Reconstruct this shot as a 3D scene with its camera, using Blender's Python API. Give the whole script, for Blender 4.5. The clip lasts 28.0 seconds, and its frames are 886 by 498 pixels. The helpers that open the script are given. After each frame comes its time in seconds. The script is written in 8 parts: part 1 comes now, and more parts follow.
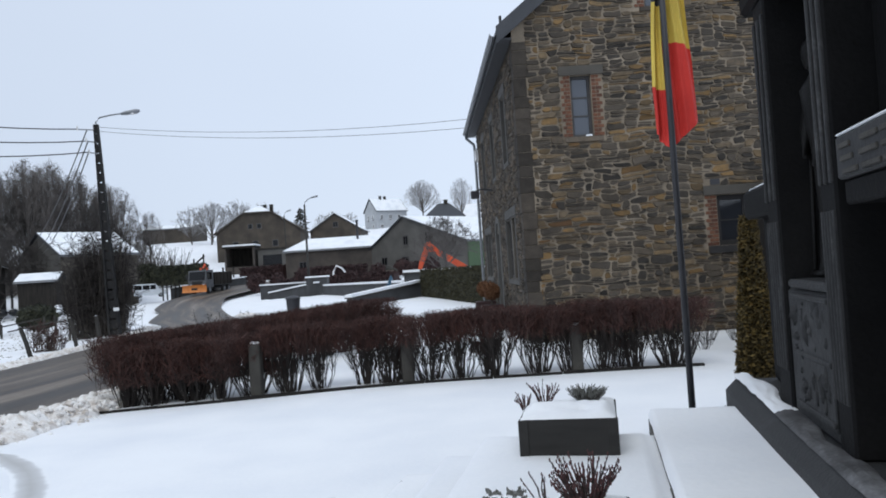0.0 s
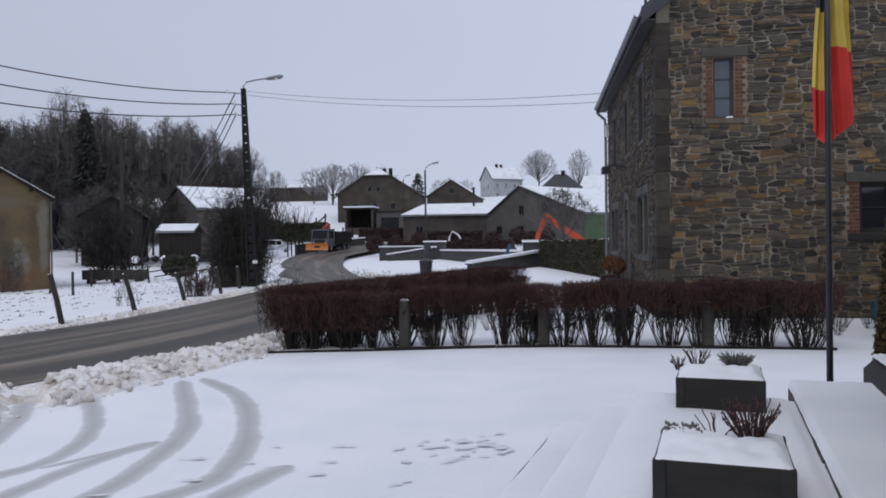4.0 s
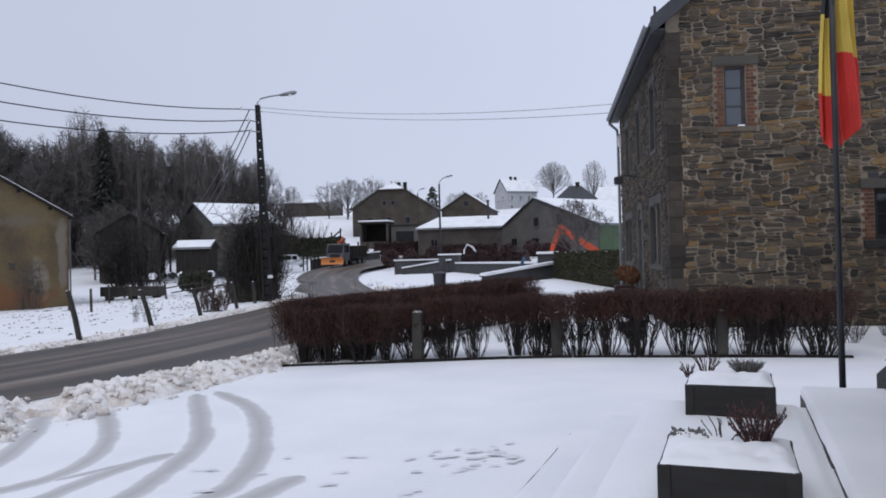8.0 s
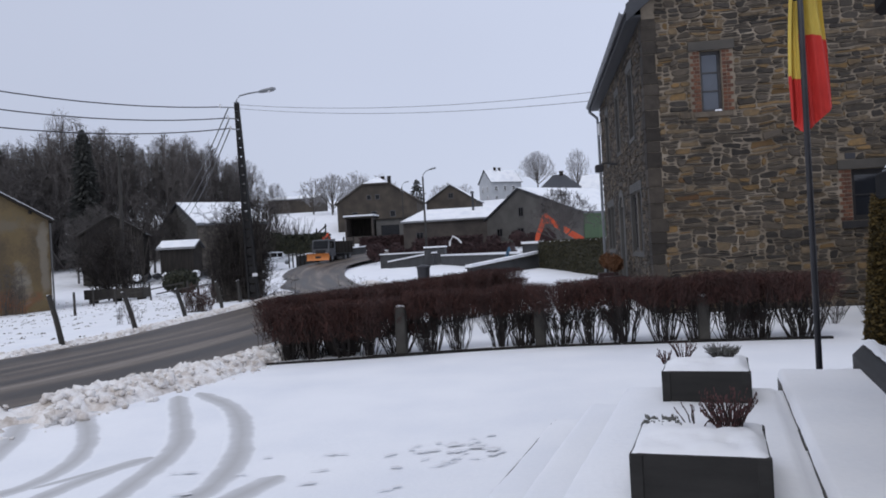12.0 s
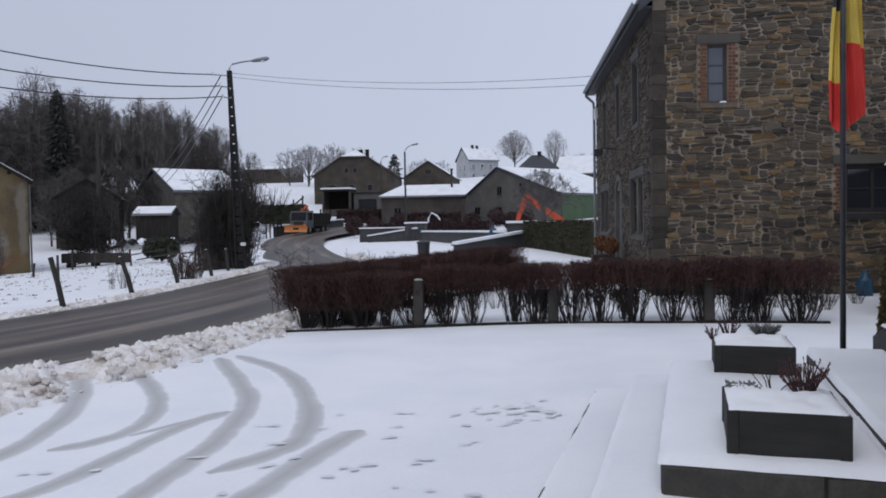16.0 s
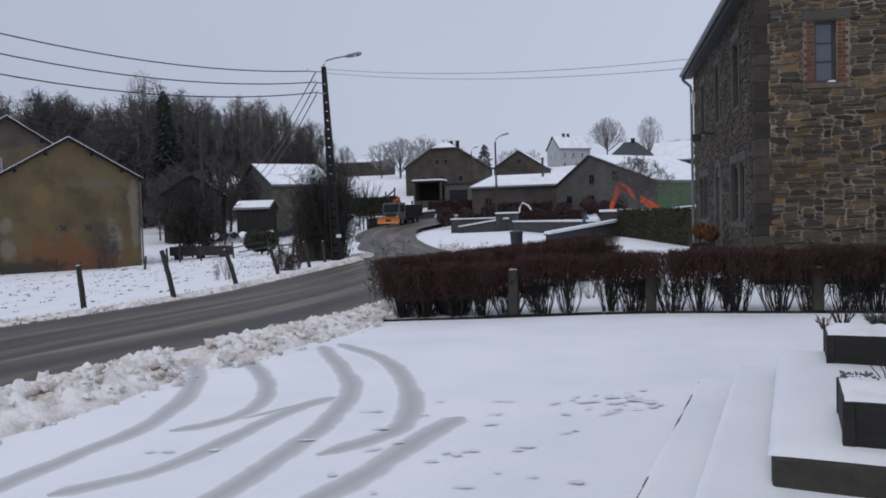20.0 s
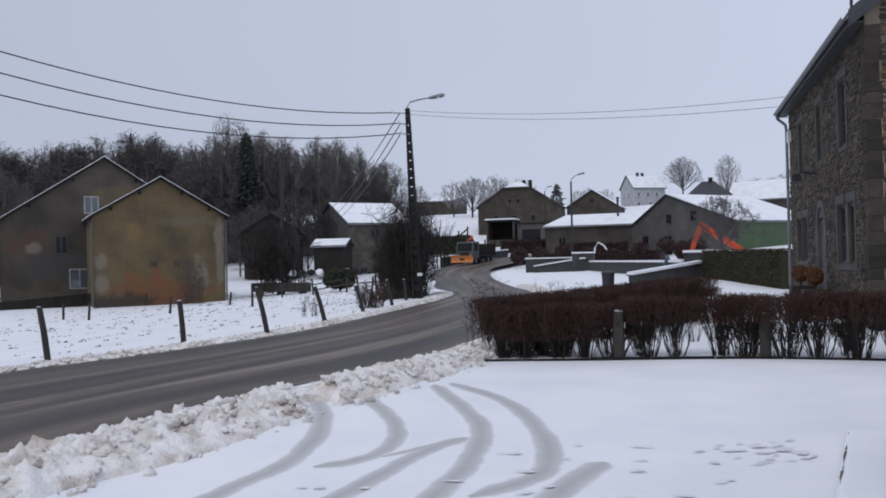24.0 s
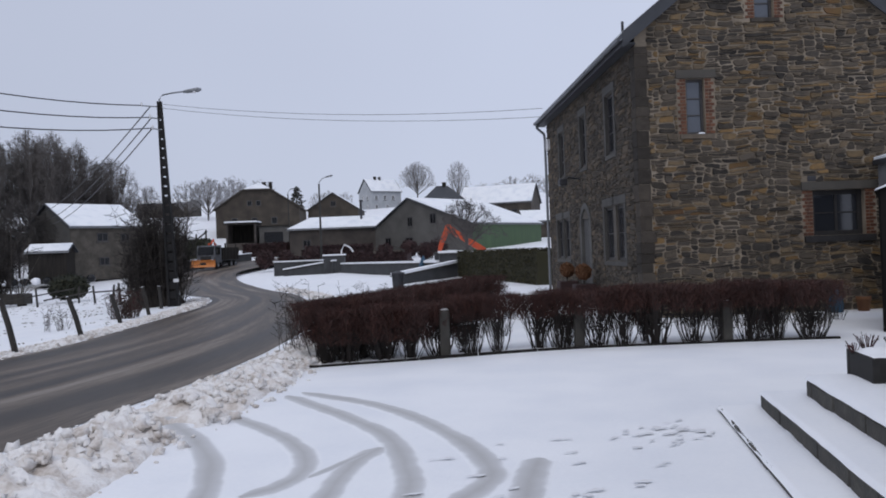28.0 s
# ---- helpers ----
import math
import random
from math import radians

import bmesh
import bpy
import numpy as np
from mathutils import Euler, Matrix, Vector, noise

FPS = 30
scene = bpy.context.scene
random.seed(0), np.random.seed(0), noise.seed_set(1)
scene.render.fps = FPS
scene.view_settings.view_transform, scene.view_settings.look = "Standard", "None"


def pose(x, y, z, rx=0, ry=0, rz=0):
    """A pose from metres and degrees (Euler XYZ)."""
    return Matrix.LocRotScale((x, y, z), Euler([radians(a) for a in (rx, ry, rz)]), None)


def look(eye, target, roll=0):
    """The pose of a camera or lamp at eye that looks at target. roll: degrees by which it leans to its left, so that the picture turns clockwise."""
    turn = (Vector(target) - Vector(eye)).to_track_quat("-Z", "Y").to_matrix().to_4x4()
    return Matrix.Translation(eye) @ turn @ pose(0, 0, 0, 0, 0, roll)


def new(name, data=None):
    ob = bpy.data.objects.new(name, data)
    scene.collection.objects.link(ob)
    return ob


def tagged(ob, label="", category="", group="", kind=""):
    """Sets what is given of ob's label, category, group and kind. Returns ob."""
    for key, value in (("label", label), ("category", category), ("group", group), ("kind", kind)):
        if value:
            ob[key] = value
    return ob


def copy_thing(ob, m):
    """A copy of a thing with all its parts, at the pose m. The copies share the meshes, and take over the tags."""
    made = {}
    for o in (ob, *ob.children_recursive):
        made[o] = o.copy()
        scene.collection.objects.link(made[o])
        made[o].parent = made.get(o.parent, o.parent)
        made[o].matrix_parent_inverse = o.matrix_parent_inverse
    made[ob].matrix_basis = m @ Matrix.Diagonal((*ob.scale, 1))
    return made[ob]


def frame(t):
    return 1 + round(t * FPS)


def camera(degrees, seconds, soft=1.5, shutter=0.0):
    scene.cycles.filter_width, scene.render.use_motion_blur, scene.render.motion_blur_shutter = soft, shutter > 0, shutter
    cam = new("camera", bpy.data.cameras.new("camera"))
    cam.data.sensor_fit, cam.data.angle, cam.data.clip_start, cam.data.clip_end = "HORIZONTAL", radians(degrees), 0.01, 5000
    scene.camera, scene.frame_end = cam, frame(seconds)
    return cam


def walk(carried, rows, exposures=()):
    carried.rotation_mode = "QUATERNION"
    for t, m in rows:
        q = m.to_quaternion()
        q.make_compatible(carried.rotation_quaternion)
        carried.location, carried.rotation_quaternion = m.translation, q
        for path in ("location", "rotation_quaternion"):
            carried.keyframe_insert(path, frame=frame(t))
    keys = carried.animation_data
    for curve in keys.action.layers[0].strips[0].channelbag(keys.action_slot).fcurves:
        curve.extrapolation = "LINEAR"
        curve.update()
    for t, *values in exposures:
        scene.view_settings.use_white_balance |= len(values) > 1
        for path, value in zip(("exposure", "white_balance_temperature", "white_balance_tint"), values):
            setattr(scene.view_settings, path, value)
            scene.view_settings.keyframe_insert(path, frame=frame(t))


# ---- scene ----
cam = camera(59.8, 28.0, soft=1.8)
METRES, EYE, TILT, LEAN, TURN = 4.839, 1.5, 0.0, 0.0, -2.9
PATH = [
    (0, (0.094, 0.052, 1.646), (0.139, 2.051, 1.697), -3.8),
    (0.5, (0.002, 0.031, 1.636), (0.038, 2.03, 1.711), -3.1),
    (1, (-0.18, 0.03, 1.638), (-0.232, 2.028, 1.716), -2.9),
    (1.5, (-0.333, -0.152, 1.623), (-0.427, 1.846, 1.589), -2.0),
    (2, (-0.336, -0.274, 1.639), (-0.39, 1.724, 1.549), -1.5),
    (2.5, (-0.273, -0.362, 1.623), (-0.506, 1.622, 1.53), -1.7),
    (3, (-0.278, -0.5, 1.654), (-0.59, 1.472, 1.537), -1.8),
    (3.5, (-0.332, -0.725, 1.659), (-0.663, 1.246, 1.591), -0.7),
    (4, (-0.324, -0.79, 1.68), (-0.57, 1.194, 1.66), -0.7),
    (4.5, (-0.291, -0.794, 1.662), (-0.505, 1.195, 1.684), -0.9),
    (6.5, (-0.243, -0.833, 1.636), (-0.448, 1.156, 1.675), -1.5),
    (7, (-0.242, -0.825, 1.656), (-0.44, 1.166, 1.669), -1.7),
    (7.5, (-0.25, -0.818, 1.657), (-0.457, 1.172, 1.674), -1.5),
    (8, (-0.268, -0.819, 1.657), (-0.553, 1.161, 1.672), -1.4),
    (8.5, (-0.254, -0.797, 1.659), (-0.559, 1.179, 1.667), -1.4),
    (9, (-0.253, -0.803, 1.658), (-0.554, 1.175, 1.65), -1.7),
    (9.5, (-0.243, -0.794, 1.653), (-0.542, 1.183, 1.635), -2.3),
    (10, (-0.252, -0.796, 1.648), (-0.537, 1.183, 1.62), -2.9),
    (10.5, (-0.251, -0.781, 1.65), (-0.529, 1.199, 1.608), -2.8),
    (11, (-0.26, -0.813, 1.662), (-0.545, 1.166, 1.614), -3.1),
    (11.5, (-0.257, -0.825, 1.662), (-0.574, 1.15, 1.628), -2.7),
    (12, (-0.187, -0.78, 1.663), (-0.438, 1.205, 1.657), -3.1),
    (12.5, (-0.202, -0.758, 1.64), (-0.496, 1.22, 1.648), -2.6),
    (14.5, (-0.764, -1.243, 1.694), (-1.044, 0.736, 1.626), -1.8),
    (15, (-0.882, -1.3, 1.683), (-1.057, 0.688, 1.549), -1.4),
    (15.5, (-0.885, -1.302, 1.697), (-1.073, 0.685, 1.579), -1.4),
    (16, (-0.87, -1.316, 1.699), (-1.051, 0.675, 1.629), -1.0),
    (16.5, (-0.865, -1.357, 1.7), (-1.076, 0.632, 1.669), -0.9),
    (17, (-0.866, -1.33, 1.694), (-1.106, 0.656, 1.666), -0.9),
    (17.5, (-0.879, -1.365, 1.691), (-1.151, 0.616, 1.66), -1.2),
    (18, (-0.886, -1.367, 1.691), (-1.185, 0.61, 1.644), -1.4),
    (18.5, (-0.89, -1.348, 1.685), (-1.204, 0.626, 1.619), -2.1),
    (19, (-0.903, -1.372, 1.689), (-1.232, 0.599, 1.617), -2.5),
    (19.5, (-0.892, -1.353, 1.679), (-1.273, 0.609, 1.6), -3.1),
    (20, (-0.917, -1.383, 1.697), (-1.331, 0.571, 1.608), -1.8),
    (20.5, (-0.9, -1.341, 1.667), (-1.387, 0.596, 1.547), -2.9),
    (21, (-0.889, -1.331, 1.667), (-1.397, 0.597, 1.508), -3.5),
    (21.5, (-0.903, -1.338, 1.693), (-1.394, 0.597, 1.571), -3.5),
    (22, (-0.962, -1.406, 1.762), (-1.554, 0.504, 1.702), -3.6),
    (22.5, (-1.051, -1.481, 1.753), (-1.74, 0.396, 1.755), -3.5),
    (24.5, (-1.593, -1.57, 1.721), (-2.077, 0.37, 1.729), 0.4),
    (25, (-1.738, -1.65, 1.73), (-2.014, 0.331, 1.696), -0.0),
    (25.5, (-1.895, -1.652, 1.737), (-1.987, 0.346, 1.726), -1.7),
    (26, (-2.046, -1.597, 1.732), (-2.021, 0.403, 1.701), -1.7),
    (26.5, (-2.205, -1.599, 1.718), (-2.162, 0.4, 1.666), -1.7),
    (27, (-2.474, -1.603, 1.718), (-2.395, 0.394, 1.651), -2.5),
    (27.5, (-2.692, -1.525, 1.702), (-2.649, 0.474, 1.635), -1.7),
    (28, (-2.909, -1.42, 1.736), (-2.823, 0.578, 1.739), -2.2),
]
walk(cam, [(t, look(eye, target, roll)) for t, eye, target, roll in PATH], [(0.0, 0.44, 6500, 3), (1.0, 0.32, 6500, 4), (1.6, 0.18, 6500, 8), (2.2, 0.1, 6500, 10), (4.0, 0.02, 6500, 10), (7.0, 0.18, 6500, 10), (11.0, 0.18, 6500, 10), (14.5, 0.02, 6500, 10), (18.0, 0.0, 6500, 10), (20.5, -0.07, 6500, 10), (22.0, -0.05, 6500, 10), (24.5, 0.05, 6500, 10), (28.0, 0.03, 6500, 10)])

# ---- light ----
world = bpy.data.worlds.new("overcast_sky")
scene.world = world
world.use_nodes = True
wn, wl = world.node_tree.nodes, world.node_tree.links
wn.clear()
sky = wn.new("ShaderNodeTexSky")
sky.sky_type, sky.sun_disc = "NISHITA", False
sky.sun_elevation, sky.sun_rotation = radians(28), radians(200)
sky_bg = wn.new("ShaderNodeBackground")
sky_bg.inputs["Strength"].default_value = 0.05
cloud_bg = wn.new("ShaderNodeBackground")
cloud_bg.inputs["Color"].default_value = (0.567, 0.62, 0.775, 1)
sky_mix = wn.new("ShaderNodeMixShader")
sky_mix.inputs[0].default_value = 0.93
sky_out = wn.new("ShaderNodeOutputWorld")
wl.new(sky.outputs[0], sky_bg.inputs["Color"])
wl.new(sky_bg.outputs[0], sky_mix.inputs[1])
cover, lean, soft_cloud = wn.new("ShaderNodeTexCoord"), wn.new("ShaderNodeSeparateXYZ"), wn.new("ShaderNodeTexNoise")
soft_cloud.inputs["Scale"].default_value, soft_cloud.inputs["Detail"].default_value = 1.6, 3.0
bright = wn.new("ShaderNodeMath")
bright.operation = "MULTIPLY_ADD"
bright.inputs[1].default_value, bright.inputs[2].default_value = 0.16, 0.9
uneven = wn.new("ShaderNodeMath")
uneven.operation = "MULTIPLY_ADD"
uneven.inputs[1].default_value = 0.14
wl.new(cover.outputs["Generated"], lean.inputs[0])
wl.new(cover.outputs["Generated"], soft_cloud.inputs["Vector"])
wl.new(lean.outputs["X"], bright.inputs[0])
wl.new(soft_cloud.outputs["Fac"], uneven.inputs[0])
wl.new(bright.outputs[0], uneven.inputs[2])
wl.new(uneven.outputs[0], cloud_bg.inputs["Strength"])
wl.new(cloud_bg.outputs[0], sky_mix.inputs[2])
wl.new(sky_mix.outputs[0], sky_out.inputs[0])
sun = new("sun", bpy.data.lights.new("sun", "SUN"))
sun.data.energy, sun.data.angle, sun.data.color = 0.7, radians(40), (1.0, 0.96, 0.92)
sun.matrix_world = look((-10, -25, 40), (0, 0, 0))

# ---- mesh tools ----


class Shape:
    """Collects vertices and faces of one mesh."""

    def __init__(self):
        self.v, self.f, self.uv = [], [], None

    def add(self, verts, faces):
        k = len(self.v)
        self.v += [tuple(p) for p in verts]
        self.f += [tuple(i + k for i in face) for face in faces]
        return self

    def box(self, a, b):
        (x0, y0, z0), (x1, y1, z1) = a, b
        return self.add([(x, y, z) for z in (z0, z1) for y in (y0, y1) for x in (x0, x1)],
                        [(0, 2, 3, 1), (4, 5, 7, 6), (0, 1, 5, 4), (2, 6, 7, 3), (0, 4, 6, 2), (1, 3, 7, 5)])

    def cbox(self, a, b, c=0.01):
        """A box with chamfered edges."""
        lo, hi = [min(p, q) for p, q in zip(a, b)], [max(p, q) for p, q in zip(a, b)]
        c = min([c] + [(h - l) * 0.4 for l, h in zip(lo, hi)])
        bm = bmesh.new()
        bmesh.ops.create_cube(bm, size=1)
        for v in bm.verts:
            v.co = Vector([lo[k] + (v.co[k] + 0.5) * (hi[k] - lo[k]) for k in range(3)])
        bmesh.ops.bevel(bm, geom=bm.edges[:], offset=c, segments=1, affect="EDGES")
        return self.take(bm)

    def take(self, bm):
        bm.verts.index_update()
        self.add([v.co[:] for v in bm.verts], [[v.index for v in f.verts] for f in bm.faces])
        bm.free()
        return self

    def tube(self, pts, radii, n=6, caps=True):
        pts = [Vector(p) for p in pts]
        if not hasattr(radii, "__len__"):
            radii = [radii] * len(pts)
        k = len(self.v)
        for i, p in enumerate(pts):
            d = (pts[min(i + 1, len(pts) - 1)] - pts[max(i - 1, 0)])
            d = d.normalized() if d.length > 1e-9 else Vector((0, 0, 1))
            a = d.cross(Vector((0, 0, 1)) if abs(d.z) < 0.9 else Vector((1, 0, 0))).normalized()
            b = d.cross(a)
            for j in range(n):
                t = 2 * math.pi * j / n
                self.v.append(tuple(p + radii[i] * (math.cos(t) * a + math.sin(t) * b)))
        for i in range(len(pts) - 1):
            for j in range(n):
                q = (j + 1) % n
                self.f.append((k + i * n + j, k + i * n + q, k + (i + 1) * n + q, k + (i + 1) * n + j))
        if caps:
            self.f.append(tuple(k + j for j in reversed(range(n))))
            self.f.append(tuple(k + (len(pts) - 1) * n + j for j in range(n)))
        return self

    def prism(self, poly, put, d0, d1):
        """A polygon of (u, v) pushed from depth d0 to d1; put(u, v, d) gives the place."""
        n = len(poly)
        return self.add([put(u, v, d) for d in (d0, d1) for u, v in poly],
                        [tuple(range(n)), tuple(reversed(range(n, 2 * n)))] + [(i, i + n, (i + 1) % n + n, (i + 1) % n) for i in range(n)])

    def ball(self, c, r, seg=10, rings=7, rough=0.0, seed=0, squash=1.0):
        k = len(self.v)
        for i in range(1, rings):
            for j in range(seg):
                a, b = math.pi * i / rings, 2 * math.pi * j / seg
                d = Vector((math.sin(a) * math.cos(b), math.sin(a) * math.sin(b), math.cos(a)))
                q = r * (1 + rough * noise.noise(d * 1.7 + Vector((seed * 3.1, seed, 0))) * 2)
                self.v.append((c[0] + d.x * q, c[1] + d.y * q, c[2] + d.z * q * squash))
        top, low = len(self.v), len(self.v) + 1
        self.v += [(c[0], c[1], c[2] + r * squash), (c[0], c[1], c[2] - r * squash)]
        for i in range(rings - 2):
            for j in range(seg):
                q = (j + 1) % seg
                self.f.append((k + i * seg + j, k + (i + 1) * seg + j, k + (i + 1) * seg + q, k + i * seg + q))
        for j in range(seg):
            q = (j + 1) % seg
            self.f.append((top, k + j, k + q))
            self.f.append((low, k + (rings - 2) * seg + q, k + (rings - 2) * seg + j))
        return self

    def mesh(self, name, material, smooth=False):
        me = bpy.data.meshes.new(name)
        me.from_pydata(self.v, [], self.f)
        if self.uv:
            layer = me.uv_layers.new(name="along")
            for loop in me.loops:
                layer.data[loop.index].uv = self.uv[loop.vertex_index]
        me.materials.append(material)
        if smooth:
            me.polygons.foreach_set("use_smooth", [True] * len(me.polygons))
        me.update()
        return me


def solid(shape):
    """Turns all faces of a closed shape outward."""
    bm = bmesh.new()
    vs = [bm.verts.new(p) for p in shape.v]
    for f in shape.f:
        try:
            bm.faces.new([vs[i] for i in f])
        except ValueError:
            pass
    bmesh.ops.recalc_face_normals(bm, faces=bm.faces[:])
    out = Shape()
    return out.take(bm)


def weld(shape):
    """Joins touching blocks into one shell, without the faces between them."""
    bm = bmesh.new()
    vs = [bm.verts.new(p) for p in shape.v]
    for f in shape.f:
        bm.faces.new([vs[i] for i in f])
    bmesh.ops.remove_doubles(bm, verts=bm.verts[:], dist=1e-4)
    bm.verts.index_update()
    seen = {}
    for f in bm.faces:
        seen.setdefault(frozenset(v.index for v in f.verts), []).append(f)
    bmesh.ops.delete(bm, geom=[f for fs in seen.values() if len(fs) > 1 for f in fs], context="FACES_ONLY")
    bmesh.ops.recalc_face_normals(bm, faces=bm.faces[:])
    return Shape().take(bm)


def part(name, shape, material, parent, label="", smooth=False, kind=""):
    ob = new(name, shape.mesh(name, material, smooth))
    ob.parent = parent
    return tagged(ob, label, kind=kind)


def thing(name, label, category, m=None, group="", kind=""):
    ob = new(name)
    ob.empty_display_size = 0.2
    if m is not None:
        ob.matrix_basis = m
    return tagged(ob, label, category, group, kind)


def single(name, shape, material, label, category="", m=None, group="", kind="", smooth=False):
    ob = new(name, shape.mesh(name, material, smooth))
    if m is not None:
        ob.matrix_basis = m
    return tagged(ob, label, category, group, kind)


# ---- materials ----


def paint(name, stops, scale=3.0, rough=(0.6, 0.85), bump=0.3, fine=60.0, metal=0.0, island=0.0, detail=6.0, stretch=(1, 1, 1), use_uv=False, depth=0.01, spec=0.5):
    """A surface whose colour wanders over the given stops at one scale, is grained at a finer one, and has a fine relief."""
    m = bpy.data.materials.new(name)
    m.use_nodes = True
    n, l = m.node_tree.nodes, m.node_tree.links
    b = n["Principled BSDF"]
    tc = n.new("ShaderNodeTexCoord")
    mp = n.new("ShaderNodeMapping")
    mp.inputs["Scale"].default_value = stretch
    l.new(tc.outputs["UV" if use_uv else "Object"], mp.inputs["Vector"])
    big, small = n.new("ShaderNodeTexNoise"), n.new("ShaderNodeTexNoise")
    big.inputs["Scale"].default_value, big.inputs["Detail"].default_value = scale, detail
    small.inputs["Scale"].default_value, small.inputs["Detail"].default_value = fine, 4.0
    obj = n.new("ShaderNodeObjectInfo")
    shift = n.new("ShaderNodeVectorMath")
    shift.operation = "MULTIPLY_ADD"
    shift.inputs[1].default_value = (17.0, 31.0, 11.0)
    l.new(obj.outputs["Random"], shift.inputs[0])
    l.new(mp.outputs["Vector"], shift.inputs[2])
    vec = shift.outputs[0]
    l.new(vec, big.inputs["Vector"])
    l.new(vec, small.inputs["Vector"])
    mixv = n.new("ShaderNodeMath")
    mixv.operation = "MULTIPLY_ADD"
    mixv.inputs[1].default_value = 0.3
    l.new(small.outputs["Fac"], mixv.inputs[0])
    base = n.new("ShaderNodeMath")
    base.operation = "SUBTRACT"
    base.inputs[1].default_value = 0.15
    l.new(big.outputs["Fac"], base.inputs[0])
    l.new(base.outputs[0], mixv.inputs[2])
    val = mixv.outputs[0]
    if island:
        geo = n.new("ShaderNodeNewGeometry")
        both = n.new("ShaderNodeMath")
        both.operation = "ADD"
        l.new(geo.outputs["Random Per Island"], both.inputs[0])
        l.new(obj.outputs["Random"], both.inputs[1])
        wrap = n.new("ShaderNodeMath")
        wrap.operation = "FRACT"
        l.new(both.outputs[0], wrap.inputs[0])
        mm = n.new("ShaderNodeMix")
        mm.inputs["Factor"].default_value = island
        l.new(val, mm.inputs["A"])
        l.new(wrap.outputs[0], mm.inputs["B"])
        val = mm.outputs["Result"]
    ramp = n.new("ShaderNodeValToRGB")
    e = ramp.color_ramp.elements
    while len(e) < len(stops):
        e.new(0.5)
    for i, (p, c) in enumerate(stops):
        e[i].position, e[i].color = p, (*c, 1)
    l.new(val, ramp.inputs["Fac"])
    l.new(ramp.outputs["Color"], b.inputs["Base Color"])
    rr = n.new("ShaderNodeMapRange")
    rr.inputs["To Min"].default_value, rr.inputs["To Max"].default_value = rough
    l.new(big.outputs["Fac"], rr.inputs["Value"])
    l.new(rr.outputs["Result"], b.inputs["Roughness"])
    b.inputs["Metallic"].default_value = metal
    b.inputs["Specular IOR Level"].default_value = spec
    bp = n.new("ShaderNodeBump")
    bp.inputs["Strength"].default_value, bp.inputs["Distance"].default_value = bump, depth
    hs = n.new("ShaderNodeMath")
    hs.operation = "ADD"
    l.new(big.outputs["Fac"], hs.inputs[0])
    l.new(small.outputs["Fac"], hs.inputs[1])
    l.new(hs.outputs[0], bp.inputs["Height"])
    l.new(bp.outputs["Normal"], b.inputs["Normal"])
    return m


def glass(name, tint, rough=0.04):
    m = bpy.data.materials.new(name)
    m.use_nodes = True
    b = m.node_tree.nodes["Principled BSDF"]
    b.inputs["Base Color"].default_value = (*tint, 1)
    b.inputs["Roughness"].default_value = rough
    b.inputs["Specular IOR Level"].default_value = 0.8
    return m


def grey(v, warm=0.0):
    return (v * (1 + warm), v, v * (1 - warm))


snow = paint("snow", [(0.25, (0.80, 0.82, 0.86)), (0.6, (0.88, 0.89, 0.91)), (0.8, (0.9, 0.91, 0.93))], 0.9, (0.5, 0.75), 0.14, 30, depth=0.02)
roof_snow = paint("roof_snow", [(0.25, (0.72, 0.75, 0.8)), (0.5, (0.86, 0.88, 0.9)), (0.8, (0.9, 0.91, 0.93))], 0.7, (0.5, 0.8), 0.3, 12, depth=0.03)
bank_snow = paint("bank_snow", [(0.3, (0.48, 0.42, 0.365)), (0.42, (0.68, 0.63, 0.585)), (0.56, (0.85, 0.83, 0.81))], 3.6, (0.6, 0.85), 0.6, 30, depth=0.03)
slush = paint("slush", [(0.3, (0.2046, 0.2108, 0.2232)), (0.55, (0.279, 0.2852, 0.3038)), (0.75, (0.3844, 0.3968, 0.4216))], 2.5, (0.35, 0.6), 0.4, 30, depth=0.02)
# For the flat footprints: slush, and the shade of their hollows as colour.
slush_shade = paint("slush_shade", [(0.3, (0.7, 0.7, 0.715)), (0.7, (0.83, 0.84, 0.855))], 6, (0.4, 0.7), 0.4, 40)
asphalt = paint("asphalt", [(0.36, (0.028, 0.0226, 0.018)), (0.45, (0.05, 0.04, 0.0312)), (0.54, (0.1, 0.079, 0.0605)), (0.62, (0.165, 0.136, 0.11)), (0.75, (0.27, 0.242, 0.215))], 1.25, (0.38, 0.66), 0.35, 40, detail=7.0, stretch=(1.0, 0.035, 1), use_uv=True, depth=0.008, spec=0.3)


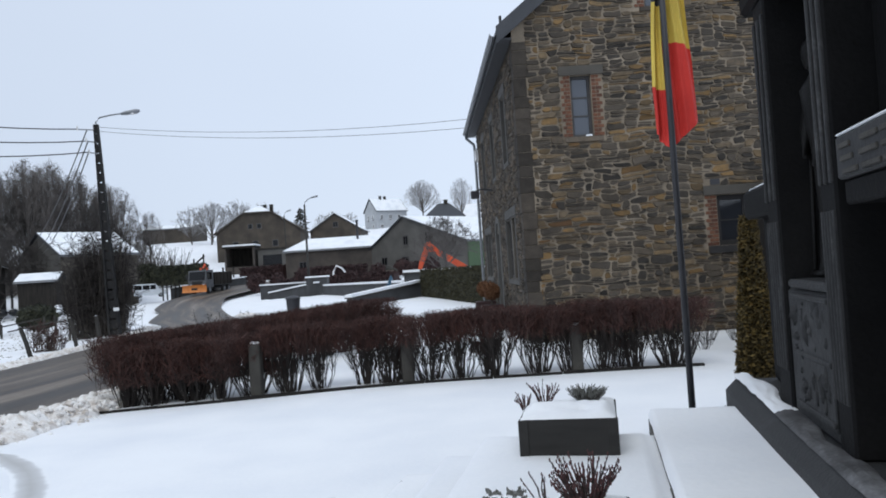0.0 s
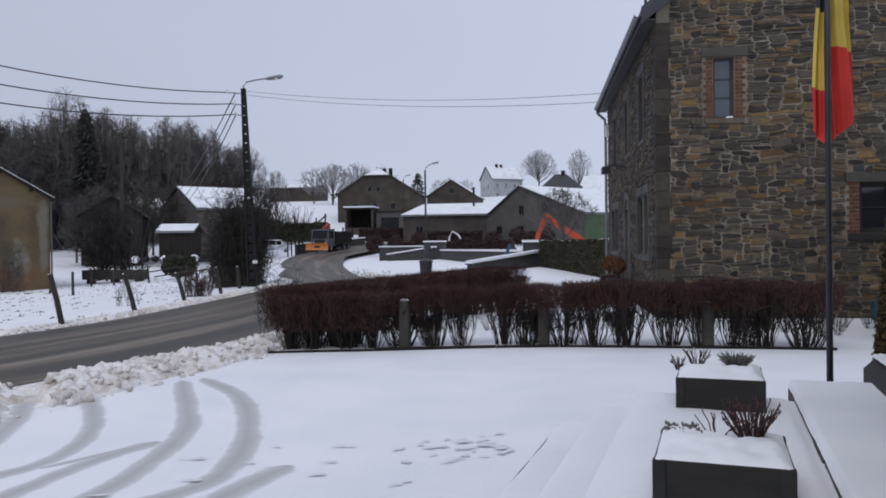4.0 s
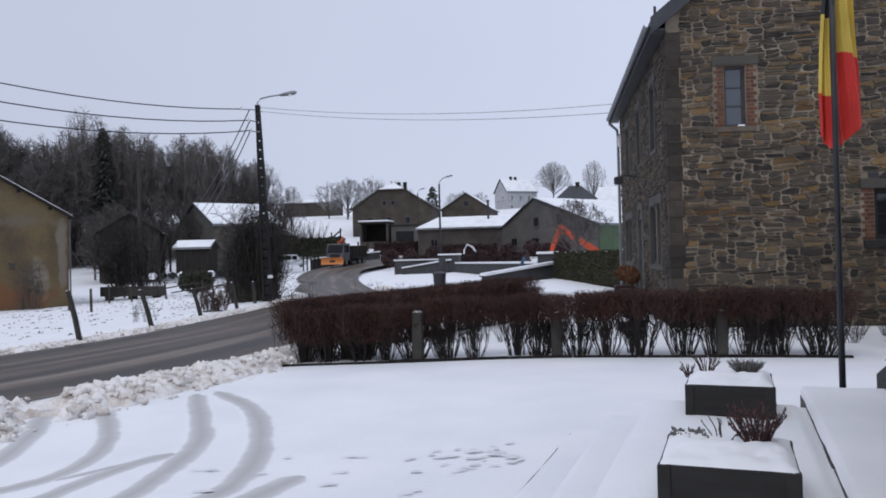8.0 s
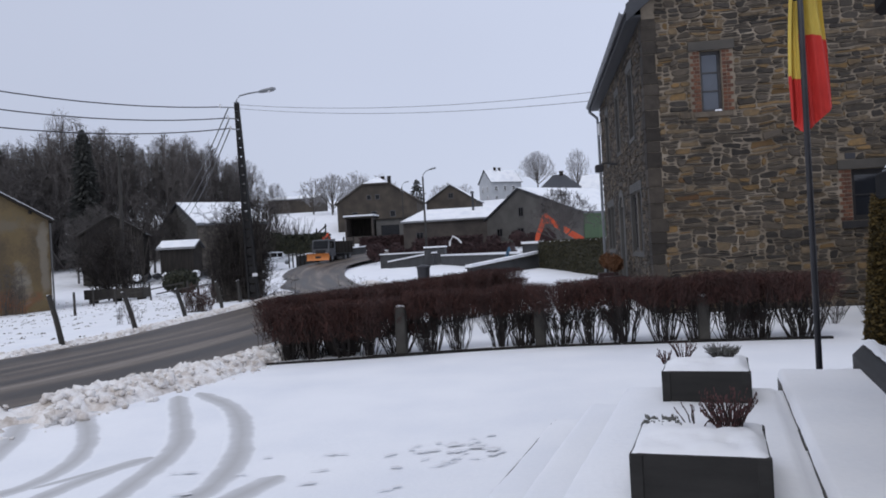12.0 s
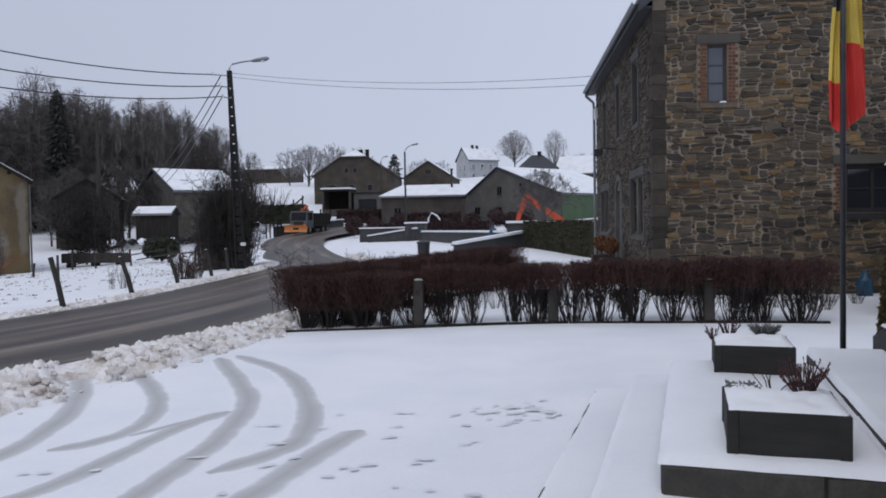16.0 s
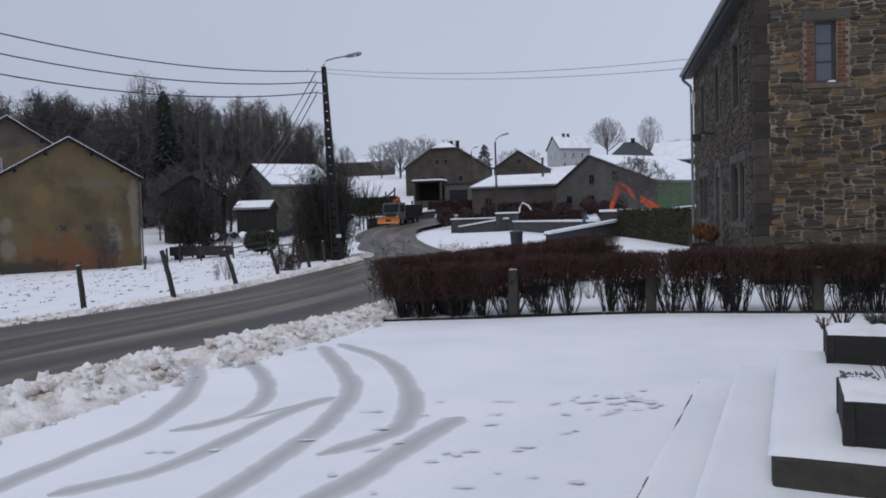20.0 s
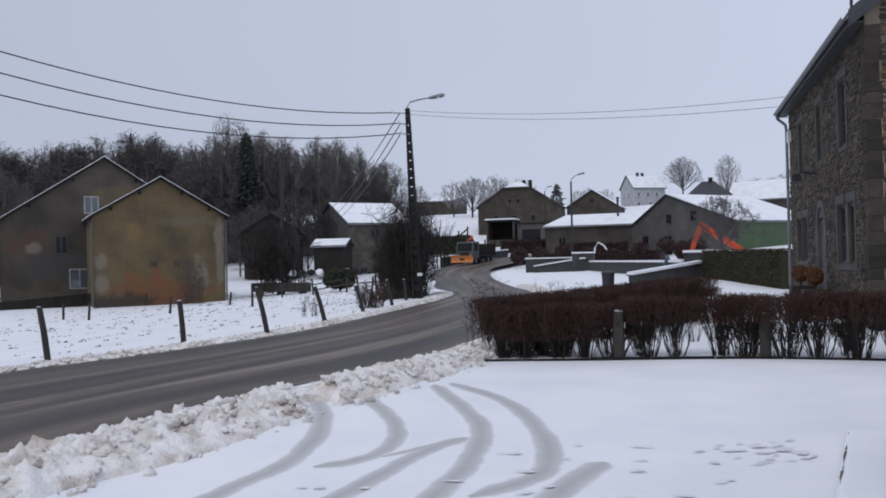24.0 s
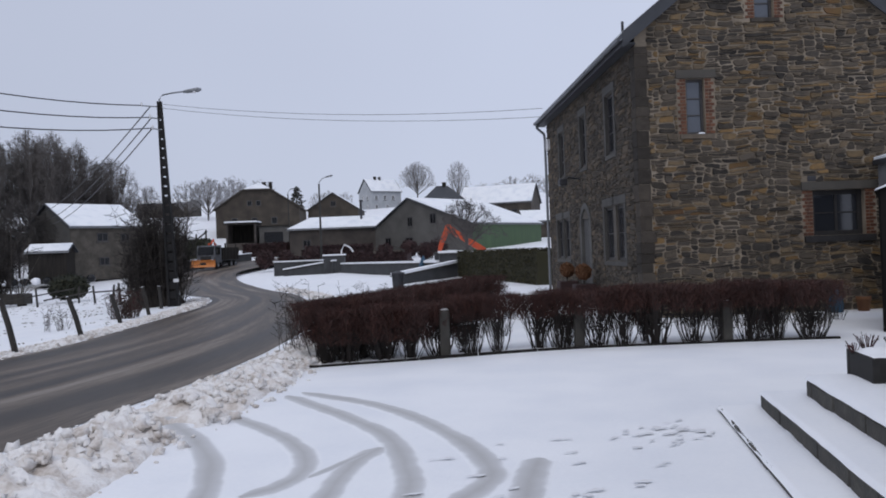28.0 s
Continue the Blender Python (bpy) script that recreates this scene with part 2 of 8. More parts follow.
def rubble_material(name, kinds_, dim=1.0, region=0.55):
    """Mixed field stones: each stone takes one of the colours, with wide patches of the wall leaning to one kind, mottled and grained."""
    m = bpy.data.materials.new(name)
    m.use_nodes = True
    n, l = m.node_tree.nodes, m.node_tree.links
    b = n["Principled BSDF"]

    def maths(op, a, c, d=None):
        k = n.new("ShaderNodeMath")
        k.operation = op
        for s, v in zip(k.inputs, (a, c, d)):
            if v is None:
                continue
            if hasattr(v, "is_linked"):
                l.new(v, s)
            else:
                s.default_value = v
        return k.outputs[0]

    def texture(scale, detail, rough=0.5):
        t = n.new("ShaderNodeTexNoise")
        t.inputs["Scale"].default_value, t.inputs["Detail"].default_value, t.inputs["Roughness"].default_value = scale, detail, rough
        l.new(tc.outputs["Object"], t.inputs["Vector"])
        return t.outputs["Fac"]

    tc, geo, obj = n.new("ShaderNodeTexCoord"), n.new("ShaderNodeNewGeometry"), n.new("ShaderNodeObjectInfo")
    one = maths("FRACT", maths("ADD", geo.outputs["Random Per Island"], obj.outputs["Random"]), 0.0)
    wide, mottle, grain = texture(0.55, 2.0), texture(7.0, 6.0, 0.65), texture(55.0, 4.0)
    pick = maths("ADD", maths("MULTIPLY", one, 0.8), maths("MULTIPLY", maths("SUBTRACT", wide, 0.42), region))
    pick = maths("ADD", pick, maths("MULTIPLY", maths("SUBTRACT", mottle, 0.5), 0.3))
    ramp = n.new("ShaderNodeValToRGB")
    e = ramp.color_ramp.elements
    while len(e) < len(kinds_):
        e.new(0.5)
    for k, (p, c) in enumerate(kinds_):
        e[k].position, e[k].color = p, (c[0] * dim * 1.05, c[1] * dim, c[2] * dim * 0.97, 1)
    l.new(pick, ramp.inputs["Fac"])
    shade = maths("ADD", maths("MULTIPLY", mottle, 1.1), maths("MULTIPLY", grain, 0.5))
    shade = maths("MULTIPLY", shade, maths("ADD", maths("MULTIPLY", maths("FRACT", maths("MULTIPLY", one, 7.3), 0.0), 0.7), 0.85))
    mx = n.new("ShaderNodeMix")
    mx.data_type, mx.blend_type = "RGBA", "MULTIPLY"
    mx.inputs[0].default_value = 1.0
    l.new(ramp.outputs["Color"], mx.inputs[6])
    l.new(shade, mx.inputs[7])
    l.new(mx.outputs[2], b.inputs["Base Color"])
    b.inputs["Roughness"].default_value = 0.85
    b.inputs["Specular IOR Level"].default_value = 0.3
    bp_ = n.new("ShaderNodeBump")
    bp_.inputs["Strength"].default_value, bp_.inputs["Distance"].default_value = 0.7, 0.02
    l.new(maths("ADD", mottle, maths("MULTIPLY", grain, 0.4)), bp_.inputs["Height"])
    l.new(bp_.outputs["Normal"], b.inputs["Normal"])
    return m


STONES = [(0.0, (0.028, 0.0258, 0.0232)), (0.13, (0.038, 0.0345, 0.03)), (0.26, (0.052, 0.0455, 0.0375)), (0.38, (0.072, 0.061, 0.047)), (0.5, (0.053, 0.047, 0.0395)), (0.6, (0.092, 0.073, 0.049)), (0.7, (0.112, 0.084, 0.05)), (0.82, (0.142, 0.092, 0.04)), (0.95, (0.105, 0.06, 0.03))]
stone = rubble_material("rubble_stone", STONES, 1.2)
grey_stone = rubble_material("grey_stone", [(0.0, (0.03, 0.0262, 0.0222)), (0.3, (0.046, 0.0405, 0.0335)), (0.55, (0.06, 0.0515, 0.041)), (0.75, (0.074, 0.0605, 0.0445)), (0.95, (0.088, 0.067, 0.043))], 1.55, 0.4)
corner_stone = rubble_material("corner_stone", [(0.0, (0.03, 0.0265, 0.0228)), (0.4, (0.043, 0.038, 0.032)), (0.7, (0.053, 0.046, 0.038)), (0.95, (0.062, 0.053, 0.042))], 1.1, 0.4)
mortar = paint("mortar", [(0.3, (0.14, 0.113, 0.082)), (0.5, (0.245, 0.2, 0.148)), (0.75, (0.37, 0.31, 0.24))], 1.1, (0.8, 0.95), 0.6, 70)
# A darker mortar for the street front and the corner.
darker_mortar = paint("darker_mortar", [(0.3, (0.06, 0.0525, 0.0435)), (0.5, (0.1, 0.088, 0.073)), (0.75, (0.15, 0.133, 0.112))], 1.1, (0.8, 0.95), 0.6, 70)
lintel_stone = paint("lintel_stone", [(0.3, (0.05, 0.045, 0.038)), (0.6, (0.074, 0.066, 0.055)), (0.8, (0.1, 0.089, 0.074))], 2.5, (0.7, 0.9), 0.4, 60)
dressed = paint("dressed_stone", [(0.3, (0.07, 0.0686, 0.0644)), (0.6, (0.105, 0.1022, 0.0945)), (0.8, (0.133, 0.1281, 0.119))], 2.5, (0.7, 0.9), 0.3, 60)
brick_red = paint("brick", [(0.0, (0.052, 0.0195, 0.0115)), (0.5, (0.12, 0.044, 0.022)), (1.0, (0.17, 0.07, 0.035))], 14, (0.7, 0.9), 0.4, 80, island=0.7)
slate = paint("roof_slate", [(0.3, (0.025, 0.027, 0.032)), (0.6, (0.042, 0.045, 0.052)), (0.8, (0.065, 0.067, 0.073))], 3, (0.45, 0.7), 0.3, 30)
zinc = paint("zinc", [(0.3, (0.16, 0.17, 0.18)), (0.7, (0.26, 0.27, 0.29))], 3, (0.4, 0.6), 0.1, 40, metal=0.4)
frame_wood = paint("window_frame", [(0.3, (0.035, 0.033, 0.034)), (0.7, (0.06, 0.056, 0.055))], 8, (0.45, 0.65), 0.2, 60)
white_paint = paint("white_paint", [(0.3, (0.6, 0.6, 0.6)), (0.7, (0.78, 0.78, 0.78))], 3, (0.4, 0.6), 0.1, 50)
dark_frame = paint("dark_window_frame", [(0.3, (0.02, 0.0188, 0.0185)), (0.7, (0.035, 0.0325, 0.032))], 8, (0.5, 0.7), 0.2, 60, spec=0.3)
# The blue-grey base colour stands in for the sky reflected in the panes.
sky_pane = glass("sky_pane", (0.07, 0.08, 0.1))
front_glass = glass("front_glass", (0.022, 0.024, 0.029), 0.08)
dark_glass = glass("dark_glass", (0.006, 0.0065, 0.008), 0.1)
dark_glass.node_tree.nodes["Principled BSDF"].inputs["Specular IOR Level"].default_value = 0.3
blackstone = paint("dark_memorial_stone", [(0.3, (0.0045, 0.0045, 0.0048)), (0.55, (0.0085, 0.0083, 0.0085)), (0.8, (0.016, 0.0155, 0.0155))], 2.2, (0.6, 0.85), 0.35, 50, spec=0.12)
ledge_stone = paint("ledge_stone", [(0.3, (0.014, 0.014, 0.0145)), (0.6, (0.028, 0.028, 0.029)), (0.8, (0.058, 0.058, 0.06))], 3, (0.6, 0.85), 0.4, 50)
bronze = paint("dark_bronze", [(0.3, (0.0056, 0.0052, 0.0052)), (0.7, (0.014, 0.0133, 0.0126))], 5, (0.4, 0.6), 0.3, 40, metal=0.2, spec=0.2)
relief_stone = paint("relief_stone", [(0.3, (0.008, 0.008, 0.0085)), (0.6, (0.025, 0.025, 0.0256)), (0.75, (0.06, 0.059, 0.059))], 5, (0.6, 0.8), 0.6, 40)
step_stone = paint("step_stone", [(0.25, (0.022, 0.0205, 0.018)), (0.5, (0.046, 0.042, 0.034)), (0.75, (0.088, 0.081, 0.067))], 6, (0.6, 0.85), 0.5, 45)
planter_grey = paint("planter_composite", [(0.3, (0.023, 0.0222, 0.0212)), (0.7, (0.038, 0.0366, 0.0352))], 3, (0.6, 0.8), 0.2, 80, stretch=(1, 1, 6), spec=0.2)
concrete = paint("concrete", [(0.3, (0.034, 0.031, 0.0265)), (0.6, (0.055, 0.051, 0.044)), (0.8, (0.085, 0.08, 0.07))], 3, (0.75, 0.95), 0.4, 70)
pole_concrete = paint("wet_pole_concrete", [(0.3, (0.011, 0.0108, 0.0115)), (0.7, (0.027, 0.026, 0.0255))], 2, (0.75, 0.95), 0.4, 50, spec=0.25)
dark_concrete = paint("weathered_concrete", [(0.3, (0.022, 0.021, 0.019)), (0.7, (0.05, 0.047, 0.042))], 2, (0.75, 0.95), 0.4, 50)
block_grey = paint("block_wall", [(0.3, (0.03, 0.0307, 0.0323)), (0.7, (0.0562, 0.057, 0.0592))], 1.2, (0.75, 0.9), 0.3, 30)
bark = paint("bark", [(0.3, (0.045, 0.037, 0.03)), (0.7, (0.09, 0.078, 0.066))], 6, (0.8, 0.95), 0.5, 60)
twig_dark = paint("dark_wood_twigs", [(0.3, (0.062, 0.0555, 0.0525)), (0.7, (0.12, 0.108, 0.101))], 0.3, (0.8, 0.95), 0.1, 20)
twig_wood = paint("grey_brown_twigs", [(0.3, (0.088, 0.077, 0.07)), (0.7, (0.15, 0.134, 0.124))], 0.3, (0.8, 0.95), 0.1, 20)
# Twigs of the far trees, paled to put the distance haze into their colour.
twig_haze = paint("pale_haze_twigs", [(0.3, (0.22, 0.215, 0.215)), (0.7, (0.32, 0.315, 0.32))], 0.3, (0.8, 0.95), 0.1, 20)
twig_hedge = paint("hedge_twigs", [(0.3, (0.031, 0.0135, 0.0108)), (0.6, (0.053, 0.0188, 0.0138)), (0.8, (0.092, 0.034, 0.0235))], 3, (0.7, 0.9), 0.2, 30, island=0.4)
stem_hedge = paint("hedge_stems", [(0.3, (0.0144, 0.0115, 0.0101)), (0.7, (0.0324, 0.0252, 0.0216))], 8, (0.75, 0.95), 0.3, 60)
evergreen = paint("evergreen", [(0.2, (0.012, 0.014, 0.009)), (0.6, (0.027, 0.03, 0.015)), (0.9, (0.05, 0.047, 0.024))], 2, (0.7, 0.9), 0.2, 20, island=0.6)
spruce = paint("frosted_spruce", [(0.2, (0.028, 0.029, 0.0255)), (0.6, (0.05, 0.051, 0.045)), (0.9, (0.088, 0.087, 0.08))], 2, (0.7, 0.9), 0.2, 20, island=0.6)
thuja_green = paint("thuja", [(0.2, (0.03, 0.0225, 0.008)), (0.6, (0.092, 0.064, 0.0165)), (0.9, (0.2, 0.13, 0.033))], 2, (0.7, 0.9), 0.2, 20, island=0.6)
maroon_leaf = paint("maroon_leaves", [(0.2, (0.0168, 0.0072, 0.0072)), (0.8, (0.045, 0.018, 0.0168))], 2, (0.7, 0.9), 0.2, 20, island=0.5)
dry_leaf = paint("dry_leaves", [(0.2, (0.1, 0.045, 0.02)), (0.8, (0.2, 0.09, 0.04))], 4, (0.7, 0.9), 0.2, 30, island=0.5)
heather_mat = paint("heather", [(0.2, (0.045, 0.016, 0.018)), (0.8, (0.11, 0.042, 0.042))], 6, (0.7, 0.9), 0.2, 40, island=0.6)
lavender_mat = paint("grey_green_plant", [(0.2, (0.1, 0.102, 0.093)), (0.8, (0.2, 0.203, 0.19))], 6, (0.7, 0.9), 0.2, 40, island=0.6)
post_wood = paint("weathered_post", [(0.3, (0.02, 0.018, 0.016)), (0.7, (0.048, 0.043, 0.037))], 4, (0.75, 0.95), 0.5, 60, stretch=(1, 1, 0.15))
black_metal = paint("black_metal", [(0.3, (0.018, 0.018, 0.022)), (0.7, (0.035, 0.035, 0.04))], 5, (0.4, 0.6), 0.1, 50)
flag_black = paint("flag_black", [(0.3, (0.015, 0.015, 0.02)), (0.7, (0.025, 0.025, 0.03))], 4, (0.7, 0.9), 0.2, 200)
flag_yellow = paint("flag_yellow", [(0.3, (0.55, 0.4, 0.07)), (0.7, (0.7, 0.52, 0.1))], 4, (0.7, 0.9), 0.2, 200)
flag_red = paint("flag_red", [(0.3, (0.5, 0.025, 0.02)), (0.7, (0.66, 0.045, 0.035))], 4, (0.7, 0.9), 0.2, 200)


def worn_track():
    """Slush that fades unevenly into the snow at the sides of a wheel's trace."""
    m = bpy.data.materials.new("wheel_trace")
    m.use_nodes = True
    n, l = m.node_tree.nodes, m.node_tree.links
    b = n["Principled BSDF"]
    tc, sep = n.new("ShaderNodeTexCoord"), n.new("ShaderNodeSeparateXYZ")
    l.new(tc.outputs["UV"], sep.inputs[0])
    off = n.new("ShaderNodeMath")
    off.operation = "SUBTRACT"
    off.inputs[1].default_value = 0.5
    l.new(sep.outputs["X"], off.inputs[0])
    ab = n.new("ShaderNodeMath")
    ab.operation = "ABSOLUTE"
    l.new(off.outputs[0], ab.inputs[0])
    ns, nb = n.new("ShaderNodeTexNoise"), n.new("ShaderNodeTexNoise")
    ns.inputs["Scale"].default_value, ns.inputs["Detail"].default_value = 7, 6
    nb.inputs["Scale"].default_value, nb.inputs["Detail"].default_value = 1.6, 3
    l.new(tc.outputs["Object"], ns.inputs["Vector"])
    l.new(tc.outputs["Object"], nb.inputs["Vector"])
    ad = n.new("ShaderNodeMath")
    ad.operation = "MULTIPLY_ADD"
    ad.inputs[1].default_value = 0.2
    l.new(ns.outputs["Fac"], ad.inputs[0])
    l.new(ab.outputs[0], ad.inputs[2])
    ad2 = n.new("ShaderNodeMath")
    ad2.operation = "MULTIPLY_ADD"
    ad2.inputs[1].default_value = 0.24
    l.new(nb.outputs["Fac"], ad2.inputs[0])
    l.new(ad.outputs[0], ad2.inputs[2])
    ramp = n.new("ShaderNodeValToRGB")
    e = ramp.color_ramp.elements
    e.new(0.5), e.new(0.6)
    for i, (p, c) in enumerate(((0.26, (0.46, 0.455, 0.45)), (0.52, (0.57, 0.57, 0.575)), (0.6, (0.69, 0.695, 0.71)), (0.65, (0.87, 0.88, 0.9)))):
        e[i].position, e[i].color = p, (*c, 1)
    # bars of the tyre's tread
    tread = n.new("ShaderNodeTexWave")
    tread.inputs["Scale"].default_value, tread.inputs["Distortion"].default_value = 9.0, 3.0
    tread.bands_direction = "DIAGONAL"
    l.new(tc.outputs["UV"], tread.inputs["Vector"])
    ad3 = n.new("ShaderNodeMath")
    ad3.operation = "MULTIPLY_ADD"
    ad3.inputs[1].default_value = 0.07
    l.new(tread.outputs["Fac"], ad3.inputs[0])
    l.new(ad2.outputs[0], ad3.inputs[2])
    l.new(ad3.outputs[0], ramp.inputs["Fac"])
    l.new(ramp.outputs["Color"], b.inputs["Base Color"])
    b.inputs["Roughness"].default_value = 0.55
    bp_ = n.new("ShaderNodeBump")
    bp_.inputs["Strength"].default_value, bp_.inputs["Distance"].default_value = 0.4, 0.015
    l.new(ns.outputs["Fac"], bp_.inputs["Height"])
    l.new(bp_.outputs["Normal"], b.inputs["Normal"])
    return m


trace = worn_track()

# ---- ground, road and snow ----
RISE_Y = (-60, 0, 25, 36, 55, 80, 95, 117, 140, 158, 175, 232, 400, 900, 2600)
RISE_Z = (0, 0, 0.02, 0.13, 0.15, 0.4, 0.9, 2.2, 4.4, 5.6, 10, 15, 27, 40, 60)


def soft_min(a, b, k):
    return 0.5 * (a + b - math.sqrt((a - b) ** 2 + k * k))


def ease(a, b, v):
    u = min(max((v - a) / (b - a), 0.0), 1.0)
    return u * u * (3 - 2 * u)


def rise(y):
    return sum(float(np.interp(y + d, RISE_Y, RISE_Z)) for d in (-6, -3, 0, 3, 6)) / 5


def ground_z(x, y):
    """Height of the snow-covered ground: it falls gently to the road and the meadow, and climbs to the village."""
    xx = -soft_min(-soft_min(x, 0.0, 0.6), 14.0, 1.0)
    z = 0.115 + 0.043 * xx + rise(y)
    low = min(max(0.0, -14.5 - x) * 0.05, 1.1) * min(max((112 - y) / 35, 0), 1) * min(max((y + 5) / 12, 0), 1)
    # the square lies level before the steps and only then falls to the road and the hedge
    level = (0.055 - 0.043 * xx) * ease(-11.0, -5.2, x) * (1 - ease(5.5, 12.0, y))
    return z - low + level


def spread(lo, hi, fine, reach, grow):
    a = list(np.arange(lo, hi + 1e-6, fine))
    for sign, edge in ((-1, lo), (1, hi)):
        s, p = fine, edge
        while abs(p) < reach:
            s *= grow
            p += sign * s
            a.append(p)
    return sorted(a)


gx, gy = spread(-18, 8, 0.4, 2400, 1.13), spread(-4, 40, 0.4, 2600, 1.11)
sheet = Shape()
for y in gy:
    for x in gx:
        z = ground_z(x, y)
        far = max(abs(x), abs(y))
        if far > 60:
            z += noise.noise(Vector((x * 0.012, y * 0.012, 3))) * min((far - 60) * 0.03, 9)
        else:
            z += noise.noise(Vector((x * 0.5, y * 0.5, 1))) * 0.012
        sheet.v.append((x, y, z))
nx = len(gx)
sheet.f = [(j * nx + i, j * nx + i + 1, (j + 1) * nx + i + 1, (j + 1) * nx + i) for j in range(len(gy) - 1) for i in range(nx - 1)]
single("ground", sheet, snow, "smooth fresh snow over the square, meadow and hills", "ground", kind="structure", smooth=True)


def along(points, n):
    """n places at even steps along a rounded line through the points."""
    p = [Vector(q) for q in points]
    p = [2 * p[0] - p[1]] + p + [2 * p[-1] - p[-2]]
    fine = []
    for i in range(1, len(p) - 2):
        for k in range(24):
            t = k / 24
            fine.append(0.5 * (2 * p[i] + (p[i + 1] - p[i - 1]) * t + (2 * p[i - 1] - 5 * p[i] + 4 * p[i + 1] - p[i + 2]) * t * t + (3 * p[i] - p[i - 1] - 3 * p[i + 1] + p[i + 2]) * t ** 3))
    fine.append(p[-2])
    s = np.r_[0, np.cumsum([(b - a).length for a, b in zip(fine, fine[1:])])]
    at = np.linspace(0, s[-1], n)
    return [Vector([float(np.interp(q, s, [f[k] for f in fine])) for k in range(len(fine[0]))]) for q in at], s[-1]


ROAD_NEAR = [(-20, -14), (-11.5, -4), (-7.23, 2.63), (-6.62, 4.85), (-6.22, 6.9), (-6.12, 10.8), (-5.75, 14), (-5.6, 18), (-6.0, 24), (-7.3, 31), (-8.8, 37), (-11.0, 43.5), (-15.6, 59), (-18.6, 70), (-21.6, 82), (-23.2, 90), (-22.9, 95.5), (-21.2, 101), (-17.5, 106), (-9, 109.5), (4, 110)]
ROAD_FAR = [(-34, -14), (-24, -1), (-17.6, 6.6), (-15.1, 10.4), (-13.2, 14.6), (-12.05, 18.5), (-11.9, 22), (-11.9, 28), (-12.1, 33), (-13.2, 38.5), (-17.6, 49), (-24.2, 70), (-28.8, 82), (-31.3, 94), (-29.9, 101.7), (-25.8, 110), (-16, 114.5), (4, 115.2)]
near_edge, _ = along(ROAD_NEAR, 420)
far_edge, road_len = along(ROAD_FAR, 420)
strip = Shape()
strip.uv = []
ACROSS = 13
for i, (a, b) in enumerate(zip(near_edge, far_edge)):
    for k in range(ACROSS):
        p = a.lerp(b, k / (ACROSS - 1))
        strip.v.append((p.x, p.y, ground_z(p.x, p.y) + 0.008 + 0.05 * math.sin(math.pi * k / (ACROSS - 1))))
        strip.uv.append((k / (ACROSS - 1) * 6.5, i / 420 * road_len))
strip.f = [(i * ACROSS + k, i * ACROSS + k + 1, (i + 1) * ACROSS + k + 1, (i + 1) * ACROSS + k) for i in range(419) for k in range(ACROSS - 1)]
single("road", strip, asphalt, "wet grey asphalt village road with thin slush streaks", "road", kind="structure", smooth=True)

rng = random.Random(7)


CROSSED = ((-5.02, 5.7, 0.3), (-5.18, 5.95, 0.34), (-5.42, 6.35, 0.36), (-5.68, 6.75, 0.36), (-5.95, 7.2, 0.34), (-4.85, 6.6, 0.2), (-4.45, 7.5, 0.18))


def worn(x, y):
    """How much of the ridge wheels have left standing."""
    return min(min(1.0, max(0.0, math.hypot(x - a, y - b) - r * 0.45) / (r * 0.55)) for a, b, r in CROSSED)


def bank(name, line, n, width, height, seed, label):
    """A ploughed ridge of lumpy snow along a line."""
    pts, length = along(line, n)
    s, rows = Shape(), 25
    for i, p in enumerate(pts):
        d = (pts[min(i + 1, n - 1)] - pts[max(i - 1, 0)]).normalized()
        side = Vector((-d.y, d.x))
        h = height * (0.75 + 0.5 * noise.noise(Vector((p.x * 0.6, p.y * 0.6, seed))))
        for k in range(rows):
            u = k / (rows - 1) * 2 - 1
            w = width * (0.5 + 0.16 * noise.noise(Vector((p.x * 1.1, p.y * 1.1, seed + 5))))
            q = p + side * u * w
            lump = noise.noise(Vector((q.x * 3.2, q.y * 3.2, seed))) * 0.5 + noise.noise(Vector((q.x * 7, q.y * 7, seed + 2))) * 0.7 + noise.noise(Vector((q.x * 15, q.y * 15, seed + 4))) * 0.5
            z = h * (1 - u * u) ** 0.8 * (1 + 1.05 * lump) - (0.03 if abs(u) > 0.95 else 0)
            k_ = worn(q.x, q.y)
            s.v.append((q.x, q.y, ground_z(q.x, q.y) + (z + 0.005) * k_ - 0.015 * (1 - k_)))
    s.f = [(i * rows + k, i * rows + k + 1, (i + 1) * rows + k + 1, (i + 1) * rows + k) for i in range(n - 1) for k in range(rows - 1)]
    ob = single(name, s, bank_snow, label, "snow bank", kind="stuff", smooth=True)
    lumps = Shape()
    for _ in range(int(length * 130)):
        p = pts[rng.randrange(n)]
        a, r = rng.uniform(-0.55, 0.55) * width, rng.choice((0.014, 0.02, 0.026, 0.034, 0.044, 0.058)) * rng.uniform(0.7, 1.2)
        x, y = p.x + a + rng.uniform(-0.15, 0.15), p.y + rng.uniform(-0.2, 0.2)
        if worn(x, y) < 0.6:
            continue
        z = ground_z(x, y) + height * 0.8 * max(0, 1 - (a / width * 2) ** 2) + r * 0.15
        lumps.ball((x, y, z), r, 6, 5, 0.5, rng.random() * 50, rng.uniform(0.6, 0.9))
    part("snow_lumps", lumps, bank_snow, ob, "loose lumps of ploughed snow", kind="stuff", smooth=True)
    return ob


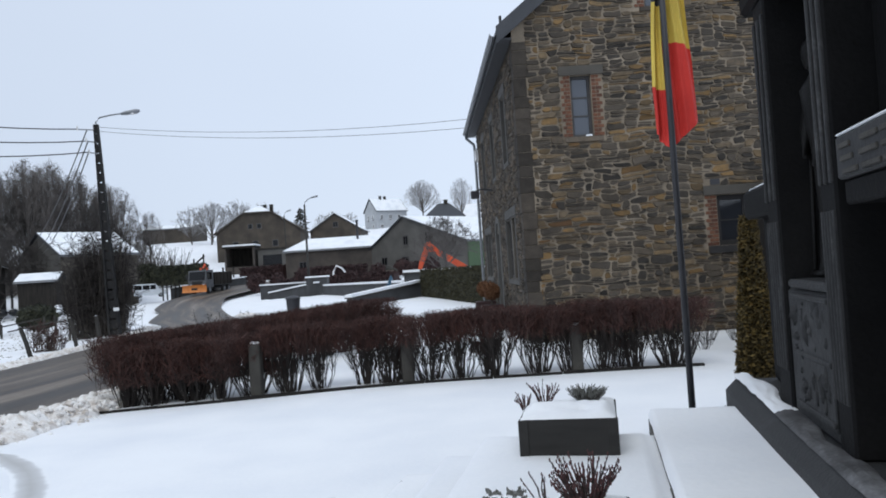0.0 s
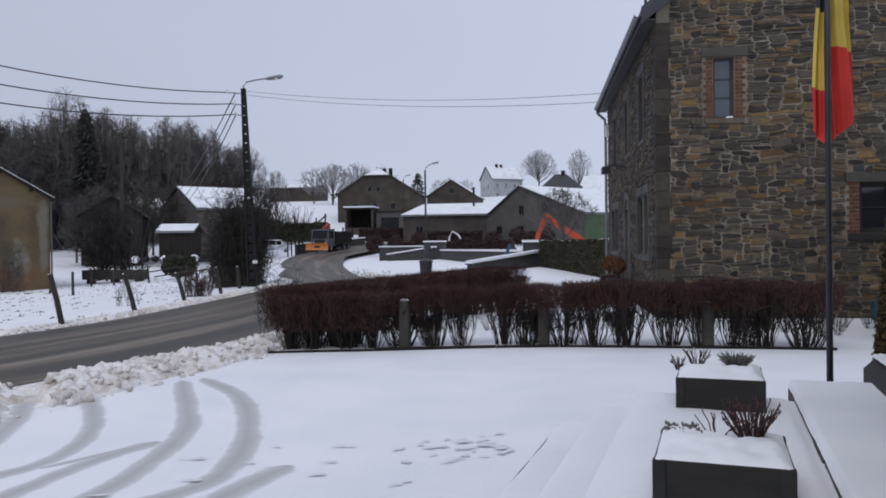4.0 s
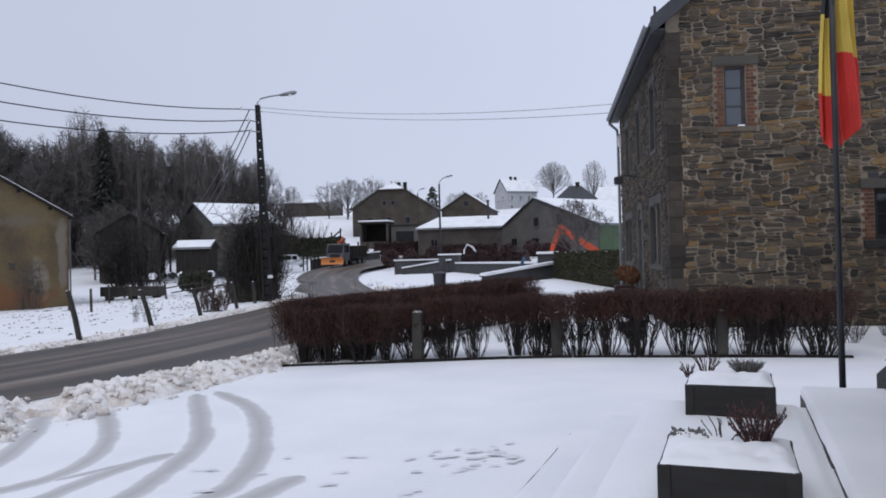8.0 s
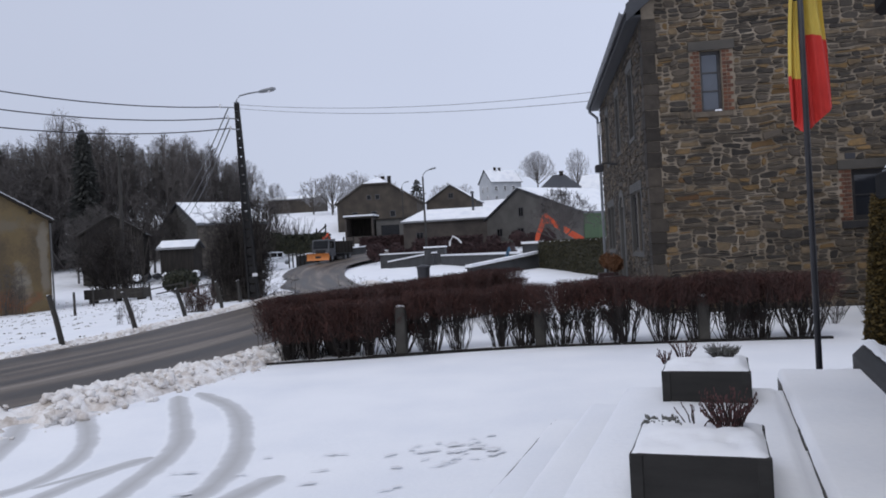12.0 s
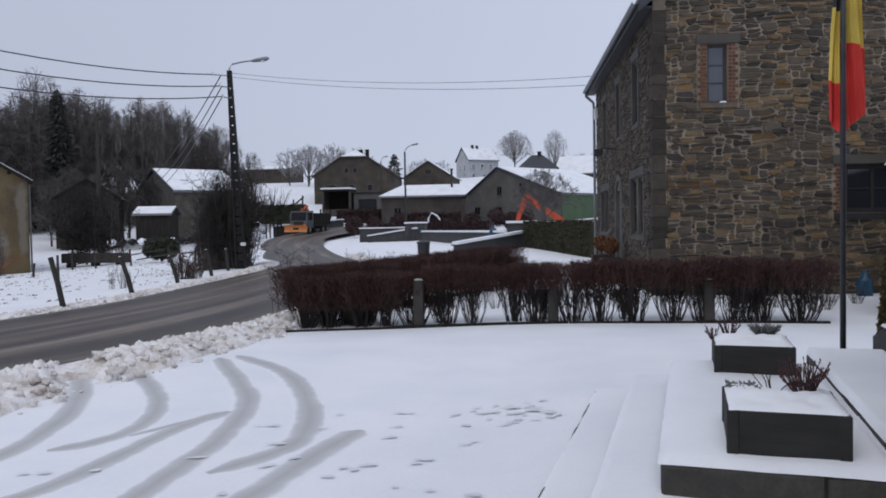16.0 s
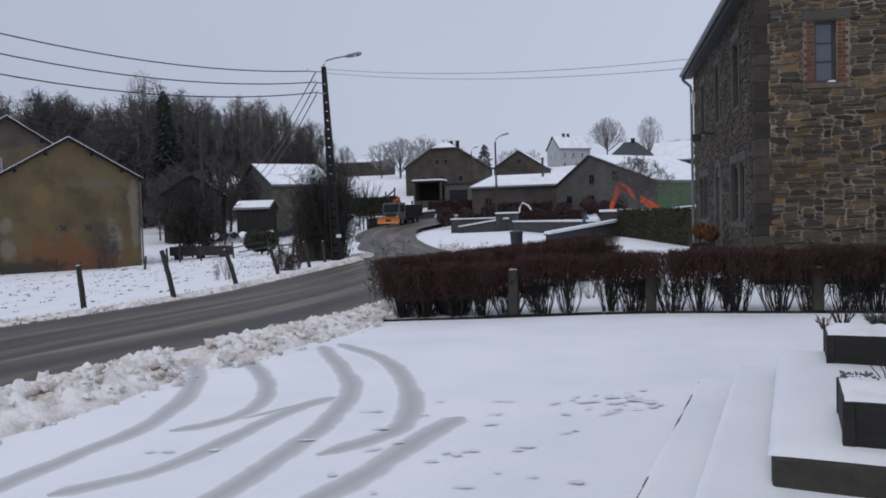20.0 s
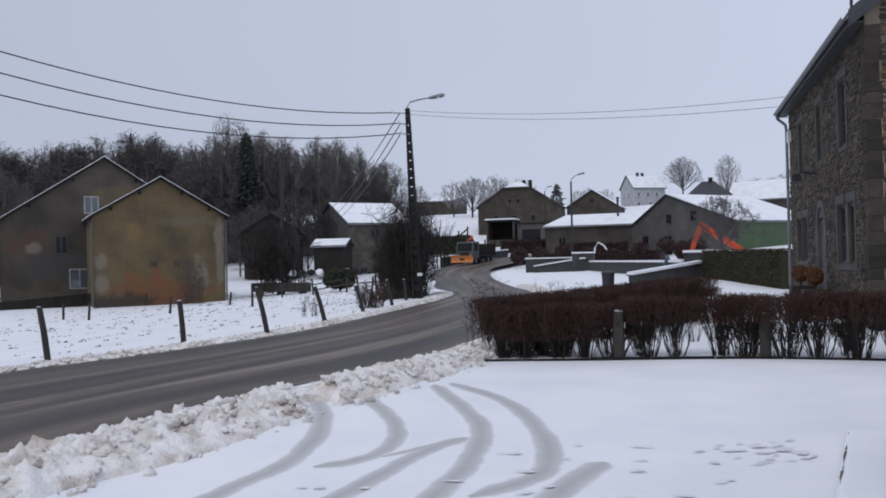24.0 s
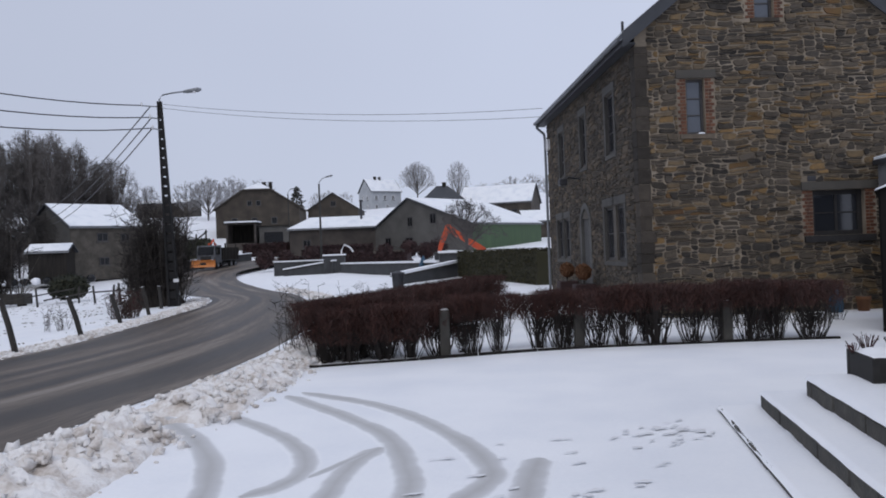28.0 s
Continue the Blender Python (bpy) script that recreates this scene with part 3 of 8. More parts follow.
bank("snow_bank", [(-9.7, -4.0), (-6.8, 1.2), (-6.1, 3.0), (-5.82, 4.2), (-5.56, 5.5), (-5.35, 6.8), (-5.2, 9.1), (-5.08, 11.4), (-5.0, 12.7)], 700, 1.32, 0.19, 11, "dirty white ridge of ploughed snow beside the road")
bank("snow_bank", [(-20.5, 3.5), (-15.7, 10.2), (-13.8, 14.3), (-12.6, 18.4), (-12.4, 22), (-12.4, 28), (-12.6, 33), (-13.9, 39)], 360, 0.9, 0.09, 23, "low lumpy snow ridge between road and meadow")
bank("snow_bank", [(-5.0, 13.4), (-5.0, 18), (-5.4, 24), (-6.6, 31), (-8.2, 37), (-10.3, 43.5)], 160, 0.8, 0.08, 31, "low snow ridge at the foot of the hedge and verge")


def ribbon(name, line, width, label, material, n=90, seed=1, lift=0.012, ends=True):
    """A wheel's trace pressed into the snow."""
    pts, _ = along(line, n)
    s, K = Shape(), 11
    s.uv = []
    for i, p in enumerate(pts):
        d = (pts[min(i + 1, n - 1)] - pts[max(i - 1, 0)]).normalized()
        side = Vector((-d.y, d.x))
        fade = min(1, i / 5 + 0.3, (n - 1 - i) / 5 + 0.3)
        for k in range(K):
            u = (k / (K - 1) - 0.5) * width * 1.2 * fade
            u += 0.018 * noise.noise(Vector((p.x * 3, p.y * 3, seed)))
            q = p + side * u
            z = ground_z(q.x, q.y) + noise.noise(Vector((q.x * 0.5, q.y * 0.5, 1))) * 0.012
            s.v.append((q.x, q.y, z + 0.004 * (1 - (2 * k / (K - 1) - 1) ** 4) - 0.0015 + lift * 0.06))
            s.uv.append((k / (K - 1), i / n * 8))
    s.f = [(i * K + k, i * K + k + 1, (i + 1) * K + k + 1, (i + 1) * K + k) for i in range(n - 1) for k in range(K - 1)]
    return single(name, s, material, label, "tyre track", group="tyre tracks on the square", kind="structure", smooth=True)

TRACK = "grey wet tyre track curving through the snow"
ribbon("tyre_track", [(-5.95, 7.25), (-5.5, 6.5), (-5.1, 5.83), (-4.74, 5.15), (-4.46, 4.42), (-4.34, 3.7), (-4.38, 3.22), (-4.43, 2.8), (-4.5, 2.2), (-4.65, 1.4)], 0.24, TRACK, trace, seed=1, lift=0.016)
ribbon("tyre_track", [(-5.05, 6.9), (-4.6, 6.12), (-4.05, 5.27), (-3.8, 4.67), (-3.74, 4.25), (-3.84, 3.87), (-4.08, 3.66)], 0.22, TRACK, trace, seed=2, lift=0.017)
ribbon("tyre_track", [(-3.2, 4.75), (-3.37, 4.38), (-3.46, 3.94), (-3.56, 3.31), (-3.66, 2.86), (-3.83, 2.62), (-4.05, 2.36)], 0.23, TRACK, trace, seed=3, lift=0.012)
ribbon("tyre_track", [(-3.3, 4.62), (-3.5, 4.3), (-3.68, 4.02)], 0.1, TRACK, trace, seed=7, lift=0.018, n=40)
ribbon("tyre_track", [(-4.4, 7.6), (-4.05, 6.9), (-3.64, 6.13), (-3.24, 5.3), (-3.06, 4.65), (-2.98, 3.98), (-2.98, 3.44), (-3.01, 2.93), (-3.05, 2.46), (-3.12, 1.8)], 0.24, TRACK, trace, seed=4, lift=0.014)
ribbon("tyre_track", [(-4.25, 7.8), (-3.5, 6.85), (-3.0, 5.98), (-2.64, 5.1), (-2.46, 4.46), (-2.4, 3.88), (-2.52, 3.56), (-2.64, 3.37), (-2.76, 3.22)], 0.24, TRACK, trace, seed=5, lift=0.015)
ribbon("tyre_track", [(-2.0, 4.24), (-2.14, 3.83), (-2.24, 3.39), (-2.34, 2.92), (-2.46, 2.57), (-2.58, 2.2)], 0.26, TRACK, trace, seed=6, lift=0.013)

STEPS_AT = [(-1.22, 3.88, 0.4), (-1.16, 3.95, 0.5), (-1.94, 3.34, 0.9), (-1.87, 3.31, -0.5), (-1.8, 3.4, 0.3), (-1.36, 2.96, 0.1), (-1.8, 4.72, 0.1), (-1.72, 4.72, 0.1), (-2.26, 4.66, 0.1), (-1.11, 2.9, 0.1), (-1.72, 2.75, 0.1), (-1.57, 3.01, 0.2), (-0.95, 4.39, 0.5), (-0.88, 4.46, 0.4), (-1.24, 4.37, 0.1), (-3.92, 3.16, 0.2), (-3.8, 3.18, 0.2), (-2.8, 4.28, 0.1), (-2.7, 4.3, 0.1), (-3.49, 3.23, 0.4), (-2.43, 3.35, 0.6), (-2.95, 3.5, 0.2), (-1.5, 3.45, 0.3), (-2.2, 2.6, 0.2)]
sc = random.Random(31)
STEPS_AT += [(sc.gauss(-0.82, 0.22), sc.gauss(4.8, 0.17), sc.uniform(0, 0.9)) for _ in range(34)] + [(sc.uniform(-2.6, -1.0), sc.uniform(2.6, 4.6), sc.uniform(0, 0.8)) for _ in range(8)]
prints = Shape()
for x, y, turn in STEPS_AT:
    L, W = rng.uniform(0.025, 0.075), rng.uniform(0.014, 0.028)
    ring = []
    for k in range(14):
        a = 2 * math.pi * k / 14
        u, w = L * math.cos(a), W * math.sin(a) * (1.15 if math.cos(a) > 0 else 0.8) * rng.uniform(0.7, 1.25)
        ring.append((x + u * math.cos(turn) - w * math.sin(turn), y + u * math.sin(turn) + w * math.cos(turn)))
    prints.add([(px, py, ground_z(px, py) + 0.014 + noise.noise(Vector((px * 0.5, py * 0.5, 1))) * 0.012) for px, py in ring], [tuple(range(14))])
single("footprints", prints, slush_shade, "scattered half-filled footprints in the snow", "footprints", kind="stuff")

# ---- the stone house ----
HX0, HX1, HY0, HY1, HZ = 1.99, 7.75, 14.66, 25.1, 0.03
RIDGE = (HX0 + HX1) / 2


def under_roof(x):
    return 6.19 + 0.8 * ((x - HX0) if x < RIDGE else (HX1 - x))


def cut(poly, a, b, c):
    """The part of a convex polygon with a * u + b * v <= c."""
    out = []
    for (p, q), (r, s) in zip(poly, poly[1:] + poly[:1]):
        d0, d1 = a * p + b * q - c, a * r + b * s - c
        if d0 <= 0:
            out.append((p, q))
        if (d0 < 0 < d1) or (d1 < 0 < d0):
            t = d0 / (d0 - d1)
            out.append((p + (r - p) * t, q + (s - q) * t))
    return out


def rubble(bounds, edges, holes, seed, cell=(0.05, 0.036), gap=0.0145, broad=(3, 4, 5, 5, 6, 7, 8, 10, 12), high=(1, 1, 1, 2, 2, 2, 3, 3, 4)):
    """Irregular rough-coursed stones of mixed sizes filling an outline round rectangular holes: a list of polygons in (u, v)."""
    r = random.Random(seed)
    u0, v0, u1, v1 = bounds
    nu, nv = int((u1 - u0) / cell[0]), int((v1 - v0) / cell[1])
    taken = [[False] * nu for _ in range(nv)]
    blocks = []
    for j in range(nv):
        for i in range(nu):
            if taken[j][i]:
                continue
            h = min(r.choice(high), nv - j)
            w = r.choice(broad) if h > 1 else r.choice(broad) + 2
            if h > 2:
                w = min(w, h * 2 + 1)
            run = 0
            while run < w and i + run < nu and not any(taken[j + q][i + run] for q in range(h)):
                run += 1
            if run == 0:
                h, run = 1, 1
            if i + run < nu and not taken[j][i + run] and (i + run + 1 >= nu or taken[j][i + run + 1]) and not any(taken[j + q][i + run] for q in range(h)):
                run += 1
            for q in range(h):
                for p in range(run):
                    taken[j + q][i + p] = True
            blocks.append((i, j, run, h))

    def shift(i, j):
        p = Vector((i * cell[0] * 7.0, j * cell[1] * 9.0, seed))
        q = Vector((i * cell[0] * 1.1, j * cell[1] * 1.3, seed + 4))
        return (u0 + i * cell[0] + 0.1 * noise.noise(p), v0 + j * cell[1] + 0.055 * noise.noise(p + Vector((9, 5, 1))) + 0.1 * noise.noise(q))

    out = []
    for i, j, w, h in blocks:
        poly = [shift(i, j)] + ([shift(i + w / 2, j)] if w > 4 else []) + [shift(i + w, j)] + ([shift(i + w, j + h / 2)] if h > 2 else []) + [shift(i + w, j + h)] + ([shift(i + w * r.uniform(0.35, 0.65), j + h)] if w > 4 else []) + [shift(i, j + h)]
        su, sv = sum(p for p, _ in poly) / len(poly), sum(q for _, q in poly) / len(poly)
        for a, b, c in edges:
            poly = cut(poly, a, b, c)
        for a, b, c, d in holes:
            if poly and min(p for p, _ in poly) < c and max(p for p, _ in poly) > a and min(q for _, q in poly) < d and max(q for _, q in poly) > b:
                away = {"l": a - su, "r": su - c, "b": b - sv, "t": sv - d}
                side = max(away, key=lambda k: away[k])
                poly = cut(poly, *{"l": (1, 0, a), "r": (-1, 0, -c), "b": (0, 1, b), "t": (0, -1, -d)}[side])
        if len(poly) < 3:
            continue
        cu, cv = sum(p for p, _ in poly) / len(poly), sum(q for _, q in poly) / len(poly)
        eu, ev = max(abs(p - cu) for p, _ in poly), max(abs(q - cv) for _, q in poly)
        g = gap * r.uniform(0.6, 1.6)
        ku, kv = max(0.4, 1 - g / max(eu, 0.01)), max(0.35, 1 - g / max(ev, 0.01))
        small = [(cu + (p - cu) * ku, cv + (q - cv) * kv) for p, q in poly]
        round_ = []
        for (p, q), (s, t) in zip(small, small[1:] + small[:1]):
            k = min(0.3, r.uniform(0.01, 0.05) / max(0.02, math.hypot(s - p, t - q)))
            round_ += [(p + (s - p) * k, q + (t - q) * k), (p + (s - p) * (1 - k), q + (t - q) * (1 - k))]
        area = abs(sum(a * d - b * c for (a, b), (c, d) in zip(round_, round_[1:] + round_[:1]))) / 2
        if area > 0.001:
            out.append((round_, cu, cv))
    return out


def stone_shape(poly, put, thick, tilt):
    """A stone with a rounded-off face; d < 0 stands out of the wall."""
    cu, cv = sum(p for p, _ in poly) / len(poly), sum(q for _, q in poly) / len(poly)
    n = len(poly)
    s = Shape()
    rings = [[(p, q, 0.02) for p, q in poly], [(p, q, -thick * 0.55) for p, q in poly],
             [(cu + (p - cu) * 0.94, cv + (q - cv) * 0.91, -thick * (1 + tilt[0] * (p - cu) * 2 + tilt[1] * (q - cv) * 3)) for p, q in poly]]
    verts = [put(*p) for ring in rings for p in ring]
    faces = [(k * n + i, k * n + (i + 1) % n, (k + 1) * n + (i + 1) % n, (k + 1) * n + i) for k in range(2) for i in range(n)]
    return s.add(verts, faces + [tuple(range(2 * n, 3 * n))])


def holed_wall(u0, u1, z0, top, holes, put, thick, extra=()):
    """A wall of the given thickness with rectangular openings (u0, z0, u1, z1); top(u) is its upper edge."""
    s = Shape()
    marks = sorted({u0, u1, *extra, *[h[0] for h in holes], *[h[2] for h in holes]})
    for a, b in zip(marks, marks[1:]):
        z = z0
        for h in sorted([h for h in holes if h[0] <= a + 1e-6 and h[2] >= b - 1e-6], key=lambda h: h[1]):
            s.prism([(a, z), (b, z), (b, h[1]), (a, h[1])], put, 0, thick)
            z = h[3]
        s.prism([(a, z), (b, z), (b, top(b)), (a, top(a))], put, 0, thick)
    return s


concrete_pale = paint("pale_dressed_stone", [(0.3, (0.055, 0.052, 0.048)), (0.6, (0.085, 0.081, 0.074)), (0.8, (0.11, 0.105, 0.096))], 2.5, (0.7, 0.9), 0.3, 60)
side_frame = paint("weathered_grey_frame", [(0.3, (0.06, 0.059, 0.058)), (0.7, (0.1, 0.098, 0.095))], 8, (0.5, 0.7), 0.2, 60)
house = thing("stone_house", "two-storey rubble stone house with brick-framed windows and slate roof", "house")
G_HOLES = [(3.055, 3.99, 3.455, 5.17), (5.71, 1.74, 6.85, 2.71), (4.6, 6.41, 5.02, 7.4)]
S_HOLES = [(16.45, 3.9, 17.2, 5.3), (19.35, 3.9, 20.0, 5.28), (22.3, 3.9, 23.0, 5.28), (15.85, 1.34, 16.62, 2.62), (16.85, 1.34, 17.62, 2.62), (19.2, 0.05, 20.2, 2.45), (21.85, 1.34, 22.7, 2.55), (22.9, 1.34, 23.75, 2.55)]


def on_gable(u, v, d):
    return (u, HY0 + d, v)


def on_side(u, v, d):
    return (HX0 + d, u, v)


gable = part("gable_wall", weld(holed_wall(HX0 + 0.003, HX1, HZ - 0.4, lambda u: under_roof(u) + 0.02, G_HOLES, on_gable, 0.45, (RIDGE,))), mortar, house)
side = part("front_wall", weld(holed_wall(HY0 + 0.46, HY1, HZ - 0.4, lambda u: 6.19, S_HOLES, on_side, 0.45)), darker_mortar, house)
corner = part("corner_wall", Shape().box((HX0, HY0 + 0.004, HZ - 0.4), (HX0 + 0.45, HY0 + 0.455, 6.2)), darker_mortar, house)
part("rear_wall", Shape().box((HX1 - 0.45, HY0 + 0.455, HZ - 0.4), (HX1, HY1, 6.19)), mortar, house)
part("far_gable", solid(holed_wall(HX0 + 0.455, HX1 - 0.455, HZ - 0.4, lambda u: under_roof(u), [], lambda u, v, d: (u, HY1 - d, v), 0.4, (RIDGE,))), mortar, house)
part("upper_floor", Shape().box((HX0 + 0.46, HY0 + 0.46, 3.1), (HX1 - 0.46, HY1 - 0.42, 3.3)), frame_wood, house)
# dark rooms behind the windows
part("room_wall", Shape().box((HX0 + 1.9, HY0 + 0.47, HZ), (HX0 + 2.0, HY1 - 0.42, 5.9)).box((HX0 + 0.46, HY0 + 2.2, HZ), (HX1 - 0.46, HY0 + 2.3, 5.9)), frame_wood, house)


def slope(x0, x1, z_low, z_high, y0, y1, thick):
    return solid(Shape().add([(x0, y0, z_low), (x1, y0, z_high), (x1, y1, z_high), (x0, y1, z_low), (x0, y0, z_low + thick), (x1, y0, z_high + thick), (x1, y1, z_high + thick), (x0, y1, z_low + thick)],
                             [(0, 1, 2, 3), (4, 5, 6, 7), (0, 1, 5, 4), (1, 2, 6, 5), (2, 3, 7, 6), (3, 0, 4, 7)]))


OVER = 0.28
for sgn, edge in ((1, HX0), (-1, HX1)):
    roof = part("roof", slope(edge - sgn * OVER, RIDGE, 6.2 - 0.8 * OVER, 6.2 + 0.8 * (RIDGE - HX0), HY0 - 0.16, HY1 + 0.3, 0.17), slate, house, "dark slate roof slope")
    part("roof_snow", slope(edge - sgn * (OVER - 0.08), RIDGE - sgn * 0.1, 6.38 - 0.8 * (OVER - 0.08), 6.38 + 0.8 * (RIDGE - 0.1 - HX0), HY0 + 0.25, HY1 + 0.1, 0.04), roof_snow, roof, "thin snow on the slates")
    part("barge_board", slope(edge - sgn * (OVER + 0.02), RIDGE, 6.06 - 0.8 * (OVER + 0.02), 6.06 + 0.8 * (RIDGE - HX0), HY0 - 0.2, HY0 - 0.165, 0.33), slate, roof, "grey slate-clad verge board")
    part("fascia", Shape().box((edge - sgn * OVER - 0.012, HY0 - 0.15, 5.88), (edge - sgn * (OVER - 0.02), HY1 + 0.3, 6.04)), slate, house)
    part("soffit", Shape().box((min(edge, edge - sgn * OVER) + 0.003, HY0 - 0.15, 5.90), (max(edge, edge - sgn * OVER) - 0.02, HY1 + 0.28, 5.93)), slate, house)
gut = Shape()
for k in range(6):
    a0, a1 = math.pi * k / 6, math.pi * (k + 1) / 6
    gx0, gz0, gx1, gz1 = HX0 - 0.36 - 0.065 * math.cos(a0), 6.03 - 0.065 * math.sin(a0), HX0 - 0.36 - 0.065 * math.cos(a1), 6.03 - 0.065 * math.sin(a1)
    gut.add([(gx0, HY0 - 0.17, gz0), (gx1, HY0 - 0.17, gz1), (gx1, HY1 + 0.3, gz1), (gx0, HY1 + 0.3, gz0)], [(0, 1, 2, 3)])
part("gutter", gut, zinc, house, "grey zinc gutter")
part("downpipe", Shape().tube([(HX0 - 0.34, HY1 + 0.1, 5.97), (HX0 - 0.33, HY1 + 0.1, 5.85), (HX0 - 0.1, HY1 + 0.02, 5.62), (HX0 - 0.08, HY1, 5.4), (HX0 - 0.08, HY1, 0.2)], 0.045, 8), zinc, house, "grey zinc downpipe")
part("roof_finial", Shape().tube([(HX0 - 0.15, HY0 + 0.3, 6.25), (HX0 - 0.15, HY0 + 0.3, 6.5)], 0.03, 6), black_metal, house)


def sash(put, u0, z0, u1, z1, deep, cols=1, rows=3, material=frame_wood, glassy=sky_pane, parent=house, bar=0.055):
    """A glazed window in an opening."""
    w = part("window", Shape(), material, parent)
    s = Shape()
    for a, b, c, d in ((u0, z0, u0 + bar, z1), (u1 - bar, z0, u1, z1), (u0 + bar, z0, u1 - bar, z0 + bar), (u0 + bar, z1 - bar, u1 - bar, z1)):
        s.prism([(a, b), (c, b), (c, d), (a, d)], put, deep, deep + 0.07)
    w.data = solid(s).mesh("window_frame", material)
    cw, ch = (u1 - u0 - 2 * bar) / cols, (z1 - z0 - 2 * bar) / rows
    bars = []
    for i in range(1, cols):
        u = u0 + bar + i * cw
        bars.append(Shape().prism([(u - 0.03, z0 + bar), (u + 0.03, z0 + bar), (u + 0.03, z1 - bar), (u - 0.03, z1 - bar)], put, deep + 0.005, deep + 0.06))
    for j in range(1, rows):
        z = z0 + bar + j * ch
        bars.append(Shape().prism([(u0 + bar, z - 0.014), (u1 - bar, z - 0.014), (u1 - bar, z + 0.014), (u0 + bar, z + 0.014)], put, deep + 0.012, deep + 0.05))
    for bar_ in bars:
        part("glazing_bar", solid(bar_), material, w)
    for i in range(cols):
        for j in range(rows):
            a, b = u0 + bar + i * cw, z0 + bar + j * ch
            part("pane", solid(Shape().prism([(a, b), (a + cw, b), (a + cw, b + ch), (a, b + ch)], put, deep + 0.03, deep + 0.036)), glassy, w)
    return w


sash(on_gable, *[G_HOLES[0][k] for k in range(4)], 0.1)
sash(on_gable, *[G_HOLES[1][k] for k in range(4)], 0.12, cols=2, rows=2, material=dark_frame, glassy=front_glass, bar=0.1)
sash(on_gable, *[G_HOLES[2][k] for k in range(4)], 0.1, rows=3)
for h in S_HOLES:
    if h[1] > 0.5:
        sash(on_side, *h, 0.05, rows=3 if h[1] > 3 else 2, material=frame_wood, glassy=front_glass, bar=0.06)
# stone lintels, sills and frames
LINTELS = [(on_gable, 2.84, 5.175, 3.70, 5.35), (on_gable, 5.46, 2.715, 7.12, 2.89), (on_gable, 4.36, 7.41, 5.24, 7.58)]
for put, a, b, c, d in LINTELS:
    part("lintel", solid(Shape().prism([(a, b), (c, b), (c, d), (a, d)], put, -0.045, 0.12)), lintel_stone, house, "grey-brown dressed stone lintel")
for put, a, b, c, d in [(on_gable, 2.9, 3.89, 3.62, 3.985),  (on_gable, 4.5, 6.33, 5.12, 6.405)]:
    part("window_sill", solid(Shape().prism([(a, b), (c, b), (c, d), (a, d)], put, -0.05, 0.2)), grey_stone, house, "dark stone sill")
part("window_sill", solid(Shape().prism([(5.5, 1.6), (7.05, 1.6), (7.05, 1.735), (5.5, 1.735)], on_gable, -0.06, 0.2)), dark_frame, house, "broad dark sill")
part("sill_snow", solid(Shape().prism([(3.28, 3.987), (3.42, 3.987), (3.40, 4.015), (3.3, 4.015)], on_gable, -0.06, 0.0)), snow, house, "patch of snow on the sill")
for a, b, c, d in S_HOLES:
    if b < 0.5:
        continue
    for p, q, r, s in ((a - 0.14, b - 0.03, a + 0.005, d + 0.03), (c - 0.005, b - 0.03, c + 0.14, d + 0.03), (a - 0.16, d + 0.034, c + 0.16, d + 0.23), (a - 0.12, b - 0.13, c + 0.12, b - 0.034)):
        if c < 16.7 and p == c - 0.005 or a > 16.8 and a < 17 and q == b - 0.03 and r == a + 0.005:
            continue
        part("window_surround", solid(Shape().prism([(p, q), (r, q), (r, s), (p, s)], on_side, -0.03, 0.15)), concrete_pale, house, "dressed grey stone surround")
door = part("door", solid(Shape().prism([(19.21, 0.06), (20.19, 0.06), (20.19, 2.44), (19.21, 2.44)], on_side, 0.06, 0.14)), side_frame, house, "grey arched wooden door")
for k in range(4):
    part("door_board", solid(Shape().prism([(19.24 + k * 0.235, 0.1), (19.44 + k * 0.235, 0.1), (19.44 + k * 0.235, 2.4), (19.24 + k * 0.235, 2.4)], on_side, 0.045, 0.065)), side_frame, door)
arch = Shape()
for a, b in ((19.02, 19.206), (20.194, 20.38)):
    arch.prism([(a, 0.05), (b, 0.05), (b, 2.25), (a, 2.25)], on_side, -0.035, 0.2)
part("door_jamb", solid(arch), dressed, house, "dressed stone door frame")
for k in range(7):
    a0, a1 = math.pi * k / 7 + 0.01, math.pi * (k + 1) / 7 - 0.01
    part("arch_stone", solid(Shape().prism([(19.7 + r * math.cos(a), 2.25 + r * 0.95 * math.sin(a)) for r, a in ((0.5, a0), (0.68, a0), (0.68, a1), (0.5, a1))], on_side, -0.04, 0.1)), dressed, house)
lantern = part("bracket_lamp", Shape().tube([(HX0 - 0.01, 20.2, 3.6), (HX0 - 0.35, 20.2, 3.66), (HX0 - 0.5, 20.2, 3.6)], 0.03, 6).cbox((HX0 - 0.62, 20.05, 3.42), (HX0 - 0.4, 20.35, 3.62), 0.03), black_metal, house, "black wall lamp over the door")
part("wall_vent", solid(Shape().prism([(5.61, 2.905), (5.8, 2.905), (5.8, 3.02), (5.61, 3.02)], on_gable, -0.006, 0.05)), black_metal, house)

# ---- memorial, steps and planters, in the memorial's own frame ----
MEM = Matrix.Translation((-0.2, 2.37, 0)) @ pose(0, 0, 0, 0, 0, -12.5)


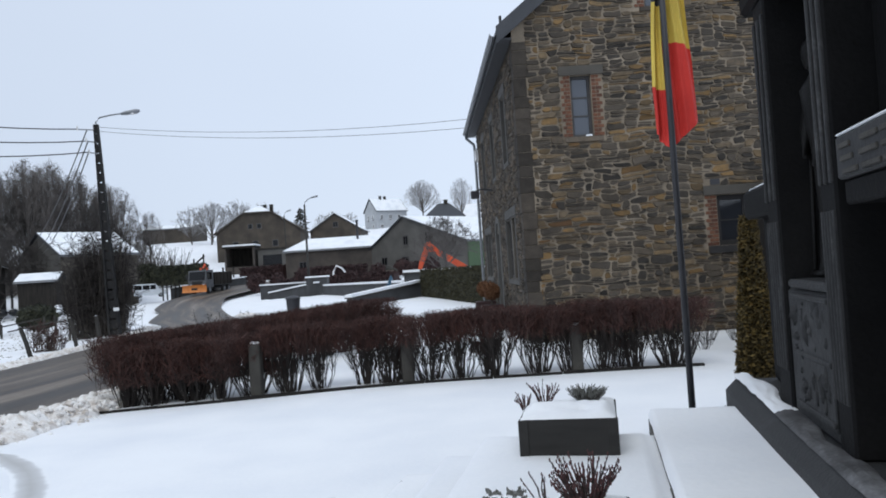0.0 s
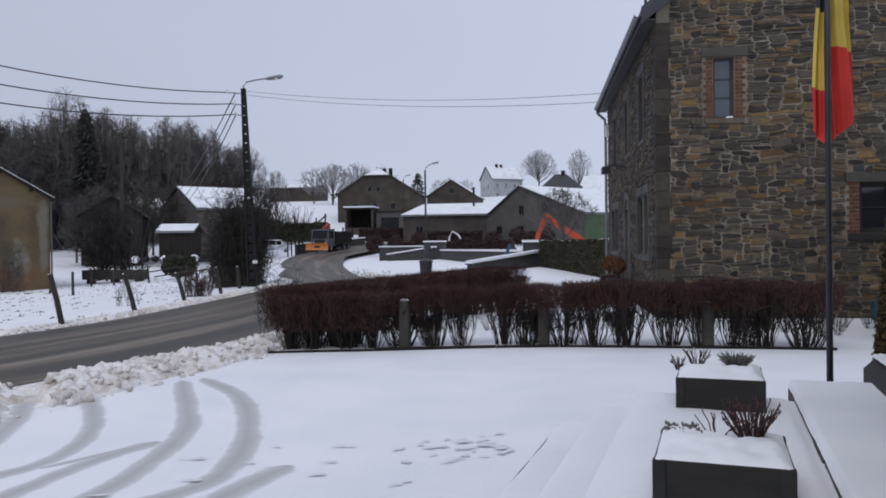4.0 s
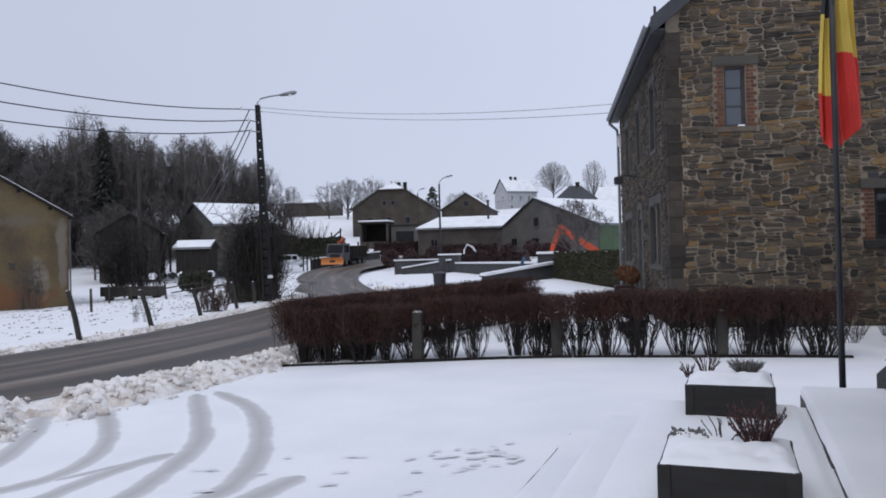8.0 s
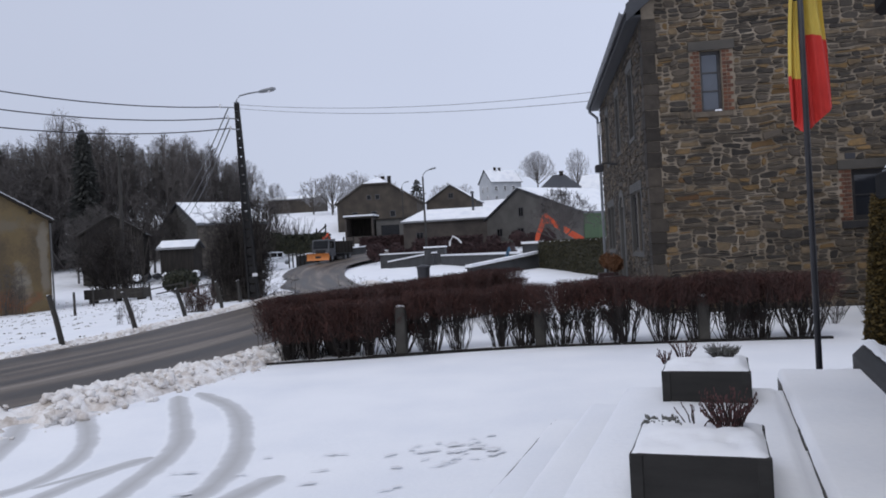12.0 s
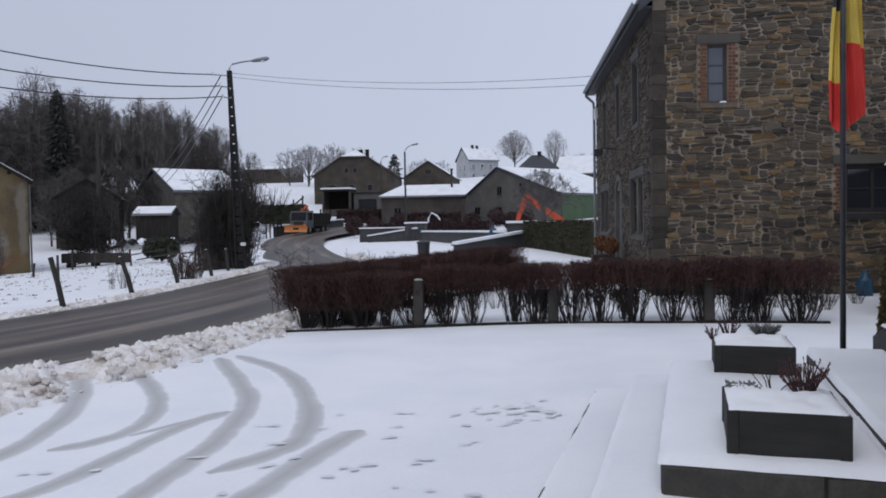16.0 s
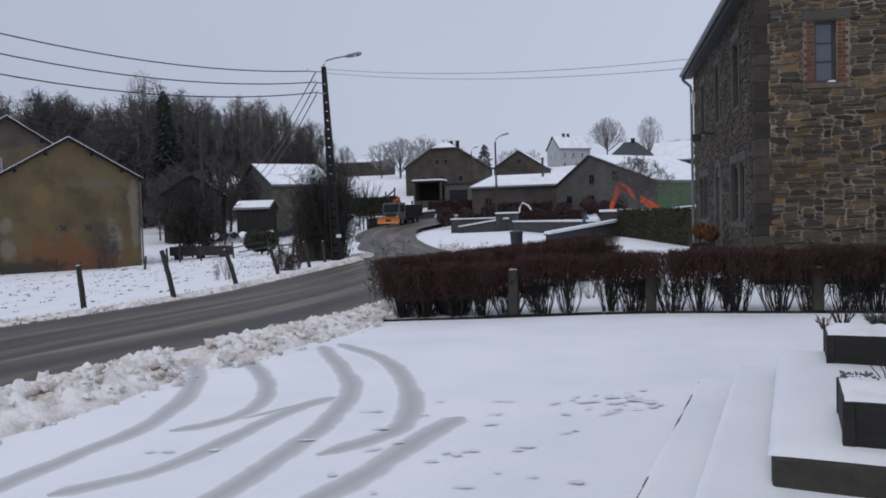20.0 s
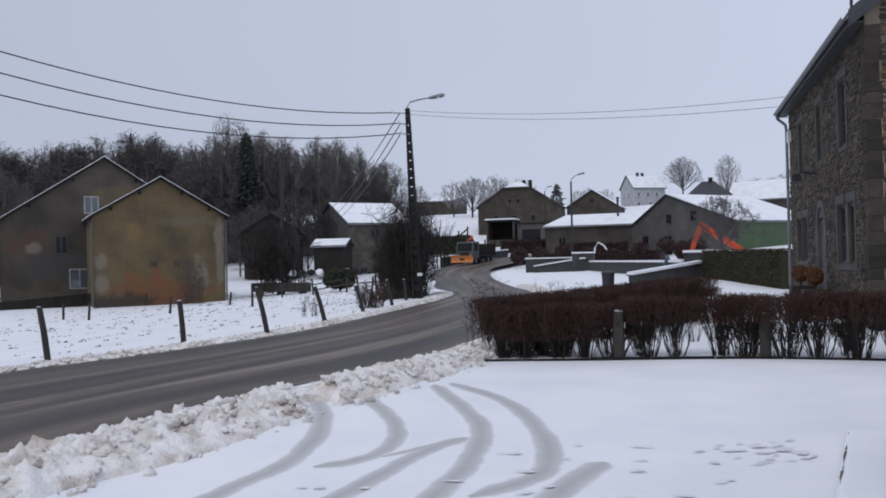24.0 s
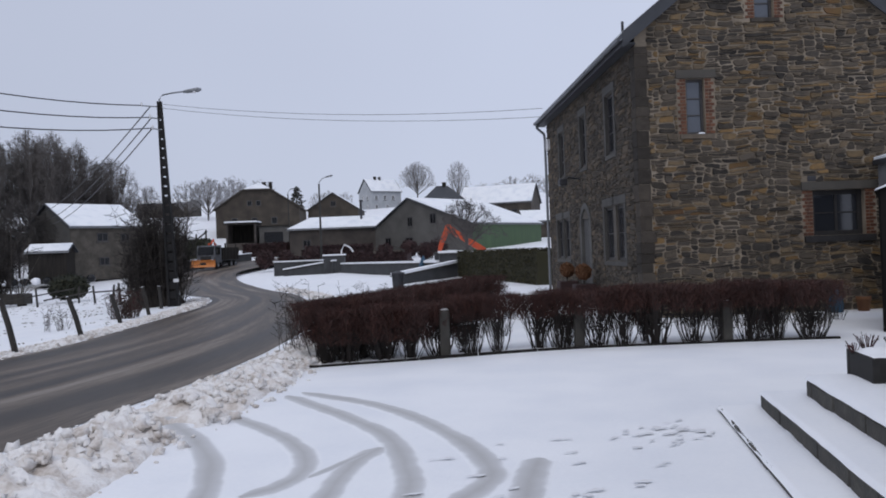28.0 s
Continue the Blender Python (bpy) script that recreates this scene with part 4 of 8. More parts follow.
def slab(name, x0, y0, x1, y1, z0, z1, parent, cover=0.045, label="snow-covered stone step", riser=None, heap=0.0, setback=-0.003, rough=0.0):
    """A stone step of separate riser blocks under a rounded cover of snow."""
    st = part(name, Shape().box((x0 + 0.02, y0 + 0.02, z0), (x1, y1 - 0.02, z1 - cover - 0.004)), step_stone, parent, label)
    r = random.Random(int(abs(x0 * 100 + y1 * 10)))
    y = y0 + 0.025
    while y < y1 - 0.05:
        L = min(r.uniform(0.35, 0.75), y1 - 0.02 - y)
        part("riser_block", Shape().cbox((x0 + 0.012 - rough - r.uniform(0, 0.012 + rough), y + 0.004, z0 + 0.002), (x0 + 0.2, y + L - 0.004, z1 - cover - r.uniform(0, 0.008)), 0.012), step_stone, st)
        y += L
    x = x0 + 0.01
    while x < x1 - 0.05:
        L = min(r.uniform(0.4, 0.8), x1 - 0.01 - x)
        part("riser_block", Shape().cbox((x + 0.004, y0 - 0.004 - r.uniform(0, 0.01), z0 + 0.002), (x + L - 0.004, y0 + 0.2, z1 - cover - r.uniform(0, 0.008)), 0.012), step_stone, st)
        x += L
    top = Shape()
    nx_, ny_ = max(8, int((x1 - x0) / 0.025)), max(8, int((y1 - y0) / 0.03))
    for j in range(ny_ + 1):
        for i in range(nx_ + 1):
            a, b = x0 + (x1 - x0) * i / nx_, y0 + (y1 - y0) * j / ny_
            e = min(a - x0, b - y0, y1 - b)
            drop = max(cover, 0.025) * 0.9 * math.exp(-e / 0.009) - heap * (1 - math.exp(-e / 0.12)) * (1 - ease(0.97, 1.035, a))
            wob = 0.005 * noise.noise(Vector((a * 6, b * 6, x0 * 3)))
            if riser:
                off = max(riser[0] - a, riser[1] - b, 0.0)
                drop -= (0.014 + 0.014 * noise.noise(Vector((a * 1.5, b * 3.5, 7)))) * math.exp(-off / 0.05)
            top.v.append((a + (setback + wob if i == 0 else 0), b + (wob - 0.006 if j == 0 else 0), z1 - drop + 0.008 * noise.noise(Vector((a * 2.3, b * 2.3, z1 * 9)))))
    top.f = [(j * (nx_ + 1) + i, j * (nx_ + 1) + i + 1, (j + 1) * (nx_ + 1) + i + 1, (j + 1) * (nx_ + 1) + i) for j in range(ny_) for i in range(nx_)]
    part("snow_cover", top, snow, st, "soft cover of fresh snow", smooth=True)
    return st


steps = thing("memorial_steps", "three snow-covered stone steps leading up to the memorial", "steps", MEM, kind="structure")
slab("step", -0.64, -0.58, 1.7, 3.1, -0.15, 0.225, steps, 0.003, riser=(-0.31, -0.27), rough=0.003)
slab("step", -0.31, -0.27, 1.7, 2.93, 0.0, 0.385, steps, 0.022, riser=(0.0, 0.0))
slab("platform", 0.0, 0.0, 1.75, 2.64, 0.2, 0.56, steps, 0.026, label="snow-covered stone platform", heap=0.05)
slab("upper_slab", 1.04, -1.2, 1.75, 3.1, 0.3, 0.632, steps, 0.05, "raised snow-covered kerb slab", setback=0.008)

memorial = thing("war_memorial", "dark stone war memorial with fluted pillars, relief panel and tall niche", "memorial", MEM)
part("plinth", Shape().cbox((1.592, -3.2, 0.2), (4.0, 3.45, 0.76), 0.07), ledge_stone, memorial, "dark bevelled stone plinth")
dark_snow = paint("dark_grey_snow", [(0.3, (0.045, 0.044, 0.045)), (0.5, (0.085, 0.084, 0.086)), (0.72, (0.19, 0.19, 0.195))], 5, (0.5, 0.75), 0.5, 40)
psnow = Shape()
for j in range(90):
    for i in range(9):
        y_ = -3.1 + 6.45 * j / 89
        x_ = 1.645 + (0.13 + 0.05 * noise.noise(Vector((y_ * 2.3, 1, 2)))) * i / 8 + 0.01 * noise.noise(Vector((y_ * 9, i, 2)))
        psnow.v.append((x_, y_, 0.757 + 0.03 * ease(1.2, 3.0, y_) + 0.02 * math.sin(math.pi * i / 8) ** 0.5 + 0.012 * noise.noise(Vector((y_ * 6, i * 0.8, 4)))))
# Dark grey along most of the plinth, white at its far end.
for j0, j1, mat_, label_ in ((0, 72, dark_snow, "thin layer of dark grey snow"), (72, 89, snow, "clean lump of snow")):
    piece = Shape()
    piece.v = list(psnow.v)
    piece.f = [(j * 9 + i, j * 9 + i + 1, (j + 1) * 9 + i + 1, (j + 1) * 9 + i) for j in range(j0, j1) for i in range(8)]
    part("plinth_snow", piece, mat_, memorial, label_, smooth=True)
# far wing, niche between two pillars, near wing with its lettered band
part("wing_wall", Shape().cbox((1.9, 2.43, 0.76), (3.2, 3.3, 2.02), 0.02), blackstone, memorial)
wing_block = part("wing_cornice", Shape().cbox((1.8, 2.43, 1.84), (3.25, 3.38, 2.03), 0.02), blackstone, memorial)
part("cornice_snow", Shape().cbox((1.84, 2.46, 2.032), (3.2, 3.33, 2.045), 0.004), slush, wing_block)
part("niche_back", Shape().cbox((2.35, 1.17, 0.76), (2.9, 2.42, 4.2), 0.01), blackstone, memorial)
for ya, yb in ((2.17, 2.42), (1.16, 1.36)):
    p = part("pillar", Shape().cbox((1.75, ya, 0.76), (2.35, yb, 3.0), 0.012), blackstone, memorial, "dark fluted stone pillar")
    for k in range(5):
        y_ = ya + 0.02 + k * (yb - ya - 0.04) / 4
        part("flute", Shape().cbox((1.737, y_ - 0.009, 0.98), (1.76, y_ + 0.009, 1.78), 0.005), relief_stone, p)
    for k in range(3):
        y_ = ya + 0.025 + k * (yb - ya - 0.05) / 2
        part("flute", Shape().cbox((1.737, y_ - 0.014, 1.89), (1.76, y_ + 0.014, 2.9), 0.006), relief_stone, p)
part("pedestal", Shape().cbox((1.765, 1.365, 0.76), (2.35, 2.165, 1.43), 0.02), relief_stone, memorial)
part("pedestal_cap", Shape().cbox((1.745, 1.362, 1.432), (2.35, 2.05, 1.475), 0.012), relief_stone, memorial)
rel = part("relief_panel", Shape().cbox((1.752, 1.4, 0.82), (1.768, 2.02, 1.4), 0.006), relief_stone, memorial, "carved relief panel of worn dark stone")
r5 = random.Random(5)
for k in range(34):
    y_, z_ = r5.uniform(1.46, 1.98), r5.uniform(0.88, 1.36)
    part("carving", Shape().ball((1.757, y_, z_), r5.uniform(0.012, 0.026), 8, 6, 0.4, k, r5.uniform(0.8, 3.0)), relief_stone, rel, smooth=True)
for z_ in (0.84, 1.1, 1.38):
    part("panel_bar", Shape().cbox((1.742, 1.4, z_), (1.762, 2.02, z_ + 0.025), 0.005), relief_stone, rel)
cor = part("cornice", Shape().cbox((1.71, -1.0, 2.99), (3.1, 2.58, 3.12), 0.03).cbox((1.67, -1.1, 3.12), (3.15, 2.66, 3.5), 0.03), blackstone, memorial)
part("near_wall", Shape().cbox((1.93, -2.9, 0.76), (3.1, 1.15, 3.0), 0.015), blackstone, memorial)
band = part("lettered_band", Shape().cbox((1.74, -2.8, 1.89), (2.05, 1.08, 2.06), 0.01), ledge_stone, memorial, "grey stone band with worn raised lettering")
part("band_snow", Shape().cbox((1.742, -2.78, 2.061), (1.93, 1.075, 2.07), 0.004), snow, band)
part("band_soffit", Shape().cbox((1.76, -2.8, 1.79), (2.05, 1.07, 1.888), 0.01), blackstone, memorial)
for k in range(26):
    row = k % 3
    y_ = 1.03 - (k // 3) * 0.22 - r5.uniform(0, 0.04)
    part("letter_bar", Shape().cbox((1.731, y_ - r5.uniform(0.1, 0.2), 1.905 + row * 0.05), (1.745, y_, 1.925 + row * 0.05), 0.003), concrete, band)
# A flat dark panel puts the shade of a recess onto the wall.
part("doorway", Shape().cbox((1.915, -0.6, 0.8), (1.935, 0.75, 1.76), 0.005), black_metal, memorial, "dark panel for the shaded recess under the band")

fig = Shape()
fig.tube([(0, 0, 1.475), (0, 0, 1.55), (0.01, 0, 1.8), (0.01, 0, 2.1), (0, 0, 2.3), (-0.01, 0, 2.44), (-0.01, 0, 2.5), (-0.02, 0, 2.53)], [0.11, 0.085, 0.08, 0.095, 0.115, 0.125, 0.075, 0.045], 12)
fig.ball((-0.04, 0.01, 2.62), 0.065, 12, 9, 0.12, 3, 1.25)
fig.tube([(-0.03, 0.11, 2.42), (-0.08, 0.13, 2.25), (-0.1, 0.06, 2.1)], [0.045, 0.04, 0.03], 8)
fig.tube([(-0.03, -0.11, 2.42), (-0.06, -0.13, 2.22), (-0.08, -0.07, 2.04)], [0.045, 0.04, 0.03], 8)
fig.tube([(-0.09, 0.1, 1.48), (-0.07, 0.09, 2.1)], 0.014, 6)
fig.cbox((-0.12, -0.13, 1.475), (0.12, 0.13, 1.51), 0.015)
single("statue", fig, bronze, "dark weathered standing statue in the memorial niche", "statue", MEM @ Matrix.Translation((1.97, 2.03, 0)) @ Matrix.Diagonal((0.78, 0.75, 1, 1)), smooth=True)

# flagpole with limp flag
pole_at = Matrix.Translation((1.836, 5.293, 0.5))
flagpole = thing("flagpole", "slim black flagpole with a limp black, yellow and red flag", "flagpole", pole_at)
part("pole", Shape().tube([(0, 0, -0.05), (0, 0, 2.0), (0, 0, 4.8)], [0.024, 0.022, 0.018], 12), black_metal, flagpole, smooth=True)
part("pole_foot", Shape().tube([(0, 0, -0.1), (0, 0, 0.03)], [0.05, 0.045], 12), black_metal, flagpole)
part("finial", Shape().ball((0, 0, 4.83), 0.04, 12, 8), black_metal, flagpole, smooth=True)


def cloth(bounds, material, label):
    """One colour of the hanging flag: two lobes, left and right of the pole, between upper and lower edges."""
    s = Shape()
    for sgn, wide, hi, lo in bounds:
        n, m_ = 26, 18
        k0 = len(s.v)
        for j in range(m_ + 1):
            for i in range(n + 1):
                u, v = i / n, j / m_
                z = hi(u) + (lo(u) - hi(u)) * v
                w = wide * (0.1 + 0.9 * min(1, max(0, 3.4 - z) / 1.1) if sgn < 0 else 0.5 + 0.5 * min(1, max(0, 4.1 - z) / 1.6))
                fold = 0.045 * math.sin(u * 9 + z * 1.7 + sgn) * (0.3 + u) + 0.02 * math.sin(u * 21 + z * 3)
                s.v.append((sgn * w * u + 0.01 * math.sin(z * 4), 0.045 + fold * 0.6 + 0.02 * u, z))
        s.f += [(k0 + j * (n + 1) + i, k0 + j * (n + 1) + i + 1, k0 + (j + 1) * (n + 1) + i + 1, k0 + (j + 1) * (n + 1) + i) for j in range(m_) for i in range(n)]
    return part(label[0], s, material, flag, label[1], smooth=True)


flag = part("flag", Shape().tube([(0, -0.02, 2.95), (0, -0.022, 4.4)], 0.006, 6), flag_black, flagpole, "limp black, yellow and red cloth flag")
LB, RB = (lambda u: 1.84 + 0.14 * u), (lambda u: 1.87 + 0.19 * u)
LY, RY = (lambda u: 2.27 + 0.04 * u), (lambda u: 2.62 - 0.05 * u * u)
LK, RK = (lambda u: 2.86 + 0.05 * u), (lambda u: 3.32 - 0.03 * u)
cloth([(-1, 0.1, LY, LB), (1, 0.215, RY, RB)], flag_red, ("red_band", "red band"))
cloth([(-1, 0.1, LK, LY), (1, 0.215, RK, RY)], flag_yellow, ("yellow_band", "yellow band"))
cloth([(-1, 0.1, lambda u: 4.35 - 0.1 * u, LK), (1, 0.215, lambda u: 4.35 - 0.1 * u, RK)], flag_black, ("black_band", "black band"))


def planter(x, y, z, turn, wide, deep, high, label):
    t = thing("planter", label, "planter", pose(x, y, z, 0, 0, turn), "planters on the platform")
    w, d = wide, deep
    for nm, a, b in (("front_panel", (0.03, 0, 0), (w - 0.03, 0.025, high)), ("rear_panel", (0.03, d - 0.025, 0), (w - 0.03, d, high)), ("side_panel", (0.005, 0.03, 0), (0.03, d - 0.03, high)), ("side_panel", (w - 0.03, 0.03, 0), (w - 0.005, d - 0.03, high))):
        part(nm, Shape().cbox(a, b, 0.004), planter_grey, t)
    for cx in (0, w - 0.055):
        for cy in (-0.006, d - 0.049):
            part("corner_post", Shape().cbox((cx, cy, 0), (cx + 0.055, cy + 0.055, high - 0.001), 0.005), planter_grey, t)
    part("soil", Shape().box((0.03, 0.026, 0.02), (w - 0.03, d - 0.026, high - 0.06)), bark, t)
    s, n = Shape(), 22
    for j in range(n + 1):
        for i in range(n + 1):
            u, v = i / n, j / n
            e = min(u, 1 - u, v, 1 - v) * 2
            dome = 1 - (1 - min(1, e * 3)) ** 2
            s.v.append((0.005 + u * (w - 0.01), 0.001 + v * (d - 0.006), high - 0.004 + 0.034 * dome + (0.034 * noise.noise(Vector((u * 3.2 + x, v * 3.2, 1))) + 0.012 * noise.noise(Vector((u * 9 + x, v * 9, 4)))) * min(1, e * 4)))
    s.f = [(j * (n + 1) + i, j * (n + 1) + i + 1, (j + 1) * (n + 1) + i + 1, (j + 1) * (n + 1) + i) for j in range(n) for i in range(n)]
    part("snow_cover", s, snow, t, "thick cushion of snow", smooth=True)
    return t


def heather(name, label, m, n, spread_, tall, material, seed, thick=0.004, knob=0.008):
    """Upright sprigs with small buds."""
    r = random.Random(seed)
    t = thing(name, label, "plant", m)
    stems, buds = Shape(), Shape()
    for _ in range(n):
        a, out = r.uniform(0, 6.28), spread_ * math.sqrt(r.random())
        p0 = Vector((out * 0.35 * math.cos(a), out * 0.35 * math.sin(a), -0.02))
        h = tall * r.uniform(0.5, 1.0)
        p2 = Vector((out * 1.25 * math.cos(a), out * 1.25 * math.sin(a), h))
        p1 = p0.lerp(p2, 0.5) + Vector((r.uniform(-0.01, 0.01), r.uniform(-0.01, 0.01), 0.01))
        stems.tube([p0, p1, p2], [thick, thick * 0.8, thick * 0.5], 4, False)
        for k in range(9):
            q = p0.lerp(p1, 0.4 + k / 8 * 1.2) if k < 4 else p1.lerp(p2, (k - 3) / 5)
            buds.ball(q + Vector((r.uniform(-1, 1), r.uniform(-1, 1), r.uniform(-1, 1))) * knob * 0.5, knob * r.uniform(0.45, 0.7), 5, 4, 0.3, k, 2.4)
    part("stem_tuft", stems, stem_hedge, t, kind="stuff")
    part("foliage", buds, material, t)
    return t


planter(0.122, 2.391, 0.575, -12.5, 0.535, 0.55, 0.215, "dark grey square planter heaped with snow and red heather")
planter(0.53, 4.231, 0.58, -12.5, 0.53, 0.57, 0.22, "dark grey square planter with snow, heather and a silvery tuft")
heather("heather", "dry dark red heather sticking out of the snow", pose(0.595, 2.716, 0.80), 64, 0.1, 0.17, heather_mat, 3, 0.003, 0.0055)
heather("heather", "few bare dark twigs of heather in the snow", pose(0.466, 2.817, 0.795), 7, 0.1, 0.1, heather_mat, 4, 0.003, 0.004)
heather("heather", "low snow-dusted greenery at the planter rim", pose(0.325, 2.852, 0.79), 30, 0.08, 0.03, lavender_mat, 8, 0.003, 0.006)
heather("heather", "small tuft of dry purple heather in the planter", pose(0.74, 4.63, 0.81), 26, 0.08, 0.13, heather_mat, 5, 0.003, 0.005)
heather("heather", "tiny tuft of dry purple heather in the planter", pose(0.62, 4.62, 0.8), 14, 0.05, 0.08, heather_mat, 9, 0.003, 0.005)
heather("lavender", "silvery grey lavender tuft in the planter", pose(0.99, 4.6, 0.81), 170, 0.1, 0.09, lavender_mat, 6, 0.0025, 0.004)

# ---- hedge ----


def shrub_meshes(seed, tall=1.0, wide=0.42, stems=50, twigs=1700, floor_=0.51):
    """Bare clipped shrub: a fan of many thin stems from one foot, twigs thickening towards the clipped top."""
    r = random.Random(seed)
    a, b = Shape(), Shape()
    for _ in range(stems):
        t = r.uniform(0, 6.28)
        f = r.random()
        p = [Vector((0.17 * math.cos(t) * f, 0.12 * math.sin(t) * f, -0.03))]
        lean = Vector((math.cos(t), math.sin(t), 0)) * (0.15 + 0.9 * f) * wide
        bend = Vector((r.uniform(-1, 1), r.uniform(-1, 1), 0)) * 0.05
        for k in range(1, 6):
            u = k / 5
            p.append(Vector((p[0].x * (1 - u) + lean.x * u ** 0.9 + bend.x * math.sin(u * 6) + r.uniform(-0.015, 0.015), p[0].y * (1 - u) + lean.y * 0.7 * u + bend.y * math.sin(u * 6), tall * 0.86 * u)))
        rad = r.choice((0.0035, 0.005, 0.006, 0.0085))
        a.tube(p, [rad * 1.2, rad, rad * 0.9, rad * 0.75, rad * 0.6, rad * 0.4], 4, False)
        for k in range(1, 5):
            for _ in range(3):
                d = Vector((r.uniform(-1, 1), r.uniform(-1, 1), r.uniform(0.9, 2.2))).normalized() * r.uniform(0.12, 0.3)
                q = p[k].lerp(p[k + 1], r.random())
                mid = q + d * 0.5 + Vector((r.uniform(-0.03, 0.03), r.uniform(-0.03, 0.03), 0.01))
                e = q + d
                e.z = min(e.z, tall * r.uniform(0.95, 1.03))
                (a if k < 3 else b).tube([q, mid, e], [rad * 0.6, rad * 0.5, rad * 0.3], 3, False)
    for _ in range(twigs):
        h = tall * (floor_ + (0.98 - floor_) * r.random() ** 0.65)
        q = Vector((r.uniform(-1, 1) * wide * (0.85 + 0.25 * h), r.uniform(-1, 1) * wide * 0.75, h))
        d = Vector((r.uniform(-1, 1), r.uniform(-1, 1), r.uniform(0.2, 2.0))).normalized() * r.uniform(0.07, 0.18)
        e = q + d
        e.z = min(e.z, tall * r.uniform(0.96, 1.05))
        b.tube([q, e], [0.0038, 0.002], 3, False)
    return a, b


SHRUB = "bare dark red-brown clipped hedge shrub standing in snow"
shrubs = []
for k in range(6):
    # the last two are the dense kind at the road end
    a, b = shrub_meshes(40 + k) if k < 4 else shrub_meshes(40 + k, stems=60, twigs=2100, floor_=0.26)
    s = thing("hedge_shrub", SHRUB, "hedge", Matrix.Translation((0, -50, -20)), "hedge round the house garden")
    part("stem", a, stem_hedge, s, kind="stuff")
    part("crown", b, twig_hedge, s, kind="stuff")
    shrubs.append(s)
hr = random.Random(12)
spots = []
n_front = 17
for k in range(n_front):
    u = k / (n_front - 1)
    spots.append((-4.35 + u * 7.75 + hr.uniform(-0.09, 0.09), 11.4 - u * 0.95 + hr.uniform(-0.06, 0.06), 0.84 + 0.11 * hr.random(), hr.uniform(0.8, 1.22)))
for k in range(4):
    spots.append((-4.45 + 0.35 * k, 11.75 + hr.uniform(-0.1, 0.15), 1.0, 1.1))
n_back = 17
for k in range(1, n_back):
    u = k / (n_back - 1)
    if 11.9 + u * 7.6 < 17.6:
        spots.append((-4.6 + u * 5.0, 11.9 + u * 7.6, 0.98, 1.1))
for k in range(5):
    # smaller suckers between the shrubs
    u = (k + 0.5 + hr.uniform(-0.25, 0.25)) / 5
    spots.append((-3.9 + u * 7.1, 11.42 - u * 0.92 + hr.uniform(-0.05, 0.12), hr.uniform(0.4, 0.55), hr.uniform(0.45, 0.6)))
for x in (-2.25, -1.6, -1.05):
    spots.append((x, 17.75 + hr.uniform(-0.15, 0.15), 0.72, 1.05))
placed = []
for i, (x, y, hgt, wid) in enumerate(spots):
    dense = i < 4 or 16 < i < 23
    src = shrubs[4 + i % 2] if dense else shrubs[i % 4]
    copy = copy_thing(src, Matrix()) if src in placed else src
    placed.append(src)
    copy.matrix_basis = pose(x, y, ground_z(x, y) + 0.02, 0, 0, hr.choice((0, 180)) + hr.uniform(-35, 35)) @ Matrix.Diagonal((wid, wid, hgt, 1))

kerb_dark = paint("wet_dark_concrete", [(0.3, (0.009, 0.008, 0.007)), (0.7, (0.025, 0.022, 0.02))], 3, (0.7, 0.9), 0.3, 40, spec=0.2)
kerb = thing("hedge_kerb", "low dark concrete edging along the foot of the hedge", "kerb", kind="structure")
for k in range(-1, 8):
    a, b = Vector((-3.75 + k * 0.93, 10.86 - k * 0.078)), Vector((-3.75 + (k + 1) * 0.93 - 0.012, 10.86 - (k + 1) * 0.078))
    d = (b - a).normalized()
    sd = Vector((-d.y, d.x)) * 0.04
    z = ground_z(a.x, a.y)
    part("kerb_stone", solid(Shape().prism([(a - sd)[:], (b - sd)[:], (b + sd)[:], (a + sd)[:]], lambda u, v, w: (u, v, ground_z(u, v) + w), -0.05, hr.uniform(0.022, 0.05))), kerb_dark, kerb)
for x, y, h in ((-2.394, 10.99, 0.74), (-0.255, 10.8, 0.64), (2.068, 10.62, 0.64)):
    p = thing("hedge_post", "square weathered concrete post in the hedge", "post", pose(x, y, ground_z(x, y), 0, 0, -5), "concrete hedge posts")
    part("shaft", Shape().cbox((-0.08, -0.08, -0.05), (0.08, 0.08, h), 0.015), concrete, p)
    part("snow_cap", Shape().ball((0, 0, h), 0.07, 10, 6, 0.2, x, 0.35), snow, p, smooth=True)

# ---- by the house ----


def leafy(name, label, category, m, shape_fn, n, leaf, material, seed, parts=(), core=None, flat=0.45):
    """A plant with a body of many small leaf clumps; shape_fn(r) gives a place for each."""
    r = random.Random(seed)
    t = thing(name, label, category, m)
    s = Shape()
    for _ in range(n):
        c = shape_fn(r)
        a = Vector((r.uniform(-1, 1), r.uniform(-1, 1), r.uniform(-0.6, 1))).normalized()
        b = a.orthogonal().normalized()
        c2 = a.cross(b)
        L, W = leaf * r.uniform(0.6, 1.3), leaf * flat * r.uniform(0.6, 1.2)
        c = Vector(c)
        s.add([c - b * W, c + a * L * 0.5 + c2 * W * 0.4, c + b * W, c + a * L + c2 * W * 0.2, c - a * L * 0.35], [(4, 2, 1), (4, 1, 0), (1, 2, 3), (0, 1, 3)])
    part("leaves", s, material, t)
    for nm, shp, mt in parts:
        part(nm, shp, mt, t)
    return t


